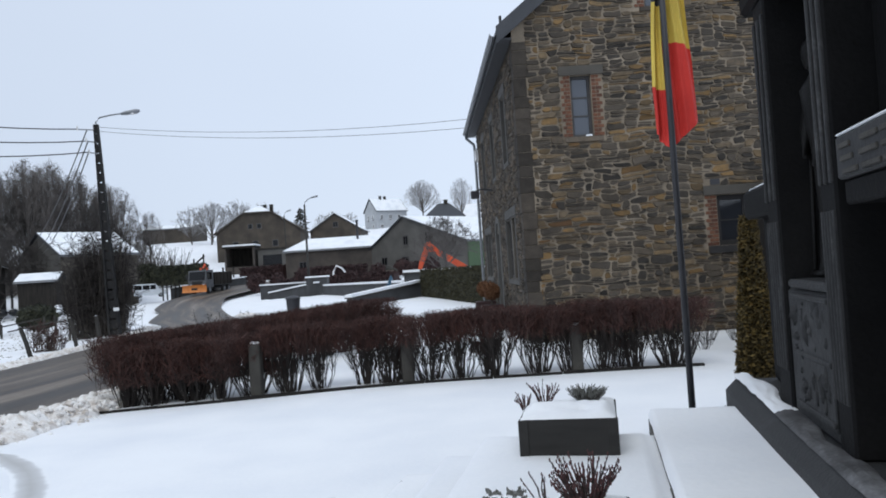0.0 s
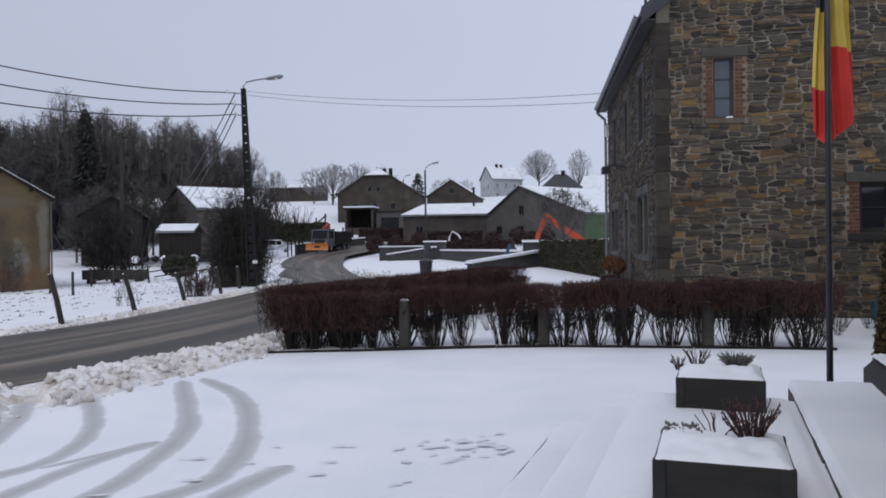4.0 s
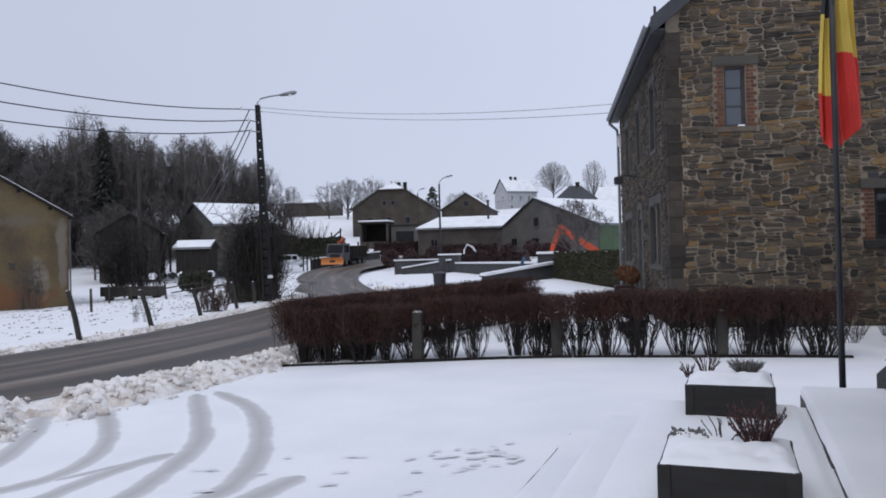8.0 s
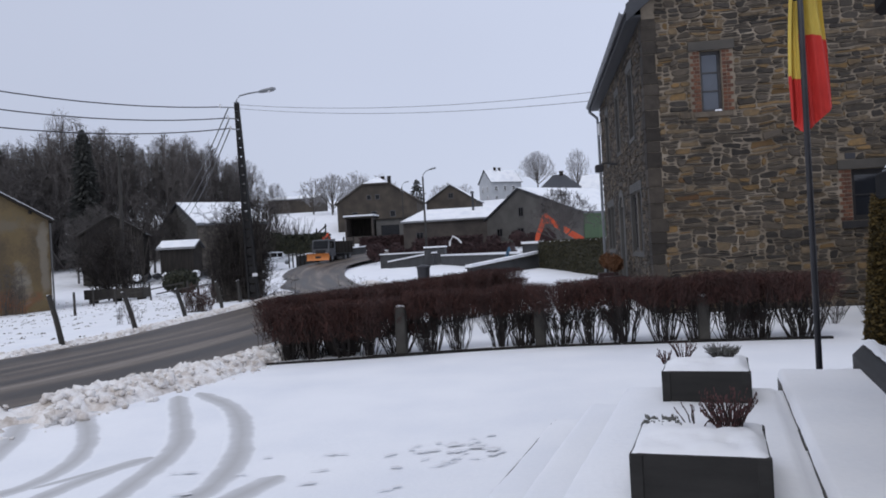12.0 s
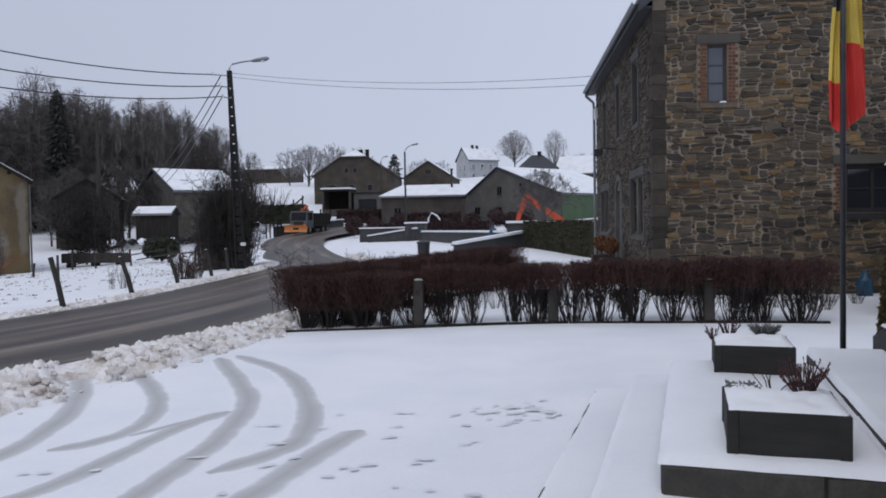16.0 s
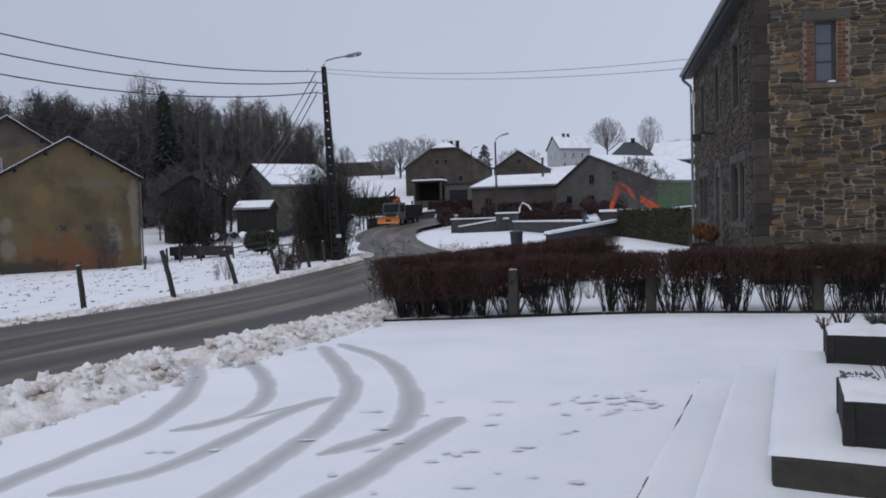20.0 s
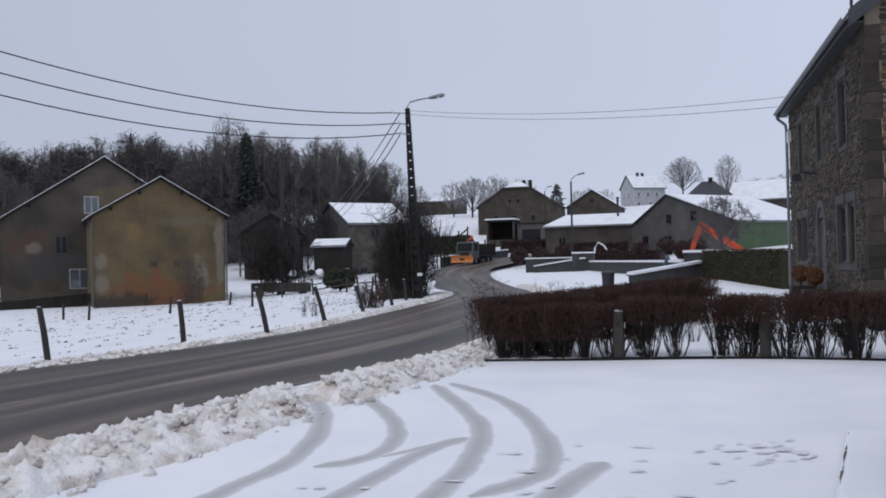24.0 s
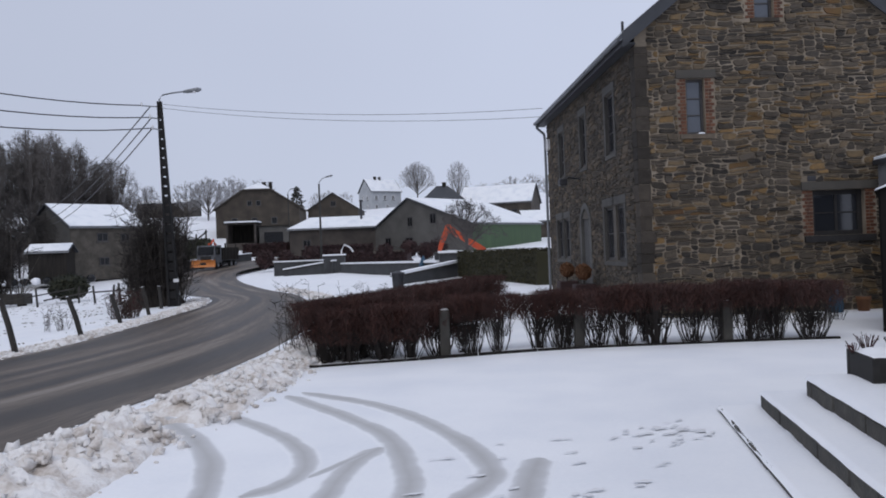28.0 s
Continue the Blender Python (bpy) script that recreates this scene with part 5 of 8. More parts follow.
def cone_spot(h, rad):
    def fn(r):
        z = h * r.random() ** 1.2
        a, q = r.uniform(0, 6.28), rad * (1 - z / h * 0.75) * (0.7 + 0.35 * r.random())
        return (q * math.cos(a), q * math.sin(a), z)
    return fn


def ball_spot(rx, rz, z0, shell=0.7):
    def fn(r):
        d = Vector((r.gauss(0, 1), r.gauss(0, 1), r.gauss(0, 1))).normalized() * (shell + (1 - shell) * r.random()) * r.uniform(0.85, 1.05)
        return (d.x * rx, d.y * rx, z0 + d.z * rz)
    return fn


leafy("thuja", "narrow yellow-green conifer beside the memorial", "conifer", pose(2.62, 6.02, 0.1), cone_spot(1.8, 0.215), 17000, 0.028, thuja_green, 3, [("trunk", Shape().tube([(0, 0, -0.1), (0, 0, 1.6)], [0.05, 0.02], 6), bark), ("inner_foliage", Shape().tube([(0, 0, 0), (0, 0, 0.85), (0, 0, 1.62)], [0.14, 0.115, 0.035], 9), thuja_green)])
leafy("dry_shrub", "low reddish dry shrub at the foot of the conifer", "shrub", pose(2.4, 6.02, 0.12), ball_spot(0.12, 0.17, 0.16, 0.3), 600, 0.035, maroon_leaf, 4)
# dark boarded shed with a shallow roof between the conifer and the house
SHED_UP = 0.17
board_black = paint("tarred_boards", [(0.3, (0.0065, 0.0058, 0.0054)), (0.7, (0.0155, 0.0135, 0.012))], 4, (0.7, 0.9), 0.4, 50, stretch=(1, 1, 0.12), spec=0.15)
shed = thing("garden_shed", "dark tarred wooden garden shed with thin snow along its roof edge", "shed", pose(4.8, 10.86, 0.05, 0, 0, -33))
for y0_, y1_ in ((0, 0.06), (2.3, 2.36)):
    part("wall", solid(Shape().prism([(0, -0.1), (2.8, -0.1), (2.8, 2.4 + 2.8 * SHED_UP), (0, 2.4)], lambda u, v, d: (u, d, v), y0_, y1_)), board_black, shed)
part("side_wall", Shape().box((0.002, 0.064, -0.1), (0.06, 2.296, 2.4)), board_black, shed)
part("side_wall", Shape().box((2.74, 0.064, -0.1), (2.798, 2.296, 2.4 + 2.74 * SHED_UP)), board_black, shed)
for k in range(20):
    u0, u1 = 0.005 + k * 0.14, 0.135 + k * 0.14
    part("board", solid(Shape().prism([(u0, -0.08), (u1, -0.08), (u1, 2.39 + u1 * SHED_UP), (u0, 2.39 + u0 * SHED_UP)], lambda u, v, d: (u, d, v), -0.02 - 0.004 * (k % 2), -0.002)), board_black, shed)
for k in range(16):
    part("board", Shape().cbox((-0.022 - 0.004 * (k % 2), 0.005 + k * 0.147, -0.08), (-0.001, 0.146 + k * 0.147, 2.38), 0.004), board_black, shed)
r_ = part("roof", solid(Shape().prism([(-0.08, 2.38), (0.1, 2.425 + 0.1 * SHED_UP), (2.95, 2.425 + 2.95 * SHED_UP), (2.95, 2.36 + 2.95 * SHED_UP), (0.1, 2.402 + 0.1 * SHED_UP)], lambda u, v, d: (u, d, v), -0.1, 2.5)), board_black, shed)
part("roof_snow", solid(Shape().prism([(-0.075, 2.386), (0.1, 2.43 + 0.1 * SHED_UP), (2.93, 2.43 + 2.93 * SHED_UP), (2.93, 2.475 + 2.93 * SHED_UP), (0.12, 2.47 + 0.12 * SHED_UP), (-0.05, 2.42)], lambda u, v, d: (u, d, v), -0.09, 2.48)), roof_snow, r_, "thin layer of snow")
# low grey porch against the house gable, behind the shed
porch = thing("side_porch", "grey rendered porch with snow on its sloping roof", "porch", Matrix.Translation((7.15, 13.95, 0.0)))
porch_grey = paint("porch_render", [(0.3, (0.12, 0.12, 0.122)), (0.7, (0.2, 0.2, 0.203))], 1.5, (0.8, 0.95), 0.3, 30)
part("wall", solid(Shape().prism([(0, -0.1), (2.2, -0.1), (2.2, 3.75), (0, 3.2)], lambda u, v, d: (u, d, v), 0, 0.68)), porch_grey, porch)
r_ = part("roof", solid(Shape().prism([(-0.12, 3.19), (2.3, 3.795), (2.3, 3.9), (-0.12, 3.3)], lambda u, v, d: (u, d, v), -0.12, 0.68)), slate, porch)
part("roof_snow", solid(Shape().prism([(-0.1, 3.31), (2.28, 3.9), (2.28, 3.96), (-0.1, 3.365)], lambda u, v, d: (u, d, v), -0.1, 0.66)), roof_snow, r_)
for y in (18.55, 20.65):
    t = leafy("topiary", "brown ball-shaped shrub in a dark box by the door", "potted plant", pose(1.6, y, 0.03), ball_spot(0.22, 0.22, 1.0), 1500, 0.045, dry_leaf, 5, [("stem", Shape().tube([(0, 0, 0.4), (0, 0, 0.9)], 0.025, 6), bark), ("crown_core", Shape().ball((0, 0, 1.0), 0.18, 10, 8), dry_leaf)])
    part("box", Shape().cbox((-0.26, -0.26, 0), (0.26, 0.26, 0.68), 0.02), maroon_leaf, t, "dark red-brown wooden box")
drum = Shape()
drum.tube([(0, 0, 0), (0, 0, 0.02), (0, 0, 0.42), (0, 0, 0.46), (0, 0, 0.5), (0, 0, 0.62)], [0.17, 0.18, 0.18, 0.17, 0.1, 0.08], 16)
blue_plastic = paint("blue_plastic", [(0.3, (0.01, 0.045, 0.085)), (0.7, (0.015, 0.07, 0.125))], 4, (0.35, 0.55), 0.05, 40)
clay = paint("terracotta", [(0.3, (0.11, 0.044, 0.0165)), (0.7, (0.165, 0.0715, 0.0275))], 4, (0.7, 0.9), 0.2, 40)
b_ = thing("blue_drum", "blue plastic drum against the house gable", "drum", pose(5.93, 14.3, 0.05) @ Matrix.Diagonal((0.8, 0.8, 0.86, 1)))
part("body", drum, blue_plastic, b_, smooth=True)
part("handle", Shape().tube([(-0.07, 0, 0.6), (-0.07, 0, 0.7), (0.07, 0, 0.7), (0.07, 0, 0.6)], 0.012, 6), blue_plastic, b_)
c_ = thing("clay_pot", "orange-brown clay pot against the house gable", "pot", pose(6.52, 14.3, 0.06) @ Matrix.Diagonal((0.78, 0.78, 0.95, 1)))
part("body", Shape().tube([(0, 0, 0), (0, 0, 0.3), (0, 0, 0.31), (0, 0, 0.4)], [0.13, 0.17, 0.19, 0.19], 14), clay, c_, smooth=True)
part("soil", Shape().tube([(0, 0, 0.3), (0, 0, 0.403)], 0.16, 14), bark, c_)
# bin on its post beside the verge
bin_t = thing("litter_bin", "dark metal litter bin on a post by the verge", "litter bin", pose(-3.25, 19.24, ground_z(-3.25, 19.24)))
part("post", Shape().tube([(0, 0, -0.1), (0, 0, 1.2)], 0.035, 8), black_metal, bin_t)
part("bucket", Shape().tube([(0, -0.1, 0.75), (0, -0.1, 0.78), (0, -0.1, 1.15)], [0.13, 0.15, 0.17], 14), black_metal, bin_t)
part("lid", Shape().tube([(0, -0.1, 1.15), (0, -0.1, 1.19), (0, -0.1, 1.24)], [0.19, 0.18, 0.04], 14), black_metal, bin_t)
# dead twigs and stalks in the garden
for x, y in ((3.6, 11.2), (4.3, 12.0), (5.2, 12.9), (2.9, 12.2), (-1.2, 13.0), (0.6, 14.2), (4.0, 11.7), (4.55, 12.5), (4.8, 13.1), (5.5, 13.6), (3.7, 12.4)):
    heather("garden_stalks", "dry bare stalks poking through the garden snow", pose(x, y, ground_z(x, y)), 16, 0.22, 0.4, stem_hedge, int(x * 10 + 70), 0.004, 0.004)

# ---- street furniture: poles, lamps and wires ----


def lamp_head(name, p, d, parent, L=0.75):
    d = Vector(d).normalized()
    h = part(name, Shape().tube([Vector(p) - d * 0.1, Vector(p) + d * 0.1, Vector(p) + d * L * 0.8, Vector(p) + d * L], [0.05, 0.09, 0.11, 0.05], 8), zinc, parent, "grey street lamp head", smooth=True)
    part("lens", Shape().ball(Vector(p) + d * L * 0.55 - Vector((0, 0, 0.07)), 0.1, 8, 6, 0, 0, 0.6), white_paint, h, smooth=True)
    return h


PB, PT = Vector((-13.72, 34.2, -0.5)), Vector((-14.02, 34.1, 8.98))
pole = thing("utility_pole", "tall tapered concrete utility pole with punched holes and street lamp", "utility pole", Matrix.Translation(PB))
flange, web = Shape(), Shape()
for sgn in (-1, 1):
    pts, rad = [], []
    verts = []
    for z, w, t in ((0, 0.26, 0.1), (9.48, 0.1, 0.06)):
        off = (PT - PB) * (z / 9.48)
        for a, b in ((-0.5, -1), (0.5, -1), (0.5, 1), (-0.5, 1)):
            verts.append((off.x + sgn * (w - t / 2) + a * t, off.y + b * (0.13 - 0.05 * z / 9.48), z))
    flange.add(verts, [(0, 1, 5, 4), (1, 2, 6, 5), (2, 3, 7, 6), (3, 0, 4, 7), (0, 3, 2, 1), (4, 5, 6, 7)])
    part("flange", solid(flange), pole_concrete, pole)
    flange = Shape()
for k in range(22):
    z0, z1 = k * 0.43 + (0.075 if k else 0), (k + 1) * 0.43
    w0 = 0.24 - 0.15 * (z0 / 9.48)
    o = (PT - PB) * ((z0 + z1) / 2 / 9.48)
    part("web", Shape().box((o.x - w0, o.y - 0.06, z0), (o.x + w0, o.y + 0.06, z1)), pole_concrete, pole)
top = PT - PB
arm = part("lamp_arm", Shape().tube([top - Vector((0, 0, 0.5)), top + Vector((0, 0, 0.1)), top + Vector((0.15, 0.03, 0.3)), top + Vector((0.55, 0.12, 0.4)), top + Vector((1.15, 0.3, 0.5))], 0.035, 8), zinc, pole, smooth=True)
lamp_head("lamp_head", top + Vector((1.1, 0.28, 0.48)), (1, 0.25, 0.18), pole, 0.72)
for dz, dx in ((-0.25, -0.75), (-0.8, -0.4), (-1.3, -0.3)):
    part("crossbar", Shape().tube([top + Vector((0.1, 0, dz)), top + Vector((dx, -0.15, dz + 0.06))], 0.03, 6), zinc, pole)
    part("insulator", Shape().tube([top + Vector((dx, -0.15, dz + 0.02)), top + Vector((dx, -0.15, dz + 0.2))], [0.05, 0.04], 8), white_paint, pole)
part("pole_sign", Shape().cbox((0.05, -0.2, 1.25), (0.3, -0.17, 1.4), 0.01), white_paint, pole, "small white plate")


def wire(a, b, sag, label, r=0.012, n=24):
    a, b = Vector(a), Vector(b)
    pts = [a.lerp(b, k / n) - Vector((0, 0, 4 * sag * (k / n) * (1 - k / n))) for k in range(n + 1)]
    return single("wire", Shape().tube(pts, r, 5, False), black_metal, label, "wire", group="overhead wires")


for (dx, dz), z_end, sag_ in zip(((-0.75, -0.18), (-0.4, -0.73), (-0.3, -1.22)), (13.4, 12.7, 11.9), (2.23, 2.39, 2.5)):
    wire(PT + Vector((dx, -0.15, dz)), (-31, 6.5, z_end), sag_, "thick black overhead cable along the road", 0.026)
for dz, e in ((-0.12, (2.3, 27.5, 6.95)), (-0.3, (2.3, 27.0, 6.55))):
    wire(PT + Vector((0.1, 0, dz)), e, 0.35, "thin black overhead wire to the stone house", 0.009)
for dz, e in ((-0.2, (-50.6, 101, 8.6)), (-0.75, (-49.5, 100, 7.6)), (-1.25, (-49, 100, 7.0))):
    wire(PT + Vector((-0.4, 0, dz)), e, 0.8, "black service wire to the barn", 0.03)


def street_lamp(x, y, z_top, reach, label):
    z0 = ground_z(x, y)
    t = thing("street_lamp", label, "street lamp", Matrix.Translation((x, y, z0)))
    h = z_top - z0
    part("post", Shape().tube([(0, 0, -0.2), (0, 0, h - 0.4)], [0.13, 0.09], 8), dark_concrete, t)
    part("lamp_arm", Shape().tube([(0, 0, h - 0.6), (0.05, 0, h - 0.2), (reach * 0.5, 0, h + 0.15), (reach, 0, h + 0.3)], 0.05, 6), zinc, t)
    lamp_head("lamp_head", (reach, 0, h + 0.3), (1, 0, 0.2), t, 0.7)
    return t


street_lamp(-12.3, 81, 9.7, 0.8, "far street lamp on a dark concrete post")
street_lamp(-22.4, 125, 12.3, 0.5, "distant street lamp among the village houses")
bp = thing("utility_pole", "dark wooden utility pole behind the meadow shrubs", "utility pole", Matrix.Translation((-43.9, 75.6, -0.8)))
part("post", Shape().tube([(0, 0, -0.3), (0.2, 0, 14.3)], [0.22, 0.15], 8), post_wood, bp)
part("crossbar", Shape().box((-0.1, -0.06, 13.7), (0.75, 0.06, 13.8)), post_wood, bp)

# ---- meadow ----
for i, (x, y, h, lx, ly) in enumerate(((-15.6, 13.0, 1.25, -0.3, 0.05), (-13.8, 15.65, 1.15, -0.12, 0), (-12.5, 17.7, 1.35, -0.42, 0.1), (-12.3, 21.0, 1.2, -0.4, 0), (-12.75, 25.2, 1.05, -0.36, 0), (-13.3, 29.6, 1.1, -0.25, 0), (-13.9, 33.0, 1.0, -0.1, 0))):
    p = thing("fence_post", "leaning dark weathered wooden fence post in the snow", "fence post", Matrix.Translation((x, y, ground_z(x, y))), "roadside fence posts")
    part("shaft", Shape().tube([(0, 0, -0.2), (lx * 0.5, ly * 0.5, h * 0.5), (lx, ly, h)], [0.076, 0.072, 0.066], 7), post_wood, p)
    part("snow_cap", Shape().ball((lx, ly, h), 0.06, 8, 5, 0.2, i, 0.3), snow, p)
posts2 = [(-31.3, 49.5, 1.3), (-29.3, 49.0, 1.0), (-27.4, 50.2, 1.2), (-25.0, 50.8, 1.1), (-22.6, 47.5, 1.1), (-20.2, 44, 1.1), (-18.6, 41.0, 1.2), (-16.9, 39.0, 1.2), (-24.0, 36.0, 1.2), (-36.5, 47.5, 0.9), (-38.5, 45.5, 0.9), (-27.5, 33.5, 0.9), (-31.0, 31.5, 0.9), (-34.5, 33.5, 0.9), (-28.0, 40.0, 0.8)]
for x, y, h in posts2:
    p = thing("fence_post", "thin grey wooden stake of the meadow fence", "fence post", Matrix.Translation((x, y, ground_z(x, y))), "meadow fence stakes")
    part("shaft", Shape().tube([(0, 0, -0.2), (rng.uniform(-0.15, 0.15), 0, h)], [0.07, 0.06], 6), post_wood, p)
for a, b in (((-31.3, 49.4, 0.35), (-25.2, 50.7, 1.0)), ((-27.0, 50.2, 0.4), (-22.7, 47.4, 0.75)), ((-22.6, 47.3, 0.7), (-18.6, 40.9, 0.8))):
    q = [(a[0], a[1], ground_z(a[0], a[1]) + a[2]), (b[0], b[1], ground_z(b[0], b[1]) + b[2])]
    single("fence_rail", Shape().tube(q, 0.05, 6), post_wood, "fallen wooden rail of the meadow fence", "fence rail", group="meadow fence rails")
tr = thing("water_trough", "long dark timber trough standing in the snowy meadow", "trough", pose(-33.3, 56.0, ground_z(-33.3, 56), 0, 0, -8))
for a, b in (((-2.7, -0.5, 0.25), (2.7, -0.4, 1.0)), ((-2.7, 0.4, 0.25), (2.7, 0.5, 1.0)), ((-2.7, -0.4, 0.25), (-2.6, 0.4, 1.0)), ((2.6, -0.4, 0.25), (2.7, 0.4, 1.0)), ((-2.6, -0.4, 0.25), (2.6, 0.4, 0.35))):
    part("board", Shape().cbox(a, b, 0.02), post_wood, tr)
for x in (-2.2, 0, 2.2):
    part("foot", Shape().cbox((x - 0.1, -0.45, -0.1), (x + 0.1, 0.45, 0.25), 0.02), post_wood, tr)
dead_grass = paint("dead_grass", [(0.3, (0.1, 0.085, 0.062)), (0.7, (0.24, 0.21, 0.165))], 2, (0.8, 0.95), 0.2, 30)
tufts = Shape()
tg = random.Random(8)
for _ in range(1100):
    x, y = tg.uniform(-42, -12.8), tg.uniform(7, 62)
    if x > np.interp(y, [4, 10, 14.6, 18.5, 28, 38, 49, 62], [-19.5, -16, -14.2, -13.2, -13, -14.4, -18.5, -23]):
        continue
    z = ground_z(x, y)
    for _ in range(4):
        a = tg.uniform(0, 6.28)
        w, h = tg.uniform(0.02, 0.09), tg.uniform(0.015, 0.05)
        cx, cy = x + tg.uniform(-0.15, 0.15), y + tg.uniform(-0.15, 0.15)
        tufts.add([(cx - w * math.cos(a), cy - w * math.sin(a), z - 0.01), (cx + w * math.cos(a), cy + w * math.sin(a), z - 0.01), (cx + 0.03 * math.sin(a), cy - 0.03 * math.cos(a), z + h)], [(0, 1, 2)])
single("grass_tufts", tufts, dead_grass, "tufts of dead grass poking through meadow snow", "grass", kind="stuff")

# ---- shrubs and trees ----


def bare_tree(seed, H, spread_, trunk_r, levels=4, kids=(7, 5, 5, 4), low=0.25, twig=0.02, lift=0.5, crown=None):
    """Trunk and branchwork of a leafless tree; crown: the half width and the mid height its twigs stay within."""
    r = random.Random(seed)
    a, b = Shape(), Shape()

    def outside(q):
        if not crown:
            return False
        w, zc = crown
        return (q.x ** 2 + q.y ** 2) / w ** 2 + ((q.z - zc) / (H - zc)) ** 2 > 1 + 0.12 * noise.noise(q * 0.6 + Vector((seed, 0, 0)))

    def grow(p, d, L, rad, lev):
        for _ in range(5):
            if not outside(p + d * L):
                break
            L *= 0.72
        end = p + d * L + Vector((0, 0, L * 0.05))
        if lev == levels:
            b.tube([p, end], [rad, rad * 0.5], 3, False)
            return
        mid = p + d * L * 0.5 + Vector((r.uniform(-1, 1), r.uniform(-1, 1), r.uniform(-0.3, 1))) * L * 0.06
        (a if lev < 2 else b).tube([p, mid, end], [rad, rad * 0.75, max(twig * 0.6, rad * 0.45)], 6 if lev == 0 else (4 if lev < 2 else 3), False)
        n = kids[lev]
        for k in range(n):
            u = (low if lev == 0 else 0.25) + (1 - (low if lev == 0 else 0.25)) * (k + r.random()) / n
            q = p.lerp(mid, u * 2) if u < 0.5 else mid.lerp(end, u * 2 - 1)
            t = r.uniform(0, 6.28) if lev else 6.28 * k / n * 1.618 * 2 + r.uniform(-0.4, 0.4)
            ax = d.orthogonal().normalized()
            bx = d.cross(ax)
            out = (ax * math.cos(t) + bx * math.sin(t))
            nd = (d * r.uniform(0.5, 0.9) + out * r.uniform(0.5, 0.95) * spread_ + Vector((0, 0, lift * 0.5))).normalized()
            LL = L * (r.uniform(0.45, 0.7) if lev == 0 else r.uniform(0.42, 0.66)) * (1.2 - 0.45 * u if lev == 0 else 1)
            grow(q, nd, LL, max(twig, rad * (0.5 if lev == 0 else 0.55)), lev + 1)

    grow(Vector((0, 0, -0.2)), Vector((0, 0, 1)), H * 0.8, trunk_r, 0)
    return a, b


def tree_thing(name, label, m, shapes, mats, group=""):
    t = thing(name, label, "tree", m, group)
    part("trunk", shapes[0], mats[0], t)
    part("crown", shapes[1], mats[1], t)
    return t


def fan_tree(seed, H, W, limbs=11, subs=11, twigs=9, trunk_r=0.22, fork=0.12, mid=0.45, twig=0.018, flat=1.0):
    """A leafless tree whose limbs rise in a fan to a rounded crown of half width W: trunk with limbs, and fine branchwork."""
    r = random.Random(seed)
    a, b = Shape(), Shape()
    base = H * mid

    def dome(t, rho):
        w = W * (1 + 0.2 * noise.noise(Vector((math.cos(t) * 1.5, math.sin(t) * 1.5, seed))))
        return Vector((w * rho * math.cos(t), w * rho * math.sin(t), base + (H - base) * math.sqrt(max(0.0, 1 - rho * rho)) * (1 + 0.07 * noise.noise(Vector((t, rho * 4, seed + 9))))))

    a.tube([(0, 0, -0.3), (0.1, 0, H * 0.3), (0, 0.1, H * 0.72)], [trunk_r, trunk_r * 0.7, trunk_r * 0.25], 6, False)
    for k in range(limbs):
        t = k * 2.4 + r.uniform(-0.3, 0.3)
        rho = math.sqrt((k + 0.5) / limbs) * 0.98
        end = dome(t, rho)
        p = Vector((0, 0, H * (fork + (0.42 - fork) * (1 - rho) + r.uniform(0, 0.06))))
        bend = p.lerp(end, 0.45) + Vector((math.cos(t), math.sin(t), 0)) * W * 0.1 * rho + Vector((r.uniform(-1, 1), r.uniform(-1, 1), 0)) * W * 0.06
        a.tube([p, bend, end], [trunk_r * 0.34, trunk_r * 0.2, twig * 1.1], 4, False)
        for _ in range(subs):
            u = r.uniform(0.2, 0.92)
            q = p.lerp(bend, u * 2) if u < 0.5 else bend.lerp(end, u * 2 - 1)
            t2, rho2 = t + r.gauss(0, 0.5), min(1.0, max(0.0, rho + r.gauss(0, 0.2)))
            e2 = q.lerp(dome(t2, rho2), r.uniform(0.55, 1.0)) if u > 0.4 else q + Vector((math.cos(t2) * W * 0.3, math.sin(t2) * W * 0.3, H * r.uniform(0.08, 0.2)))
            m2 = q.lerp(e2, 0.5) + Vector((r.uniform(-1, 1), r.uniform(-1, 1), r.uniform(0, 1))) * W * 0.05
            b.tube([q, m2, e2], [twig * 1.9, twig * 1.4, twig * 0.8], 3, False)
            L = (e2 - q).length
            for _ in range(twigs * 2):
                # slender tapered sprays, each split once
                v = 0.1 + 0.9 * r.random() ** 0.6
                f = q.lerp(m2, v * 2) if v < 0.5 else m2.lerp(e2, v * 2 - 1)
                d = ((e2 - q).normalized() * 0.3 + Vector((r.uniform(-1, 1), r.uniform(-1, 1), r.uniform(-0.5, 1.0)))).normalized()
                s = d.orthogonal().normalized()
                s = (s * math.cos(v * 40) + d.cross(s) * math.sin(v * 40)) * twig
                d = d * min(L * 0.5, H * 0.065) * r.uniform(0.5, 1.15)
                b.add([f - s, f + s, f + d, f + d * 0.4 + s * 0.6, f + d * 0.45 - s * 0.6, f + d * 0.8 + s * 14], [(0, 1, 2), (3, 4, 5)])
    return a, b


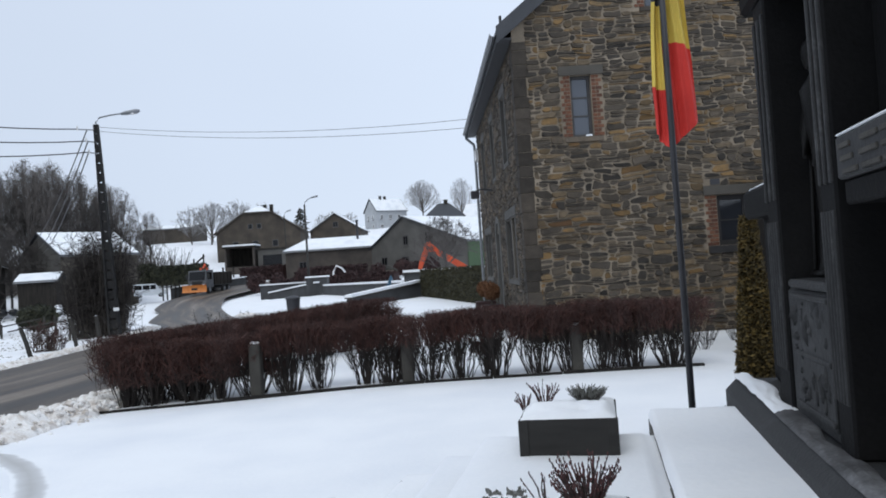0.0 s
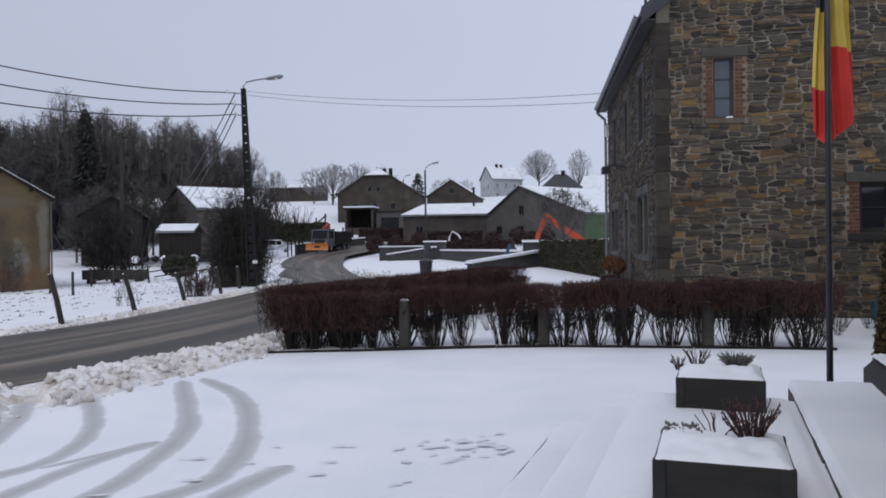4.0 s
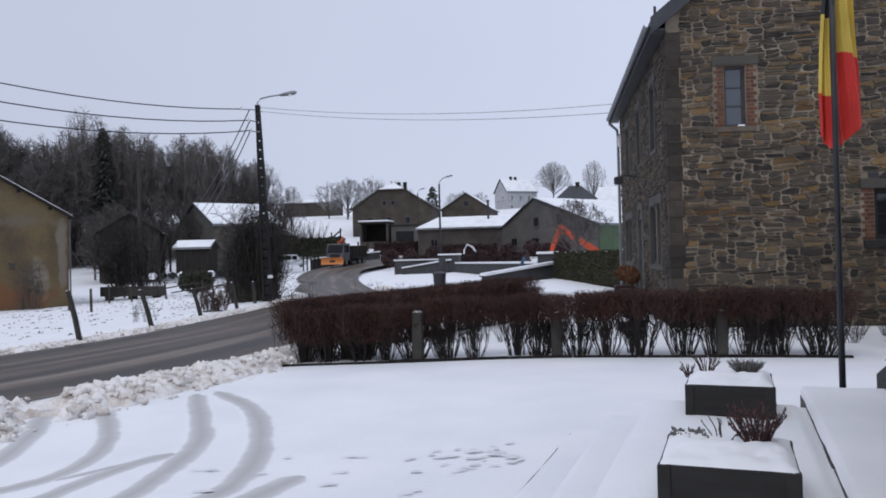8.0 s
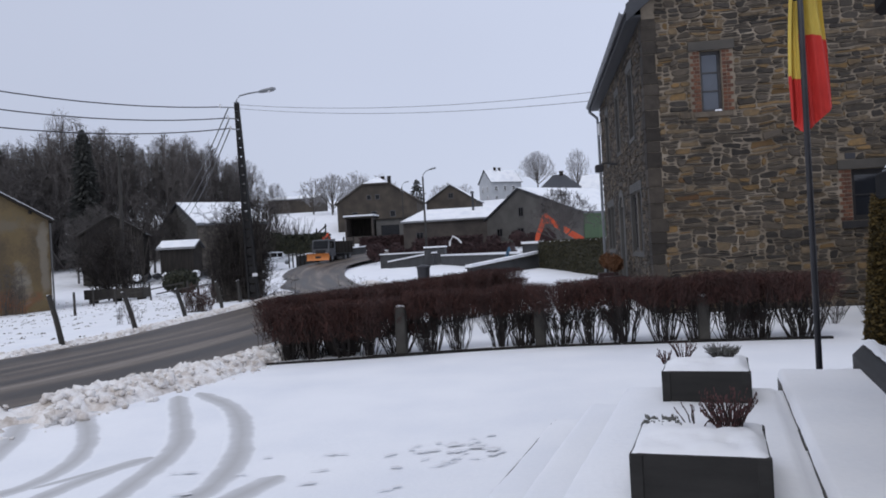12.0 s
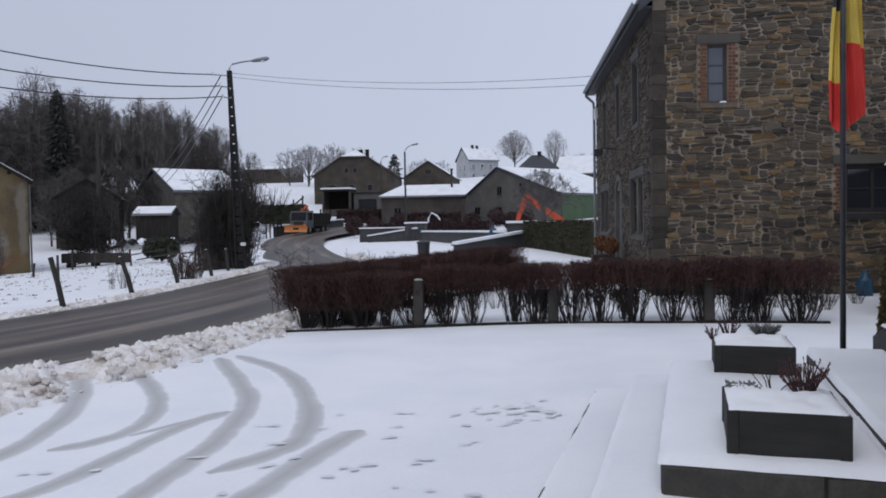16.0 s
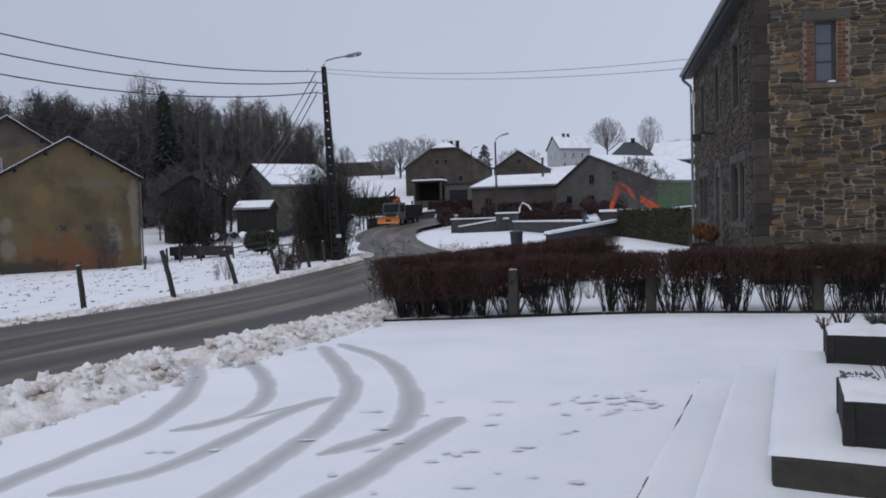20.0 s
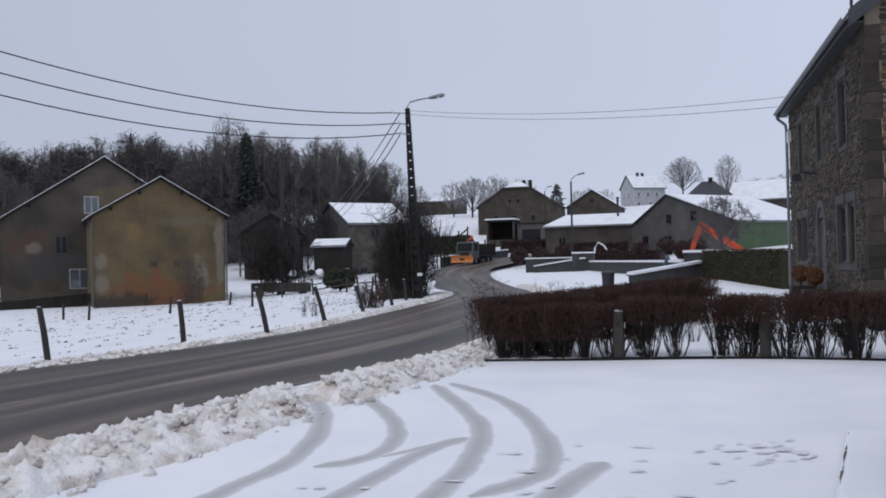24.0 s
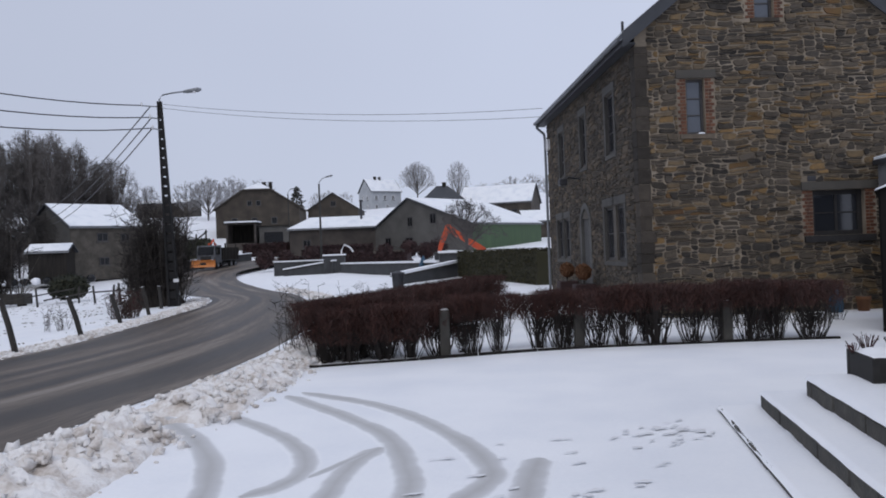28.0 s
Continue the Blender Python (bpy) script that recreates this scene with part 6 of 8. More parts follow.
WOOD = "tall bare grey-brown tree of the hillside wood"
kinds = [tree_thing("bare_tree", WOOD, Matrix(), fan_tree(100 + k, 20, 4.3 + 0.5 * (k % 3), 14, 11, 10, 0.24, 0.08, 0.36, 0.018 if k < 3 else 0.025), (twig_dark, twig_wood if k < 3 else twig_dark), "wood behind the meadow") for k in range(6)]
wr = random.Random(21)
wood = []
for k in range(70):
    u = (k + 0.5) / 70
    # the wood sweeps from beyond the ochre house to the barn
    x = np.interp(u, [0, 0.35, 0.7, 1.0], [-128, -100, -74, -54.5]) + wr.uniform(-4, 4)
    y = np.interp(u, [0, 0.35, 0.7, 1.0], [80, 106, 128, 152]) + wr.uniform(-6, 8)
    top = np.interp(u, [0, 0.2, 0.33, 0.5, 0.63, 0.8, 0.9, 0.96, 1.0], [19.5, 20.5, 23.5, 24.2, 25.0, 25.8, 23.0, 18, 13])
    s = (top - ground_z(x, y)) / 20 * wr.uniform(0.88, 1.03)
    wood.append((x, y, s, k % 3 if u > 0.55 else 3 + k % 3 if k % 4 else k % 3))
wood.append((-76.5, 117, 1.27, 0))
for k in range(22):
    # lower, darker front of the wood
    u = k / 21 * 0.58
    x = np.interp(u, [0, 0.35, 0.7], [-122, -93, -68]) + wr.uniform(-4, 4)
    y = np.interp(u, [0, 0.35, 0.7], [72, 98, 120]) + wr.uniform(-4, 4)
    wood.append((x, y, wr.uniform(0.72, 0.86), 3 + k % 3))
for k in range(10):
    wood.append((wr.uniform(-165, -128), wr.uniform(40, 105), wr.uniform(0.85, 1.0), 3 + k % 3))
for k in range(12):
    u = k / 11
    wood.append((-126 + 36 * u + wr.uniform(-3, 3), 62 + 18 * u + wr.uniform(-3, 3), wr.uniform(0.7, 0.85), 3 + k % 3))
for x, y, s in ((-58.5, 90.5, 0.42), (-56.0, 96, 0.45), (-53.2, 100, 0.5), (-50.2, 101, 0.42), (-47.6, 99.5, 0.36), (-60.5, 98, 0.5), (-54.6, 88.4, 0.27), (-50.9, 88.8, 0.24)):
    wood.append((x, y, s, 3 + int(-x * 10) % 3))
used = set()
for x, y, s, kind_ in wood:
    src = kinds[kind_]
    t = copy_thing(src, Matrix()) if kind_ in used else src
    used.add(kind_)
    t.matrix_basis = pose(x, y, ground_z(x, y), 0, 0, wr.uniform(0, 360)) @ Matrix.Diagonal((s * (1.15 if kind_ < 3 else 1.4), s * (1.15 if kind_ < 3 else 1.4), s, 1))
under = Shape()
for _ in range(13000):
    u = wr.random() ** 1.2
    x = np.interp(u, [0, 0.35, 0.7, 1.0], [-140, -98, -72, -56]) + wr.uniform(-9, 9)
    y = np.interp(u, [0, 0.35, 0.7, 1.0], [70, 104, 126, 146]) + wr.uniform(-9, 14)
    z, h = ground_z(x, y), wr.uniform(1.5, 9) * np.interp(u, [0, 0.55, 0.68, 1], [1, 1, 0.75, 0.5])
    d = Vector((wr.uniform(-0.5, 0.5), wr.uniform(-0.5, 0.5), 1)) * h
    under.tube([(x, y, z - 0.2), Vector((x, y, z)) + d], [0.075, 0.03], 3, False)
for _ in range(3500):
    u = wr.random()
    x, y = -130 + 42 * u + wr.uniform(-4, 4), 60 + 20 * u + wr.uniform(-4, 4)
    z, h = ground_z(x, y), wr.uniform(1.5, 6)
    under.tube([(x, y, z - 0.2), (x + wr.uniform(-0.2, 0.2) * h, y, z + h)], [0.075, 0.03], 3, False)
single("undergrowth", under, twig_dark, "dense dark undergrowth of thin saplings in the wood", "undergrowth", kind="stuff")


def conifer(m, H, R, seed, label, dense=95):
    r = random.Random(seed)
    t = thing("conifer", label, "tree", m)
    part("trunk", Shape().tube([(0, 0, -0.3), (0, 0, H * 0.95)], [0.22, 0.03], 7), bark, t)
    s = Shape()
    for _ in range(int(dense * H * R ** 0.5)):
        z = H * (0.08 + 0.92 * r.random() ** 0.85)
        a = r.uniform(0, 6.28)
        q = R * (1 - z / H) ** 0.5 * r.uniform(0.3, 1.12) * (1 + 0.5 * noise.noise(Vector((math.cos(a) * 1.2, math.sin(a) * 1.2, z * 0.55 + seed)))) + 0.12
        tip = Vector((q * math.cos(a), q * math.sin(a), z - q * r.uniform(-0.1, 0.45)))
        root = Vector((q * 0.35 * math.cos(a), q * 0.35 * math.sin(a), z + 0.1))
        w = Vector((-math.sin(a), math.cos(a), 0)) * (0.07 + 0.08 * r.random()) * (1 + q * 0.3)
        s.add([root, root.lerp(tip, 0.6) + w, tip, root.lerp(tip, 0.6) - w, root.lerp(tip, 0.5) + Vector((0, 0, -0.25))], [(0, 1, 2), (0, 2, 3), (0, 4, 1), (0, 3, 4), (1, 4, 2), (2, 4, 3)])
    part("needles", s, spruce, t)
    return t


conifer(pose(-66.2, 105.4, ground_z(-66.2, 105.4)), 20.9, 3.1, 4, "tall dark spruce at the edge of the wood", 110)
conifer(pose(-31.7, 200, ground_z(-31.7, 200)), 8.0, 3.0, 5, "far fir tree between the village houses", 30)

round_shape = fan_tree(7, 11.3, 6.0, 30, 14, 5, 0.25, 0.1, 0.36, 0.017)
tree_thing("round_tree", "round-crowned bare tree on the hill, haze in its pale colour", pose(0.0, 230, 17.2), round_shape, (bark, twig_haze))
tall_shape = fan_tree(8, 12.3, 3.8, 17, 10, 5, 0.2, 0.12, 0.42, 0.016)
tree_thing("slender_tree", "slender bare tree behind the shed, haze in its pale colour", pose(9.6, 190, 11.5), tall_shape, (bark, twig_haze))
small_shape = fan_tree(9, 5.3, 2.9, 18, 12, 9, 0.1, 0.2, 0.42, 0.01)
tree_thing("young_tree", "small bare spreading tree before the green shed", pose(1.48, 58, ground_z(1.48, 58)), small_shape, (twig_dark, twig_dark))
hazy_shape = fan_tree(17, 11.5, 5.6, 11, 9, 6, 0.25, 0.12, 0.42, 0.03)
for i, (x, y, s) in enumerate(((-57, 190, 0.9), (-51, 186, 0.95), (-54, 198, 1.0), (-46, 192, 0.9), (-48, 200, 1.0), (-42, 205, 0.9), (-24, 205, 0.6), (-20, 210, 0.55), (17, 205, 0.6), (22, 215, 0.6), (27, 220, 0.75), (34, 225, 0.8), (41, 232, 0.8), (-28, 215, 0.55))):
    t = tree_thing("hazy_tree", "bare tree beyond the village roofs, haze in its pale colour", Matrix(), hazy_shape, (bark, twig_haze)) if i < 2 else copy_thing(hazy[i % 2], Matrix())
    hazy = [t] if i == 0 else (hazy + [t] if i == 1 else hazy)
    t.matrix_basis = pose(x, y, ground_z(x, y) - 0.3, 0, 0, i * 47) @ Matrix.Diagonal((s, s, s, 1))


def thicket(name, label, m, n, rx, ry, h, seed, material, rad=0.012, lean=0.4, group=""):
    """A tangle of bare branching stems."""
    r = random.Random(seed)
    t = thing(name, label, "shrub", m, group)
    a, b = Shape(), Shape()
    for _ in range(n):
        p = Vector((r.uniform(-rx, rx) * 0.5, r.uniform(-ry, ry) * 0.5, -0.1))
        tip = Vector((p.x + r.uniform(-rx, rx) * lean, p.y + r.uniform(-ry, ry) * lean, h * r.uniform(0.5, 1.0)))
        mid = p.lerp(tip, 0.5) + Vector((r.uniform(-0.2, 0.2), r.uniform(-0.2, 0.2), 0)) * rx * 0.3
        a.tube([p, mid, tip], [rad * 1.6, rad * 1.2, rad * 0.6], 4, False)
        for _ in range(9):
            q = mid.lerp(tip, r.uniform(-0.4, 1.0)) if r.random() < 0.8 else p.lerp(mid, r.random())
            d = Vector((r.uniform(-1, 1), r.uniform(-1, 1), r.uniform(-0.1, 1))).normalized() * h * r.uniform(0.08, 0.22)
            e = q + d
            b.tube([q, q.lerp(e, 0.5) + Vector((0, 0, h * 0.01)), e], [rad, rad * 0.8, rad * 0.5], 3, False)
            for _ in range(3):
                f = q.lerp(e, r.uniform(0.3, 1))
                b.tube([f, f + Vector((r.uniform(-1, 1), r.uniform(-1, 1), r.uniform(-0.3, 1))).normalized() * h * r.uniform(0.04, 0.1)], [rad * 0.7, rad * 0.4], 3, False)
    part("stem", a, bark, t, kind="stuff")
    part("branchwork", b, material, t, kind="stuff")
    return t


thicket("pole_bush", "tall tangled bare bush smothering the utility pole", pose(-14.5, 35.1, -0.5), 170, 1.9, 1.2, 4.9, 3, stem_hedge, 0.012)
thicket("pole_bush", "dense bare bush behind the utility pole", pose(-15.6, 37.5, -0.5), 130, 1.9, 1.4, 4.6, 4, stem_hedge, 0.013)
thicket("pole_bush", "dense dark bare bush spreading beside the utility pole", pose(-15.2, 34.7, -0.5), 90, 1.5, 1.0, 3.4, 14, stem_hedge, 0.011)
thicket("brown_bush", "low brown leafless bush by the roadside fence", pose(-13.9, 28.6, -0.45), 55, 0.9, 0.8, 1.15, 5, twig_hedge, 0.009)
thicket("bare_bush", "thin bare twiggy bush in the verge", pose(-14.9, 24.8, -0.45), 14, 0.8, 0.8, 0.9, 6, bark, 0.006)
thicket("bare_bush", "bare bush against the ochre gable", pose(-34.6, 45.5, -1.2), 26, 1.6, 1.0, 3.2, 7, bark, 0.012)
thicket("verge_stalks", "thin bare stalks rising over the hedge end", pose(-4.9, 13.2, -0.1), 22, 0.9, 1.6, 1.35, 8, stem_hedge, 0.004, 0.25)
thicket("verge_stalks", "thin bare stalks in the verge behind the hedge", pose(-3.9, 15.0, -0.05), 16, 0.9, 1.6, 1.3, 9, stem_hedge, 0.004, 0.25)

thicket("shrub_thicket", "dark bare many-stemmed shrub standing in the meadow", pose(-34.6, 58.5, -0.9), 48, 3.5, 3.2, 5.9, 10, stem_hedge, 0.026, 0.6)
st = thing("shrub_tree", "dark bare shrub with a fan of dense twigs in the meadow", "shrub", pose(-34.6, 57.0, -0.9))
for nm, shp in zip(("stem", "branchwork"), fan_tree(31, 5.9, 2.7, 18, 12, 8, 0.09, 0.03, 0.36, 0.014)):
    part(nm, shp, stem_hedge, st, kind="stuff")
leafy("round_bush", "rounded dark evergreen bush in the snowy meadow", "shrub", pose(-27.3, 54.6, -0.75), ball_spot(1.45, 0.95, 0.85, 0.5), 2200, 0.22, evergreen, 12, [("inner_foliage", Shape().ball((0, 0, 0.8), 1.1, 10, 8, 0.2, 3, 0.7), evergreen)])
for i, (x, y, s) in enumerate(((-20.9, 95, 1.25), (-18.6, 97, 1.1), (-16.0, 100, 1.2), (-12.5, 98, 1.0), (-9, 92, 0.9), (-6, 96, 1.1), (-3, 98, 1.2), (0.5, 92, 1.3), (-1.0, 88, 1.1))):
    z = ground_z(x, y)
    leafy("maroon_bush", "clipped dark maroon bush in a village garden", "shrub", pose(x, y, z), ball_spot(s, s * 0.95, s * 0.9, 0.4), 900, 0.3, maroon_leaf, 40 + i, [("inner_foliage", Shape().ball((0, 0, s * 0.85), s * 0.8, 9, 7, 0.2, i, 0.95), maroon_leaf)])


olive_leaf = paint("olive_leaves", [(0.2, (0.016, 0.0155, 0.0062)), (0.6, (0.035, 0.032, 0.011)), (0.9, (0.06, 0.05, 0.018))], 2, (0.7, 0.9), 0.2, 20, island=0.6)


def clipped(name, label, a, b, w, h, seed, material, top_snow=True, n=3000, leaf=0.16):
    """A straight clipped evergreen hedge from a to b."""
    a, b = Vector(a), Vector(b)
    L = (b - a).length
    ang = math.degrees(math.atan2(b.y - a.y, b.x - a.x))
    def fn(r):
        f = r.random()
        if f < 0.35:
            return (r.uniform(0, L), r.uniform(-w / 2, w / 2), h * r.uniform(0.92, 1.02))
        return (r.uniform(0, L), r.choice((-0.5, 0.5)) * w * r.uniform(0.85, 1.02), r.uniform(0, h))
    z = min(ground_z(a.x, a.y), ground_z(b.x, b.y))
    t = leafy(name, label, "hedge", pose(a.x, a.y, z, 0, 0, ang), fn, n, leaf, material, seed, [("inner_foliage", Shape().cbox((0, -w * 0.42, -0.3), (L, w * 0.42, h * 0.94), 0.05), material)])
    if top_snow:
        s = Shape()
        r = random.Random(seed)
        for k in range(int(L * 12)):
            s.ball((r.uniform(0, L), r.uniform(-0.4, 0.4) * w, h * 1.0), r.uniform(0.03, 0.08), 7, 5, 0.3, k, 0.25)
        part("snow_patches", s, snow, t, kind="stuff")
    return t


clipped("evergreen_hedge", "dark green clipped hedge dusted with snow", (0.15, 41.5), (2.6, 29.5), 1.0, 1.45, 61, olive_leaf, n=9000, leaf=0.08)
clipped("evergreen_hedge", "dark evergreen hedge below the snowy slope", (-43.5, 124), (-34.5, 121), 2.0, 2.6, 62, evergreen, False, 1500, 0.5)
clipped("evergreen_hedge", "dark evergreen hedge below the snowy slope", (-52.0, 128), (-43.8, 124.5), 2.2, 2.8, 63, evergreen, False, 1500, 0.5)
clipped("garden_hedge", "dark leafless garden hedge above the retaining wall", (-15.5, 84), (-3.0, 78), 1.5, 1.55, 65, maroon_leaf, False, 2200, 0.3)
clipped("garden_hedge", "dark garden hedge before the low house", (-17, 103.5), (-8, 105), 1.4, 2.0, 64, maroon_leaf, False, 1600, 0.35)
clipped("garden_hedge", "dark red-brown hedge beside the low house", (-29.5, 125.5), (-21.8, 120.5), 2.0, 1.7, 66, maroon_leaf, False, 1500, 0.4)

# ---- village buildings ----
ochre_render = paint("ochre_render", [(0.25, (0.045, 0.034, 0.021)), (0.42, (0.09, 0.068, 0.036)), (0.58, (0.135, 0.101, 0.049)), (0.75, (0.1, 0.085, 0.056))], 0.45, (0.8, 0.95), 0.4, 6)
brown_render = paint("brown_render", [(0.25, (0.0298, 0.0247, 0.0195)), (0.5, (0.0561, 0.0459, 0.0357)), (0.75, (0.085, 0.0697, 0.0544))], 0.5, (0.8, 0.95), 0.4, 8)
grey_render = paint("grey_render", [(0.25, (0.0648, 0.0612, 0.0562)), (0.7, (0.108, 0.103, 0.095))], 0.5, (0.8, 0.95), 0.3, 8)
barn_stone = paint("barn_stone", [(0.25, (0.044, 0.0384, 0.0312)), (0.5, (0.08, 0.0696, 0.056)), (0.75, (0.12, 0.1056, 0.088))], 1.2, (0.8, 0.95), 0.5, 5)
white_render = paint("white_render", [(0.3, (0.34, 0.3536, 0.3672)), (0.7, (0.4216, 0.4352, 0.4488))], 0.6, (0.8, 0.95), 0.2, 8)
green_panel = paint("green_panel", [(0.3, (0.0338, 0.0675, 0.0263)), (0.7, (0.0562, 0.1013, 0.0413))], 0.8, (0.5, 0.7), 0.2, 12, stretch=(4, 4, 0.3))
dark_timber = paint("dark_timber", [(0.3, (0.0195, 0.0175, 0.0163)), (0.7, (0.0423, 0.0377, 0.0325))], 1.5, (0.8, 0.95), 0.4, 14, stretch=(3, 3, 0.3), spec=0.12)
old_tile = paint("old_tile", [(0.3, (0.05, 0.042, 0.035)), (0.7, (0.085, 0.073, 0.06))], 0.8, (0.8, 0.95), 0.4, 8)
orange_paint = paint("orange_paint", [(0.3, (0.5, 0.06, 0.02)), (0.7, (0.62, 0.1, 0.03))], 2, (0.35, 0.55), 0.1, 20)
plough_paint = paint("plough_orange", [(0.3, (0.5, 0.16, 0.03)), (0.7, (0.62, 0.22, 0.05))], 2, (0.4, 0.6), 0.1, 20)
cab_paint = paint("cab_paint", [(0.3, (0.05, 0.053, 0.058)), (0.7, (0.12, 0.125, 0.135))], 2, (0.4, 0.6), 0.1, 20)
dark_wall = paint("dark_brown_render", [(0.25, (0.035, 0.03, 0.026)), (0.5, (0.06, 0.05, 0.043)), (0.75, (0.085, 0.072, 0.06))], 0.5, (0.8, 0.95), 0.4, 8)
van_paint = paint("van_paint", [(0.3, (0.5, 0.53, 0.56)), (0.7, (0.6, 0.63, 0.66))], 2, (0.35, 0.5), 0.05, 20)
rubber = paint("rubber", [(0.3, (0.014, 0.014, 0.014)), (0.7, (0.028, 0.027, 0.026))], 4, (0.7, 0.9), 0.2, 30)


old_white = paint("old_white_paint", [(0.3, (0.2, 0.2, 0.2)), (0.7, (0.34, 0.335, 0.33))], 4, (0.5, 0.7), 0.1, 50)


def blotched(name, stops, blots, scale=0.45, fine=6):
    """Old wall render: wandering base colour with worn blotches (centre, half size, colour, edge) on the wall."""
    m = paint(name, stops, scale, (0.8, 0.95), 0.4, fine)
    n, l = m.node_tree.nodes, m.node_tree.links
    b = n["Principled BSDF"]
    col = b.inputs["Base Color"].links[0].from_socket
    tc = n.new("ShaderNodeTexCoord")
    ns = n.new("ShaderNodeTexNoise")
    ns.inputs["Scale"].default_value, ns.inputs["Detail"].default_value = 0.9, 8
    l.new(tc.outputs["Object"], ns.inputs["Vector"])
    for c, half, tint, amount in blots:
        mp = n.new("ShaderNodeVectorMath")
        mp.operation = "SUBTRACT"
        mp.inputs[1].default_value = c
        dv = n.new("ShaderNodeVectorMath")
        dv.operation = "DIVIDE"
        dv.inputs[1].default_value = half
        ln = n.new("ShaderNodeVectorMath")
        ln.operation = "LENGTH"
        l.new(tc.outputs["Object"], mp.inputs[0])
        l.new(mp.outputs[0], dv.inputs[0])
        l.new(dv.outputs[0], ln.inputs[0])
        ad = n.new("ShaderNodeMath")
        ad.operation = "MULTIPLY_ADD"
        ad.inputs[1].default_value = 2.6
        l.new(ns.outputs["Fac"], ad.inputs[0])
        l.new(ln.outputs["Value"], ad.inputs[2])
        rg = n.new("ShaderNodeMapRange")
        rg.inputs["From Min"].default_value, rg.inputs["From Max"].default_value = 1.85, 2.35
        rg.inputs["To Min"].default_value, rg.inputs["To Max"].default_value = amount, 0.0
        l.new(ad.outputs[0], rg.inputs["Value"])
        mx = n.new("ShaderNodeMix")
        mx.data_type = "RGBA"
        l.new(rg.outputs["Result"], mx.inputs[0])
        l.new(col, mx.inputs[6])
        mx.inputs[7].default_value = (*tint, 1)
        col = mx.outputs[2]
    l.new(col, b.inputs["Base Color"])
    return m


def building(name, label, K, S, L, W, z0, ze, zr, wall, windows=(), hip=0.0, over=0.35, roofing=slate, snowy=True, chimneys=(), category="house", gable_mat=None, end_mat=None, thick=0.35, snow_gap=0.06, rf=0.5):
    """A house of four walls and two roof slopes. K: the corner nearest the camera, S: along its eaves, W: across, away from the camera."""
    S = Vector((*S, 0)).normalized()
    G = Vector((-S.y, S.x, 0))
    if G.dot(Vector((K[0] + 1.5, K[1] + 1, 0))) < 0:
        G = -G
    t = thing(name, label, category, Matrix.Translation((K[0], K[1], z0)))
    e, rz = ze - z0, zr - z0
    put = lambda u, w, z: S * u + G * w + Vector((0, 0, z))  # noqa: E731
    part("front_wall", solid(Shape().prism([(0, -0.6), (L, -0.6), (L, e), (0, e)], lambda u, v, d: put(u, d, v), 0, thick)), wall, t)
    part("rear_wall", solid(Shape().prism([(0, -0.6), (L, -0.6), (L, e), (0, e)], lambda u, v, d: put(u, W - d, v), 0, thick)), wall, t)
    tri = [(thick, -0.6), (W - thick, -0.6), (W - thick, e + (0 if hip else (rz - e) * thick / (W * (1 - rf))))] + ([] if hip else [(W * rf, rz)]) + [(thick, e + (0 if hip else (rz - e) * thick / (W * rf)))]
    g1 = part("gable_wall", solid(Shape().prism(tri, lambda u, v, d: put(d, u, v), 0, thick)), gable_mat or wall, t)
    part("gable_wall", solid(Shape().prism(tri, lambda u, v, d: put(L - d, u, v), 0, thick)), end_mat or wall, t)
    M = W * rf
    lo = e - over * (rz - e) / M
    slopes = []
    for w0, z_w in ((-over, lo), (W + over, e - over * (rz - e) / (W - M))):
        slopes.append([(-over, w0, z_w), (L + over, w0, z_w), (L + over - hip - (over if hip else 0), M, rz), (-over + hip + (over if hip else 0), M, rz)])
    if hip:
        slopes.append([(-over, -over, lo), (-over + hip + over, M, rz), (-over, W + over, lo)])
        slopes.append([(L + over, -over, lo), (L + over - hip - over, M, rz), (L + over, W + over, lo)])
    for poly in slopes:
        def plate(z_a, z_b, shrink=0.0):
            c = [sum(p[i] for p in poly) / len(poly) for i in range(3)]
            q = [tuple(c[i] + (p[i] - c[i]) * (1 - shrink) for i in range(3)) for p in poly]
            n = len(q)
            return solid(Shape().add([put(a, b, c_ + z_a) for a, b, c_ in q] + [put(a, b, c_ + z_b) for a, b, c_ in q], [tuple(range(n)), tuple(range(n, 2 * n))] + [(i, (i + 1) % n, (i + 1) % n + n, i + n) for i in range(n)]))
        r_ = part("roof", plate(0.02, 0.2), roofing, t)
        if snowy:
            part("roof_snow", plate(0.204, 0.3, snow_gap), roof_snow, r_, "white snow on the roof")
    part("rain_gutter", Shape().tube([put(-over, -over - 0.06, lo + 0.05), put(L + over, -over - 0.06, lo + 0.05)], 0.07, 6), zinc, t)
    for face, u, z, w, h, style in windows:
        if face == "S":
            f = lambda a, b, d: put(a, d, b)  # noqa: E731
        elif face == "G":
            f = lambda a, b, d: put(d, a, b)  # noqa: E731
        else:
            f = lambda a, b, d: put(L - d, a, b)  # noqa: E731
        if style == "door":
            part("door", solid(Shape().prism([(u, z), (u + w, z), (u + w, z + h), (u, z + h)], f, -0.05, 0.1)), dark_timber, t)
            continue
        fr = Shape()
        m_ = 0.12
        for a, b, c, d in ((u, z, u + m_, z + h), (u + w - m_, z, u + w, z + h), (u + m_, z, u + w - m_, z + m_), (u + m_, z + h - m_, u + w - m_, z + h), (u + w / 2 - 0.05, z + m_, u + w / 2 + 0.05, z + h - m_)):
            fr.prism([(a, b), (c, b), (c, d), (a, d)], f, -0.07, 0.02)
        win = part("window", solid(fr), white_paint if style == "white" else frame_wood, t)
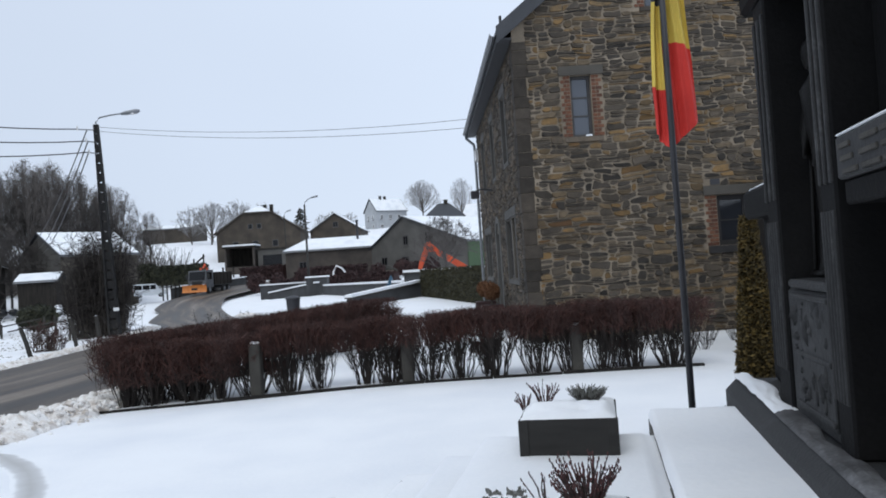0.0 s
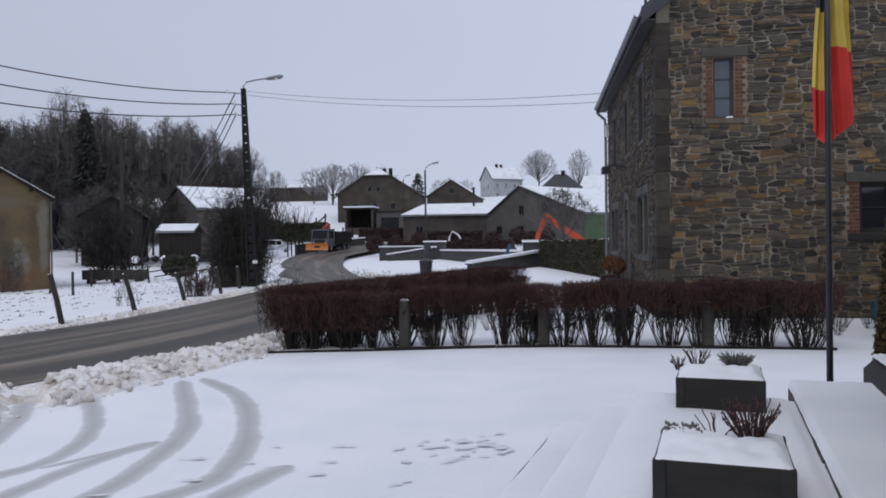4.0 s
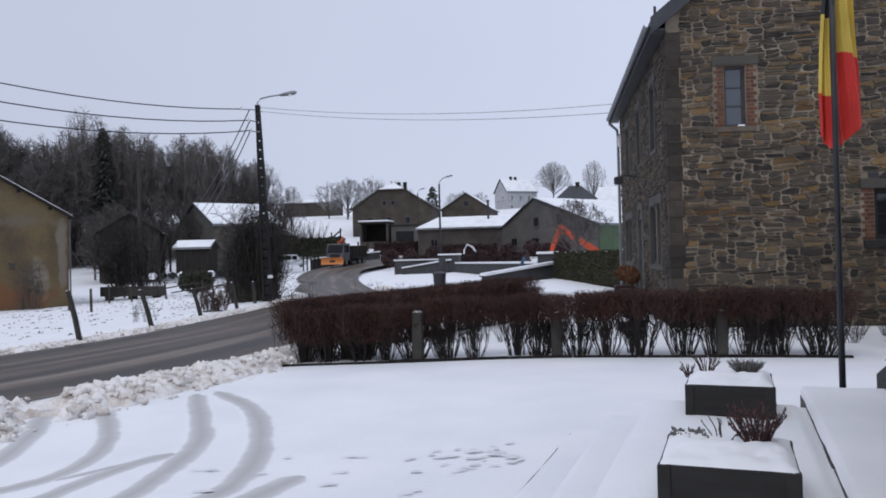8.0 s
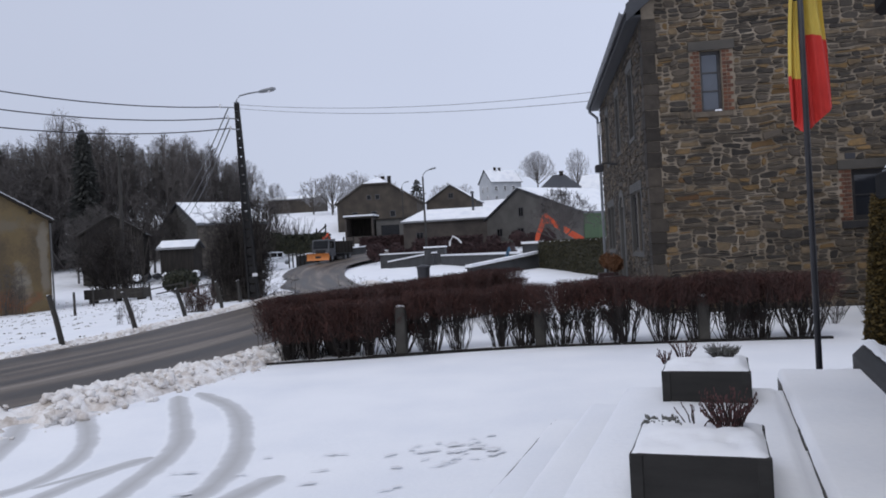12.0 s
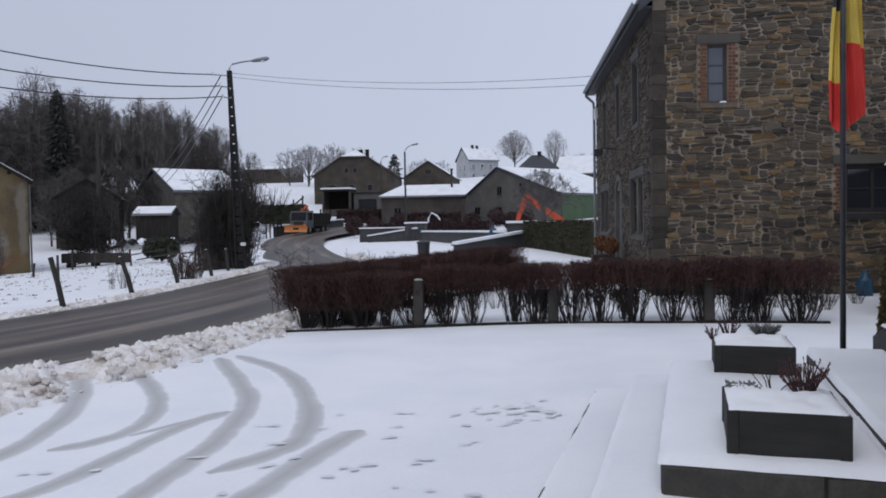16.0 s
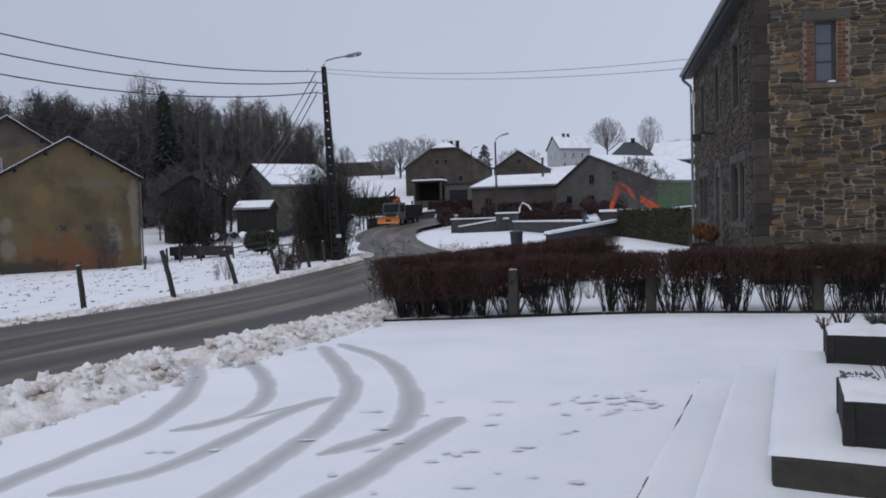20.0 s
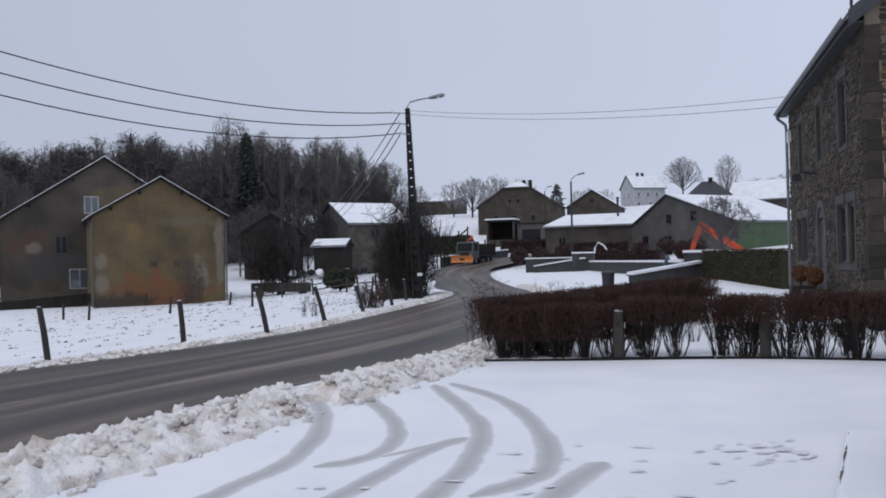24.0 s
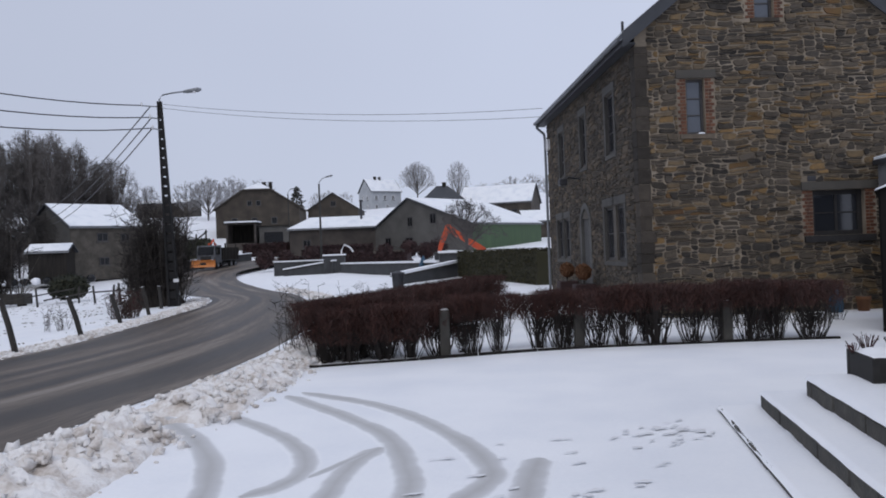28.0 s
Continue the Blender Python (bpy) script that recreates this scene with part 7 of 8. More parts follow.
        for a, c in ((u + m_, u + w / 2 - 0.05), (u + w / 2 + 0.05, u + w - m_)):
            part("pane", solid(Shape().prism([(a, z + m_), (c, z + m_), (c, z + h - m_), (a, z + h - m_)], f, -0.02, 0.01)), dark_glass, win)
        part("window_sill", solid(Shape().prism([(u - 0.1, z - 0.14), (u + w + 0.1, z - 0.14), (u + w + 0.1, z - 0.004), (u - 0.1, z - 0.004)], f, -0.14, 0.02)), grey_render, t)
    for u, w, h, cw in chimneys:
        c = part("chimney", Shape().cbox(put(u, w, rz - 0.8) - Vector((cw, cw, 0)), put(u, w, rz + h) + Vector((cw, cw, 0)), 0.04), dark_timber, t)
        part("chimney_cap", Shape().cbox(put(u, w, rz + h) - Vector((cw + 0.08, cw + 0.08, 0)), put(u, w, rz + h + 0.12) + Vector((cw + 0.08, cw + 0.08, 0)), 0.03), concrete, c)
    return t, put


# gables over the meadow: the gable wall is the long face here, so S runs up the slope away from the road
gdir = Vector((0.7, 0.714)).normalized()
back = Vector((-gdir.y, gdir.x))


def gable_house(name, label, K, W, depth, z0, ze, zr, wall, windows):
    """A house whose gable faces the road: K is the gable's left foot, W its width along the road."""
    t = thing(name, label, "house", Matrix.Translation((K[0], K[1], z0)))
    e, rz = ze - z0, zr - z0
    g, b = Vector((*gdir, 0)), Vector((*back, 0))
    put = lambda u, v, d: g * u + b * d + Vector((0, 0, v))  # noqa: E731
    part("gable_wall", solid(Shape().prism([(0, -1), (W, -1), (W, e), (W / 2, rz), (0, e)], put, 0, 0.45)), wall, t)
    part("rear_gable", solid(Shape().prism([(0, -1), (W, -1), (W, e), (W / 2, rz), (0, e)], put, depth - 0.45, depth)), wall, t)
    for u0 in (0, W - 0.45):
        part("side_wall", solid(Shape().prism([(u0, -1), (u0 + 0.45, -1), (u0 + 0.45, e), (u0, e)], put, 0.455, depth - 0.455)), wall, t)
    k = (rz - e) / (W / 2)
    for u0, u1 in ((-0.3, W / 2), (W + 0.3, W / 2)):
        z_lo = e - 0.3 * k
        r_ = part("roof", solid(Shape().prism([(u0, z_lo + 0.02), (u1, rz + 0.02), (u1, rz + 0.2), (u0, z_lo + 0.2)], put, -0.3, depth + 0.3)), dark_timber, t)
        part("roof_snow", solid(Shape().prism([(u0, z_lo + 0.204), (u1, rz + 0.204), (u1, rz + 0.26), (u0, z_lo + 0.25)], put, -0.25, depth + 0.25)), roof_snow, r_)
        for f in (0.3, 0.7):
            u = u0 + (u1 - u0) * f
            part("purlin", Shape().cbox(put(u - 0.12, z_lo + (rz - z_lo) * f - 0.25, -0.28), put(u + 0.12, z_lo + (rz - z_lo) * f - 0.02, 0.0), 0.02), dark_timber, t)
    for u in (-0.08, W + 0.08):
        part("downpipe", Shape().tube([put(u, e - 0.2, -0.08), put(u, 0, -0.08)], 0.06, 6), side_frame, t)
    for u, z, w, h, style in windows:
        fr = Shape()
        m_ = 0.11
        for a, c, d, f in ((u, z, u + m_, z + h), (u + w - m_, z, u + w, z + h), (u + m_, z, u + w - m_, z + m_), (u + m_, z + h - m_, u + w - m_, z + h), (u + w / 2 - 0.05, z + m_, u + w / 2 + 0.05, z + h - m_)):
            fr.prism([(a, c), (d, c), (d, f), (a, f)], put, -0.05, 0.03)
        win = part("window", solid(fr), old_white if style == "white" else frame_wood, t)
        for a, d in ((u + m_, u + w / 2 - 0.05), (u + w / 2 + 0.05, u + w - m_)):
            part("pane", solid(Shape().prism([(a, z + m_), (d, z + m_), (d, z + h - m_), (a, z + h - m_)], put, -0.012, 0.02)), sky_pane if style == "white" else dark_glass, win)
    return t


def at(u, v):
    return (gdir.x * u, gdir.y * u, v)


ORANGE, PALE, DARK = (0.165, 0.068, 0.03), (0.2, 0.18, 0.145), (0.035, 0.032, 0.027)
ochre_wall = blotched("ochre_wall", [(0.25, (0.06, 0.045, 0.027)), (0.42, (0.098, 0.071, 0.037)), (0.58, (0.135, 0.097, 0.045)), (0.75, (0.105, 0.087, 0.055))],
                      [(at(4.4, 0.9), (3.9, 3.9, 1.35), ORANGE, 0.85), (at(7.3, 2.0), (0.8, 0.8, 1.3), PALE, 0.85), (at(0.5, 3.2), (0.5, 0.5, 0.7), PALE, 0.6), (at(0.5, 1.4), (0.5, 0.5, 0.8), PALE, 0.6), (at(8.8, 3.6), (0.35, 0.35, 2.6), PALE, 0.6), (at(2.8, 5.2), (0.7, 0.7, 0.7), (0.17, 0.12, 0.045), 0.7), (at(1.5, 0.2), (2.5, 2.5, 0.7), DARK, 0.8), (at(6.5, 6.0), (2.5, 2.5, 0.5), (0.13, 0.11, 0.08), 0.7)])
brown_wall = blotched("brown_wall", [(0.25, (0.033, 0.028, 0.023)), (0.5, (0.062, 0.051, 0.04)), (0.75, (0.09, 0.074, 0.058))],
                      [(at(2.0, 4.9), (2.0, 2.0, 1.2), (0.085, 0.048, 0.034), 0.8), (at(9.0, 8.0), (2.6, 2.6, 1.6), (0.12, 0.09, 0.05), 0.8), (at(2.2, 4.6), (0.6, 0.6, 0.5), PALE, 0.7), (at(4.5, 3.2), (3.5, 3.5, 1.2), (0.06, 0.058, 0.056), 0.8), (at(3, 0.6), (4, 4, 1.1), (0.09, 0.078, 0.05), 0.7)], 0.5, 8)
gable_house("ochre_house", "ochre rendered building with orange weathered patches, gable to the meadow", (-41.14, 43.43), 9.2, 11, -1.3, 5.05, 7.8, ochre_wall, ())
gable_house("brown_house", "large weathered brown house with a broad gable and few windows", (-50.2, 44.0), 14.7, 14, -1.6, 5.05, 10.0, brown_wall, ((5.8, 7.25, 1.1, 1.4, "white"), (3.7, 4.1, 0.95, 1.45, "dark"), (4.67, 1.35, 1.5, 1.6, "white")))
for u in (4.0, 5.6):
    for tilt in (-1, 1):
        a_, b_ = Vector((*gdir, 0)) * (u - 0.2) + Vector((0, 0, 1.6 - 0.2 * tilt)), Vector((*gdir, 0)) * (u + 0.2) + Vector((0, 0, 1.6 + 0.2 * tilt))
        single("wall_anchor", Shape().tube([a_, b_], 0.05, 5), black_metal, "black iron wall anchor on the ochre gable", "wall anchor", Matrix.Translation((-41.14 + 0.03 * gdir.y, 43.43 - 0.03 * gdir.x, 0)), "iron anchors of the ochre gable")
low_wall = thing("garden_wall", "low dark garden wall and rail beside the brown house", "wall", Matrix.Translation((-48.5, 40.5, -1.5)))
part("wall", solid(Shape().prism([(0, -0.5), (7.2, -0.5), (7.2, 1.0), (0, 0.55)], lambda u, v, d: Vector((*gdir, 0)) * u + Vector((*back, 0)) * d + Vector((0, 0, v)), 0, 0.3)), dark_timber, low_wall)
part("rail", Shape().tube([(0, -0.3, 0.75), Vector((*gdir, 0)) * 7.2 + Vector((0, -0.3, 1.25))], 0.06, 6), concrete, low_wall)
long_bank = thing("stone_bank", "dark retaining edge of the snowy yard", "wall", Matrix.Translation((-60, 40, -1.6)))
part("wall", Shape().cbox((-14, 0, -0.5), (11.5, 0.4, 1.0), 0.03), dark_timber, long_bank)
part("snow_cover", Shape().cbox((-14, -0.05, 1.002), (11.5, 0.45, 1.1), 0.03), snow, long_bank)
for x in (-58.2, -55.8):
    single("covered_heap", Shape().ball((0, 0, 0.35), 0.75, 10, 7, 0.3, x, 0.75), dark_timber, "dark covered heap in the snowy yard", "heap", pose(x, 45, -1.1))

building("barn", "stone barn with a snow-covered roof beyond the meadow", (-44.6, 95.5), (0.7, 0.714), 9.5, 14, 0.3, 6.35, 9.5, barn_stone, (("S", 3.2, 4.2, 1.4, 1.1, "dark"), ("S", 6.3, 4.2, 1.2, 1.0, "dark"), ("S", 3.4, 1.2, 1.3, 1.0, "dark")), gable_mat=grey_render, snow_gap=0.03, category="barn")
# Closed dark walls stand in for the shade under the open lean-to.
building("lean_to", "lean-to shed with snow on its roof, dark walls for its shaded opening", (-47.5, 90.6), (1, 0.15), 4.2, 3.6, 0.2, 3.3, 4.05, dark_timber, (), category="shed", snow_gap=0.03)
building("timber_shed", "dark timber shed behind the meadow bushes", (-50.0, 91.3), (-0.4, 0.917), 8, 7.2, -0.2, 5.5, 7.7, dark_timber, (), category="shed", roofing=dark_timber, snowy=False)
for k in range(9):
    x, y = -49.5 + k * 1.15, 88.5 + 0.25 * k
    single("wrapped_bale", Shape().ball((0, 0, 0.42), 0.55, 10, 7, 0.1, k, 0.8), dark_glass if k % 3 else snow, "round wrapped bale capped with snow", "bale", pose(x, y, ground_z(x, y)), "bales by the barn", smooth=True)
building("long_hall", "long grey hall on the hill with a snowy roof", (-76, 210), (1, -0.05), 13.5, 12, 11.5, 17.2, 18.4, brown_render, (), category="hall", snow_gap=0.02)
farm = thing("farm_house", "big brown farmhouse with a snow-topped half-hipped dark roof", "house", pose(-42.3, 158, 4.1, 0, 0, 2))
FW, FE, FT, FR, FD = 17.0, 7.7, 11.4, 12.9, 14
put_f = lambda u, v, d: (u, d, v)  # noqa: E731
a_, b_ = 0.33 * FW, 0.67 * FW
part("gable_wall", solid(Shape().prism([(0, -1), (FW, -1), (FW, FE), (b_, FT), (a_, FT), (0, FE)], put_f, 0, 0.4)), brown_render, farm)
part("rear_gable", solid(Shape().prism([(0, -1), (FW, -1), (FW, FE), (FW / 2, FR), (0, FE)], put_f, FD - 0.4, FD)), brown_render, farm)
for u in (0, FW - 0.4):
    part("side_wall", solid(Shape().prism([(u, -1), (u + 0.4, -1), (u + 0.4, FE), (u, FE)], put_f, 0.404, FD - 0.404)), brown_render, farm)
for u0, ua in ((-0.5, a_), (FW + 0.5, b_)):
    zl = FE - 0.3
    pl = [(u0, -0.4, zl), (ua, -0.4, FT), (FW / 2, 3.0, FR), (FW / 2, FD + 0.3, FR), (u0, FD + 0.3, zl)]
    part("roof", solid(Shape().add([(x, y, z + 0.03) for x, y, z in pl] + [(x, y, z + 0.25) for x, y, z in pl], [(0, 1, 2, 3, 4), (5, 6, 7, 8, 9)] + [(i, (i + 1) % 5, (i + 1) % 5 + 5, i + 5) for i in range(5)])), old_tile, farm)
pl = [(a_, -0.45, FT), (b_, -0.45, FT), (FW / 2, 3.0, FR)]
hip_ = part("roof_hip", solid(Shape().add([(x, y, z + 0.03) for x, y, z in pl] + [(x, y, z + 0.26) for x, y, z in pl], [(0, 1, 2), (3, 4, 5), (0, 1, 4, 3), (1, 2, 5, 4), (2, 0, 3, 5)])), old_tile, farm)
part("roof_snow", solid(Shape().add([(x * 0.9 + FW * 0.05, y * 0.9, z + 0.265) for x, y, z in pl] + [(x * 0.9 + FW * 0.05, y * 0.9, z + 0.36) for x, y, z in pl], [(0, 1, 2), (3, 4, 5), (0, 1, 4, 3), (1, 2, 5, 4), (2, 0, 3, 5)])), roof_snow, hip_)
for u, v, w, h in ((3.2, 4.4, 1.2, 1.4), (7.2, 4.4, 1.2, 1.4), (11.2, 4.4, 1.2, 1.4), (6.4, 8.2, 1.0, 1.1), (8.2, 8.2, 1.0, 1.1)):
    win = part("window", solid(Shape().prism([(u, v), (u + w, v), (u + w, v + h), (u, v + h)], put_f, -0.05, 0.1)), side_frame, farm)
    part("pane", solid(Shape().prism([(u + 0.12, v + 0.12), (u + w - 0.12, v + 0.12), (u + w - 0.12, v + h - 0.12), (u + 0.12, v + h - 0.12)], put_f, -0.07, 0.0)), dark_glass, win)
for u in (9.0, 10.4):
    c = part("chimney", Shape().cbox((u - 0.35, 6, 10.8), (u + 0.35, 6.7, FR + 0.6), 0.04), dark_timber, farm)
    part("chimney_cap", Shape().cbox((u - 0.42, 5.93, FR + 0.6), (u + 0.42, 6.77, FR + 0.72), 0.03), concrete, c)
gar = thing("garage_row", "low concrete garages with flat snow-covered roofs and a dark opening", "garage", pose(-35.0, 135, 2.7))
part("roof_slab", Shape().cbox((-0.3, 0, 4.9), (5.4, 5, 5.2), 0.03), dark_timber, gar)
part("roof_snow", Shape().cbox((-0.25, 0.05, 5.202), (5.35, 4.95, 5.5), 0.06), roof_snow, gar)
part("rear_wall", Shape().cbox((0, 4.6, -0.8), (5.2, 4.9, 4.89), 0.03), dark_timber, gar)
for x in (0, 4.9):
    part("side_wall", Shape().cbox((x, 0.1, -0.8), (x + 0.3, 4.59, 4.89), 0.02), dark_wall, gar)
part("front_wall", Shape().cbox((0.304, 0.12, -0.8), (4.896, 0.4, 1.6), 0.02), dark_wall, gar)
ann = thing("annexe", "grey rendered annexe with a wide dark window and snowy roof edge", "house", pose(-29.4, 136, 2.8))
part("wall", Shape().cbox((0, 0, -0.8), (5.4, 6, 4.3), 0.03), grey_render, ann)
part("roof_slab", Shape().cbox((-0.2, -0.3, 4.302), (5.6, 6.2, 4.5), 0.03), dark_timber, ann)
part("window", Shape().cbox((0.9, -0.06, 1.5), (4.2, 0.1, 3.3), 0.02), dark_glass, ann)
part("snow_ledge", Shape().cbox((-0.3, -0.7, -0.5), (5.6, -0.05, 0.6), 0.1), snow, ann)
building("ridge_house", "brown house with a broad low gable up the village", (-14.4, 175), (0.05, 1), 14, 11.4, 9.1, 12.0, 15.7, brown_render, (("G", 5.0, 3.6, 1.2, 1.2, "dark"),), snow_gap=0.02)
building("white_house", "tall white house with a snowy roof on the hill", (-13.8, 230), (0.84, 0.545), 10.5, 7.5, 13.4, 20.3, 24.0, white_render, (("S", 1.2, 4.2, 1.0, 1.5, "white"), ("S", 4.2, 4.2, 1.0, 1.5, "white"), ("S", 7.2, 4.2, 1.0, 1.5, "white"), ("S", 1.2, 1.2, 1.0, 1.6, "white"), ("S", 5.0, 1.2, 1.0, 1.6, "white"), ("G", 2.0, 4.2, 0.9, 1.5, "white"), ("G", 4.8, 4.2, 0.9, 1.5, "white"), ("G", 2.0, 1.2, 0.9, 1.6, "white")), chimneys=((3.6, 3.75, 0.9, 0.4), (5.2, 3.75, 0.8, 0.4)), snow_gap=0.03)
building("low_house", "long low house with a broad snow-covered roof", (-21.2, 117.5), (1, -0.05), 17.0, 7.5, 1.4, 5.75, 7.4, dark_wall, (("S", 13.2, 1.2, 1.7, 1.9, "dark"), ("S", 2.0, 1.4, 1.2, 1.3, "dark")), hip=2.6, snow_gap=0.02)
pipe = thing("stove_pipe", "thin dark stove pipe on the low snowy roof", "chimney", pose(-10.3, 119.5, 6.9))
part("pipe", Shape().tube([(0, 0, -0.5), (0, 0, 3.0)], 0.17, 8), black_metal, pipe)
part("cowl", Shape().tube([(0, 0, 2.95), (0, 0, 3.15)], 0.26, 8), black_metal, pipe)
building("green_shed", "grey gabled shed with snowy roof and green side wall", (5.7, 104), (0.68, 0.73), 17, 19, 1.4, 5.25, 9.45, grey_render, rf=0.62, windows=(("G", 6.4, 4.2, 1.2, 1.5, "dark"), ("G", 11.0, 4.0, 1.0, 1.4, "dark"), ("G", 11.0, 0.6, 1.5, 1.8, "dark"), ("G", 15.5, 1.0, 1.2, 1.5, "dark")), snow_gap=0.02, category="shed")
single("green_cladding", Shape().cbox((0, -0.12, -0.3), (16.9, -0.02, 3.55), 0.01), green_panel, "green metal cladding on the shed wall", "cladding", Matrix.Translation((5.75, 103.95, 1.6)) @ pose(0, 0, 0, 0, 0, math.degrees(math.atan2(0.73, 0.68))))
building("dark_roof_house", "house with a bare dark roof behind the shed", (0.5, 160), (1, 0), 8.0, 9, 8.6, 12.5, 15.4, brown_render, (), hip=2.8, snowy=False, roofing=slate, chimneys=((4.5, 4.5, 0.8, 0.4),))
building("long_roof_house", "long grey house with a snowy roof on the far hill", (23.0, 160), (-0.93, 0.37), 16, 9, 6.2, 11.5, 15.3, brown_render, (("S", 3.0, 2.2, 1.3, 1.5, "dark"),), snow_gap=0.02)
building("outhouse", "small brown outhouse with a snowy roof", (15.8, 122), (1, 0.1), 7, 5, 1.5, 5.9, 7.5, brown_render, (), category="shed", snow_gap=0.03)

# ---- retaining walls by the road bend ----


def block_wall(name, a, b, za, zb, low_, thick_, label, cap=True):
    """A wall of grey blocks from a to b whose top runs from za to zb, capped with snow."""
    a, b = Vector(a), Vector(b)
    L = (b - a).length
    t = thing(name, label, "wall", pose(a.x, a.y, 0, 0, 0, math.degrees(math.atan2(b.y - a.y, b.x - a.x))), kind="structure")
    part("wall", solid(Shape().prism([(0, low_), (L, low_), (L, zb), (0, za)], lambda u, v, d: (u, d, v), 0, thick_)), block_grey, t)
    if cap:
        part("coping", solid(Shape().prism([(-0.08, za + 0.004), (L + 0.08, zb + 0.004), (L + 0.08, zb + 0.06), (-0.08, za + 0.06)], lambda u, v, d: (u, d, v), -0.07, thick_ + 0.07)), concrete, t)
        part("coping_snow", solid(Shape().prism([(-0.06, za + 0.064), (L + 0.06, zb + 0.064), (L + 0.06, zb + 0.2), (-0.06, za + 0.2)], lambda u, v, d: (u, d, v), -0.05, thick_ + 0.05)), snow, t, "thick snow on the coping")
    return t


WALL = "grey block retaining wall with snow on its coping"
block_wall("retaining_wall", (-17.2, 80), (-11.5, 74), 1.05, 1.1, -1.0, 0.4, WALL)
block_wall("retaining_wall", (-15.55, 76), (-10.0, 69.8), 0.3, 1.05, -1.0, 0.35, "sloping grey block wall with snowy coping")
block_wall("wall_pillar", (-10.9, 70), (-9.0, 70), 1.55, 1.55, -1.0, 1.6, "square grey wall pillar with a snow cap")
block_wall("retaining_wall", (-9.2, 69), (-1.3, 44), 0.75, 0.95, -1.0, 0.4, "long grey block retaining wall with snow on top")
block_wall("retaining_wall", (-3.6, 37), (-0.3, 41.5), 0.5, 0.95, -1.0, 0.3, "sloping grey wall with snowy coping above the hedge")
block_wall("wall_pillar", (-1.2, 43), (0.05, 43), 1.5, 1.5, -0.6, 1.2, "square grey wall pillar with a snow cap")
block_wall("bridge_parapet", (-32.65, 99.9), (-26.0, 112), 1.4, 2.25, -1.0, 0.4, "low dark parapet with snow beside the road bend")
for k in range(5):
    x, y = -33.6 + k * 0.4, 98.9 + k * 0.4
    single("railing_post", Shape().cbox((-0.08, -0.08, -0.4), (0.08, 0.08, 1.7), 0.02), dark_timber, "dark railing post beside the road bend", "railing post", pose(x, y, ground_z(x, y)), "railing posts")
single("railing_bar", Shape().tube([(-33.6, 98.9, ground_z(-33.6, 98.9) + 1.3), (-32.0, 100.5, ground_z(-32.0, 100.5) + 1.3)], 0.07, 6), dark_timber, "dark railing bar beside the road bend", "railing")
for k in range(6):
    x, y = -33.5 + 1.6 * k, 128 + 0.4 * k
    single("field_post", Shape().cbox((-0.12, -0.12, -0.3), (0.12, 0.12, 1.5), 0.02), dark_timber, "dark post in the snowy slope", "post", pose(x, y, ground_z(x, y)), "posts in the snowy slope")
arch_ = thing("garden_pergola", "dark wooden garden stair and rail on the slope", "pergola", pose(-38.2, 128, ground_z(-38.2, 128)))
for a, b in (((0, 0, 0), (0, 0, 3.2)), ((1.6, 0, 0), (1.6, 0, 3.9)), ((-0.8, 0, 1.6), (1.8, 0, 3.6)), ((-1.8, 0, 1.2), (0, 0, 2.5))):
    part("timber", Shape().tube([a, b], 0.14, 5), dark_timber, arch_)
parasol = thing("folded_cover", "blue and white folded garden cover by the wall", "garden cover", pose(-2.2, 46.5, 0.5))
part("cover", Shape().tube([(0, 0, 0), (0, 0, 0.35), (0.1, 0, 0.75), (0.1, 0, 0.95)], [0.2, 0.2, 0.12, 0.03], 8), blue_plastic, parasol)
part("white_edge", Shape().tube([(0.4, 0, 0.1), (0.32, 0, 0.6)], 0.09, 6), white_paint, parasol)
arcs = thing("garden_arch", "snow-edged curved garden frame by the low house", "garden frame", pose(-11.6, 96, ground_z(-11.6, 96)))
part("hoop", Shape().tube([(0, 0, 0), (0.1, 0, 1.6), (0.5, 0, 2.3), (1.2, 0, 1.9), (1.8, 0, 1.0)], 0.12, 6), white_paint, arcs)
hoop2 = single("garden_hoop", Shape().tube([(-1.5, 0, 0), (-1.2, 0, 1.0), (0, 0, 1.6), (1.2, 0, 1.0), (1.5, 0, 0)], 0.13, 6), concrete, "low snowy hoop frame in the garden", "garden frame", pose(-4.9, 96, ground_z(-4.9, 96)))

# ---- vehicles ----


def wheel(parent, x, y, r, w):
    tyre = part("wheel", Shape().tube([(x, y - w / 2, r), (x, y - w / 2 + 0.04, r), (x, y + w / 2 - 0.04, r), (x, y + w / 2, r)], [r * 0.85, r, r, r * 0.85], 18), rubber, parent)
    part("rim", Shape().tube([(x, y - w / 2 - 0.02, r), (x, y + w / 2 + 0.02, r)], r * 0.55, 12), zinc, tyre)


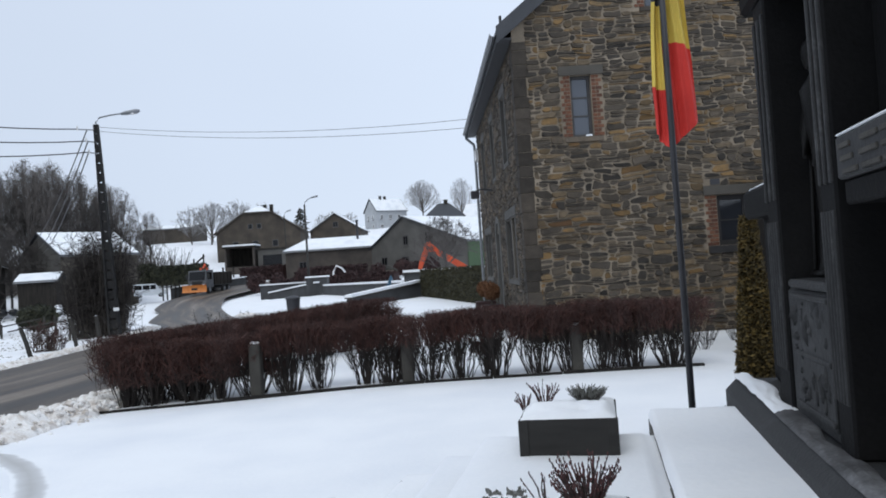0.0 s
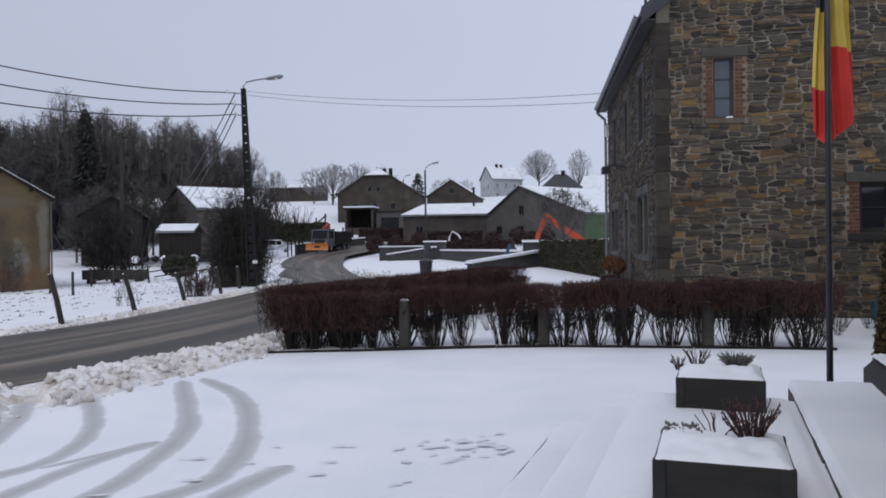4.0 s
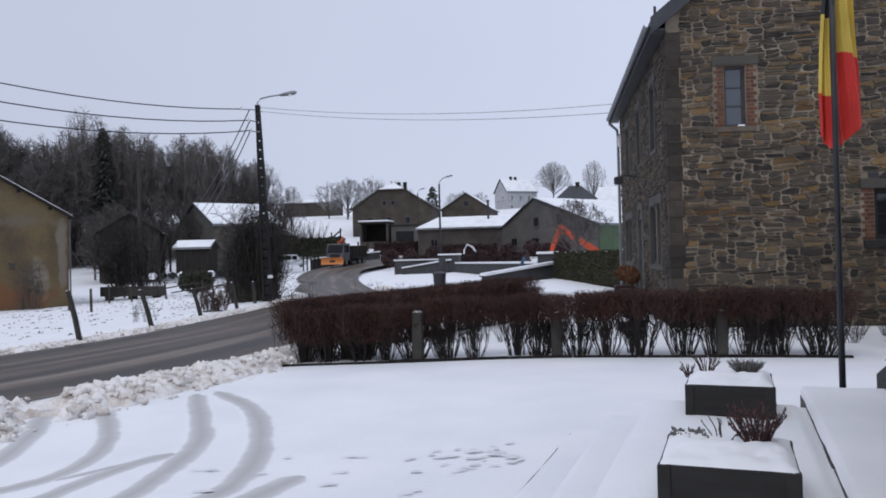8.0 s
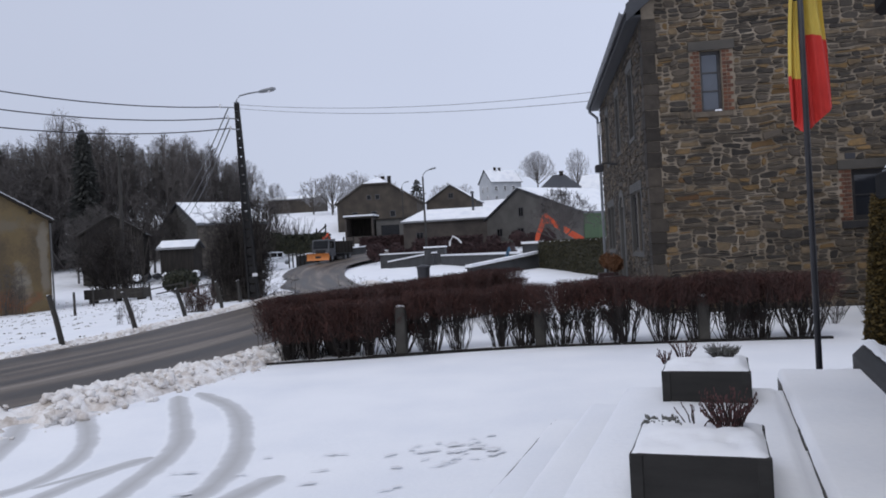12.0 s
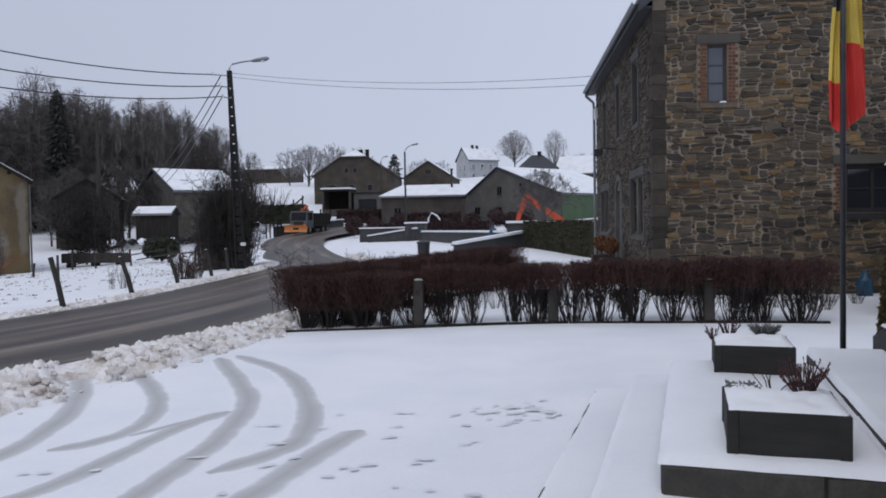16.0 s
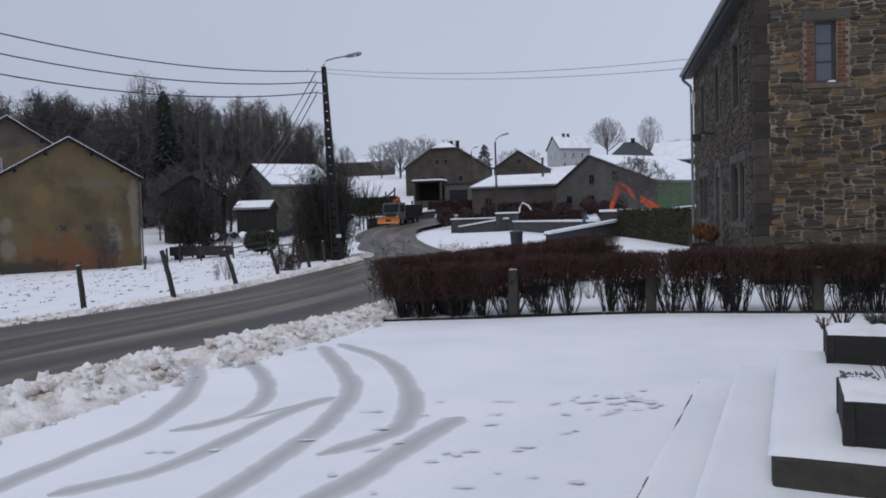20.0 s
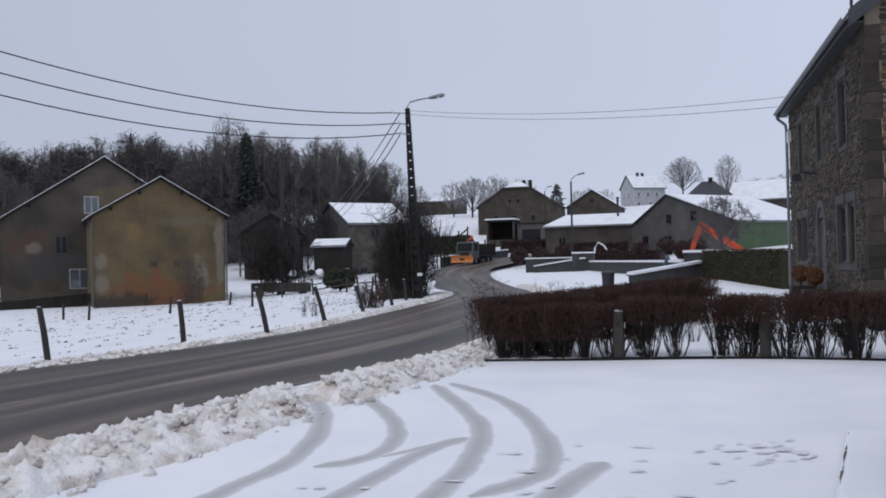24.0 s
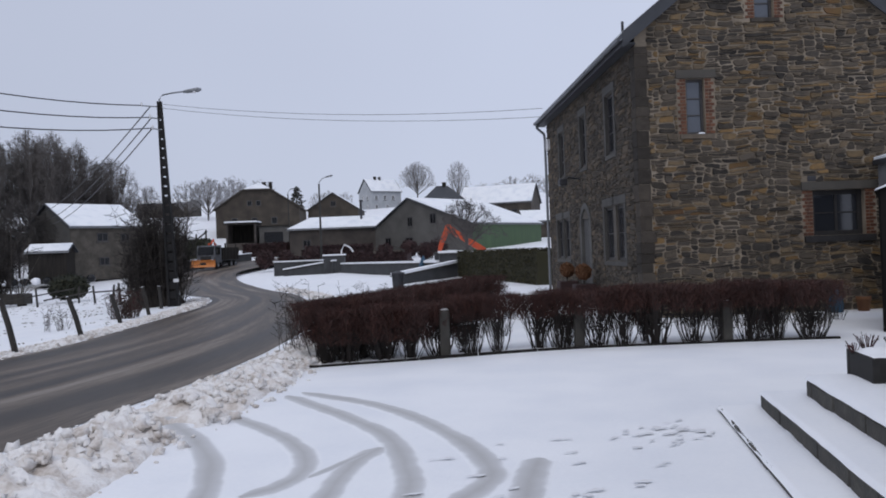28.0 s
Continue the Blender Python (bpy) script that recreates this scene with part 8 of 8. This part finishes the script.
TRUCK = (-28.3, 99.5)
truck = thing("plough_truck", "dark dump truck with an orange snow plough and beacon", "truck", pose(TRUCK[0], TRUCK[1], ground_z(*TRUCK) + 0.05, 0, 0, 260))
part("chassis", Shape().cbox((-5.2, -0.5, 0.7), (2.2, 0.5, 1.0), 0.03), rubber, truck)
cabin = part("cab", solid(Shape().prism([(0.3, 0.75), (2.3, 0.75), (2.35, 1.7), (2.1, 2.95), (0.3, 3.0)], lambda u, v, d: (u, d, v), -1.2, 1.2)), cab_paint, truck, "grey truck cab")
part("windscreen", solid(Shape().add([(2.36, -1.05, 1.75), (2.36, 1.05, 1.75), (2.14, 1.05, 2.8), (2.14, -1.05, 2.8), (2.39, -1.05, 1.75), (2.39, 1.05, 1.75), (2.17, 1.05, 2.8), (2.17, -1.05, 2.8)], [(0, 1, 2, 3), (4, 5, 6, 7), (0, 1, 5, 4), (1, 2, 6, 5), (2, 3, 7, 6), (3, 0, 4, 7)])), dark_glass, cabin)
for sgn in (-1, 1):
    part("side_window", Shape().box((0.7, sgn * 1.205 - 0.01, 1.8), (2.0, sgn * 1.205 + 0.01, 2.7)), dark_glass, cabin)
    lamp_bulb = part("headlight", Shape().cbox((2.33, sgn * 0.85 - 0.16, 0.95), (2.4, sgn * 0.85 + 0.16, 1.2), 0.02), white_paint, cabin, "white headlight")
    part("mirror", Shape().cbox((2.1, sgn * 1.45 - 0.12, 1.9), (2.2, sgn * 1.45 + 0.12, 2.5), 0.02), rubber, cabin)
part("grille", Shape().cbox((2.3, -0.7, 1.0), (2.385, 0.7, 1.6), 0.02), rubber, cabin)
part("beacon", Shape().tube([(1.2, 0, 3.0), (1.2, 0, 3.3)], 0.14, 10), orange_paint, cabin, "orange beacon")
part("tipper_body", solid(Shape().prism([(-5.2, 1.1), (-0.2, 1.1), (-0.1, 2.7), (-5.4, 2.7)], lambda u, v, d: (u, d, v), -1.22, 1.22)), dark_timber, truck, "dark steel tipper body")
for k in range(5):
    for sgn in (-1, 1):
        part("body_rib", Shape().cbox((-5.0 + k * 1.1, sgn * 1.24 - 0.05, 1.15), (-4.88 + k * 1.1, sgn * 1.24 + 0.05, 2.7), 0.01), dark_timber, truck)
part("crane_arm", Shape().tube([(0.1, 0.3, 1.0), (0.05, 0.3, 3.1), (0.6, 0.3, 3.7), (1.0, 0.2, 3.2)], [0.2, 0.18, 0.15, 0.12], 6), orange_paint, truck, "folded orange crane")
blade = Shape()
for k in range(8):
    a0, a1 = -0.9 + 1.7 * k / 8, -0.9 + 1.7 * (k + 1) / 8
    blade.add([(3.1 + 0.5 * (1 - math.cos(a)) * 0.8 + dx, y + 0.0, 0.72 + 0.6 * math.sin(a)) for dx in (0, 0.06) for a in (a0, a1) for y in (-1.6, 1.6)], [(0, 1, 3, 2), (4, 6, 7, 5), (0, 4, 5, 1), (2, 3, 7, 6)])
part("plough_blade", blade, plough_paint, truck, "orange snow plough blade")
part("plough_frame", Shape().cbox((2.3, -0.4, 0.5), (3.2, 0.4, 0.8), 0.03), rubber, truck)
for x in (1.3, -2.9, -4.3):
    for y in (-1.0, 1.0):
        wheel(truck, x, y, 0.5, 0.34)

VAN = (-36.0, 101.0)
van = thing("white_van", "small white van parked beyond the road bend", "van", pose(VAN[0], VAN[1], ground_z(*VAN), 0, 0, 20))
part("body", solid(Shape().prism([(-2.0, 0.3), (2.0, 0.3), (2.05, 0.9), (1.3, 1.05), (0.7, 1.75), (-2.0, 1.8)], lambda u, v, d: (u, d, v), -0.85, 0.85)), van_paint, van)
for sgn in (-1, 1):
    for a, b in ((-1.85, -0.95), (-0.85, 0.0), (0.08, 0.75)):
        part("side_window", Shape().box((a, sgn * 0.853 - 0.008, 1.05), (b, sgn * 0.853 + 0.008, 1.62)), dark_glass, van)
part("rear_window", Shape().box((-2.01, -0.65, 1.1), (-1.99, 0.65, 1.65)), dark_glass, van)
for sgn in (-1, 1):
    part("tail_light", Shape().cbox((-2.03, sgn * 0.76 - 0.06, 0.9), (-1.98, sgn * 0.76 + 0.06, 1.4), 0.01), orange_paint, van)
part("bumper", Shape().cbox((-2.1, -0.8, 0.35), (-1.98, 0.8, 0.6), 0.03), rubber, van)
for x in (-1.3, 1.3):
    for y in (-0.75, 0.75):
        wheel(van, x, y, 0.31, 0.2)

ex = thing("excavator", "orange excavator with its bent boom over the hedge", "excavator", pose(4.6, 62, ground_z(4.6, 62)))
part("undercarriage", Shape().cbox((-1.2, -1.2, 0.5), (1.2, 1.2, 1.0), 0.05), rubber, ex)
for sgn in (-1, 1):
    part("track", Shape().cbox((-1.5, sgn * 1.0 - 0.22, 0), (1.5, sgn * 1.0 + 0.22, 0.6), 0.15), rubber, ex)
part("boom", solid(Shape().prism([(-0.6, 0.75), (-1.4, 1.55), (-3.6, 3.0), (-4.15, 3.5), (-4.45, 3.35), (-4.3, 2.85), (-3.9, 2.65), (-1.6, 1.1), (-1.0, 0.6)], lambda u, v, d: (u, d, v), -0.2, 0.2)), orange_paint, ex, "bent orange boom")
part("dipper_arm", solid(Shape().prism([(-4.1, 3.55), (-4.5, 3.45), (-5.1, 1.9), (-5.25, 1.2), (-4.95, 1.2), (-4.7, 1.9), (-4.15, 3.0)], lambda u, v, d: (u, d, v), -0.15, 0.15)), orange_paint, ex, "orange dipper arm")
part("hydraulic_ram", Shape().tube([(-2.4, 0, 2.45), (-3.9, 0, 3.62)], 0.07, 6), black_metal, ex)
part("bucket", Shape().cbox((-5.5, -0.4, 0.6), (-4.8, 0.4, 1.25), 0.08), black_metal, ex)

# ---- bricks and stones, last ----


def jamb(u0, u1, z0, z1, seed):
    """Brick jambs beside a window, each brick a piece."""
    r = random.Random(seed)
    n = round((z1 - z0) / 0.073)
    h = (z1 - z0) / n
    for k in range(n):
        z = z0 + k * h
        lo, hi = (u0 + 0.05 * (k % 2), u1) if seed % 2 else (u0, u1 - 0.05 * (k % 2))
        cuts = [lo, lo + (hi - lo) * (0.55 if k % 2 else 0.42), hi]
        for a, b in zip(cuts, cuts[1:]):
            d = -0.008 - r.uniform(0, 0.008)
            part("brick", solid(Shape().prism([(a + 0.006, z + 0.009), (b - 0.006, z + 0.009), (b - 0.006, z + h - 0.009), (a + 0.006, z + h - 0.009)], on_gable, d, 0.03)), brick_red, gable)


jamb(2.87, 3.05, 3.99, 5.17, 1)
jamb(3.46, 3.66, 3.99, 5.17, 2)
jamb(5.48, 5.705, 1.74, 2.71, 3)
jamb(6.855, 7.08, 1.74, 2.71, 4)
jamb(4.4, 4.595, 6.41, 7.4, 5)
jamb(5.025, 5.22, 6.41, 7.4, 6)
KEEP = [(2.86, 3.89, 3.67, 5.35), (5.47, 1.62, 7.09, 2.89), (4.39, 6.33, 5.23, 7.58), (5.61, 2.9, 5.8, 3.02)]
EDGES = [(-1, 0, -(HX0 + 0.24)), (1, 0, HX1 - 0.02), (0, -1, -HZ), (-0.8, 1, 6.1 - 0.8 * HX0), (0.8, 1, 6.1 + 0.8 * HX1)]
laid, joined = 0, Shape()
srng = random.Random(5)
cells = rubble((HX0 - 0.5, HZ - 0.2, HX1 + 0.4, 8.6), EDGES, KEEP, 3)
near = sorted(range(len(cells)), key=lambda i: (cells[i][1] - 4.2) ** 2 + (cells[i][2] - 2.6) ** 2)[:300]
near = set(near)
for i, (poly, cu, cv) in enumerate(cells):
    shape = stone_shape(poly, on_gable, srng.uniform(0.008, 0.042), (srng.uniform(-0.3, 0.3), srng.uniform(-0.3, 0.3)))
    if i in near:
        part("stone", shape, stone, gable)
    else:
        joined.add(shape.v, shape.f)
part("rubble", joined, stone, gable, "irregular brown and grey rubble stones", kind="stuff")
joined = Shape()
for poly, cu, cv in rubble((HY0 - 0.5, HZ - 0.2, HY1 + 0.4, 6.2), [(-1, 0, -(HY0 + 0.33)), (1, 0, HY1 - 0.02), (0, -1, -HZ), (0, 1, 5.88)], [(a - 0.15, b - 0.13, c + 0.15, d + 0.23) for a, b, c, d in S_HOLES], 9):
    s = stone_shape(poly, on_side, srng.uniform(0.012, 0.035), (srng.uniform(-0.3, 0.3), srng.uniform(-0.3, 0.3)))
    joined.add(s.v, [tuple(reversed(f)) for f in s.f])
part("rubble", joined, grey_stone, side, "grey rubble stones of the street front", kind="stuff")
# worn dressed blocks up the corner of the house, long and short by turns
z, k = HZ - 0.1, 0
while z < 5.86:
    h = min(srng.uniform(0.2, 0.38), 5.88 - z)
    a, b = (srng.uniform(0.28, 0.36), srng.uniform(0.26, 0.34)) if k % 2 else (srng.uniform(0.24, 0.3), srng.uniform(0.33, 0.4))
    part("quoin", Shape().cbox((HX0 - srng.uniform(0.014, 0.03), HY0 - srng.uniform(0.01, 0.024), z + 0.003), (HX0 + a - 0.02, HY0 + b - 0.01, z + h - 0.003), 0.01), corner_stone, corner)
    z, k = z + h, k + 1
part("alarm_box", Shape().cbox((HX0 - 0.13, 24.45, 5.0), (HX0 - 0.02, 24.75, 5.36), 0.02), white_paint, house, "small white box under the eaves")
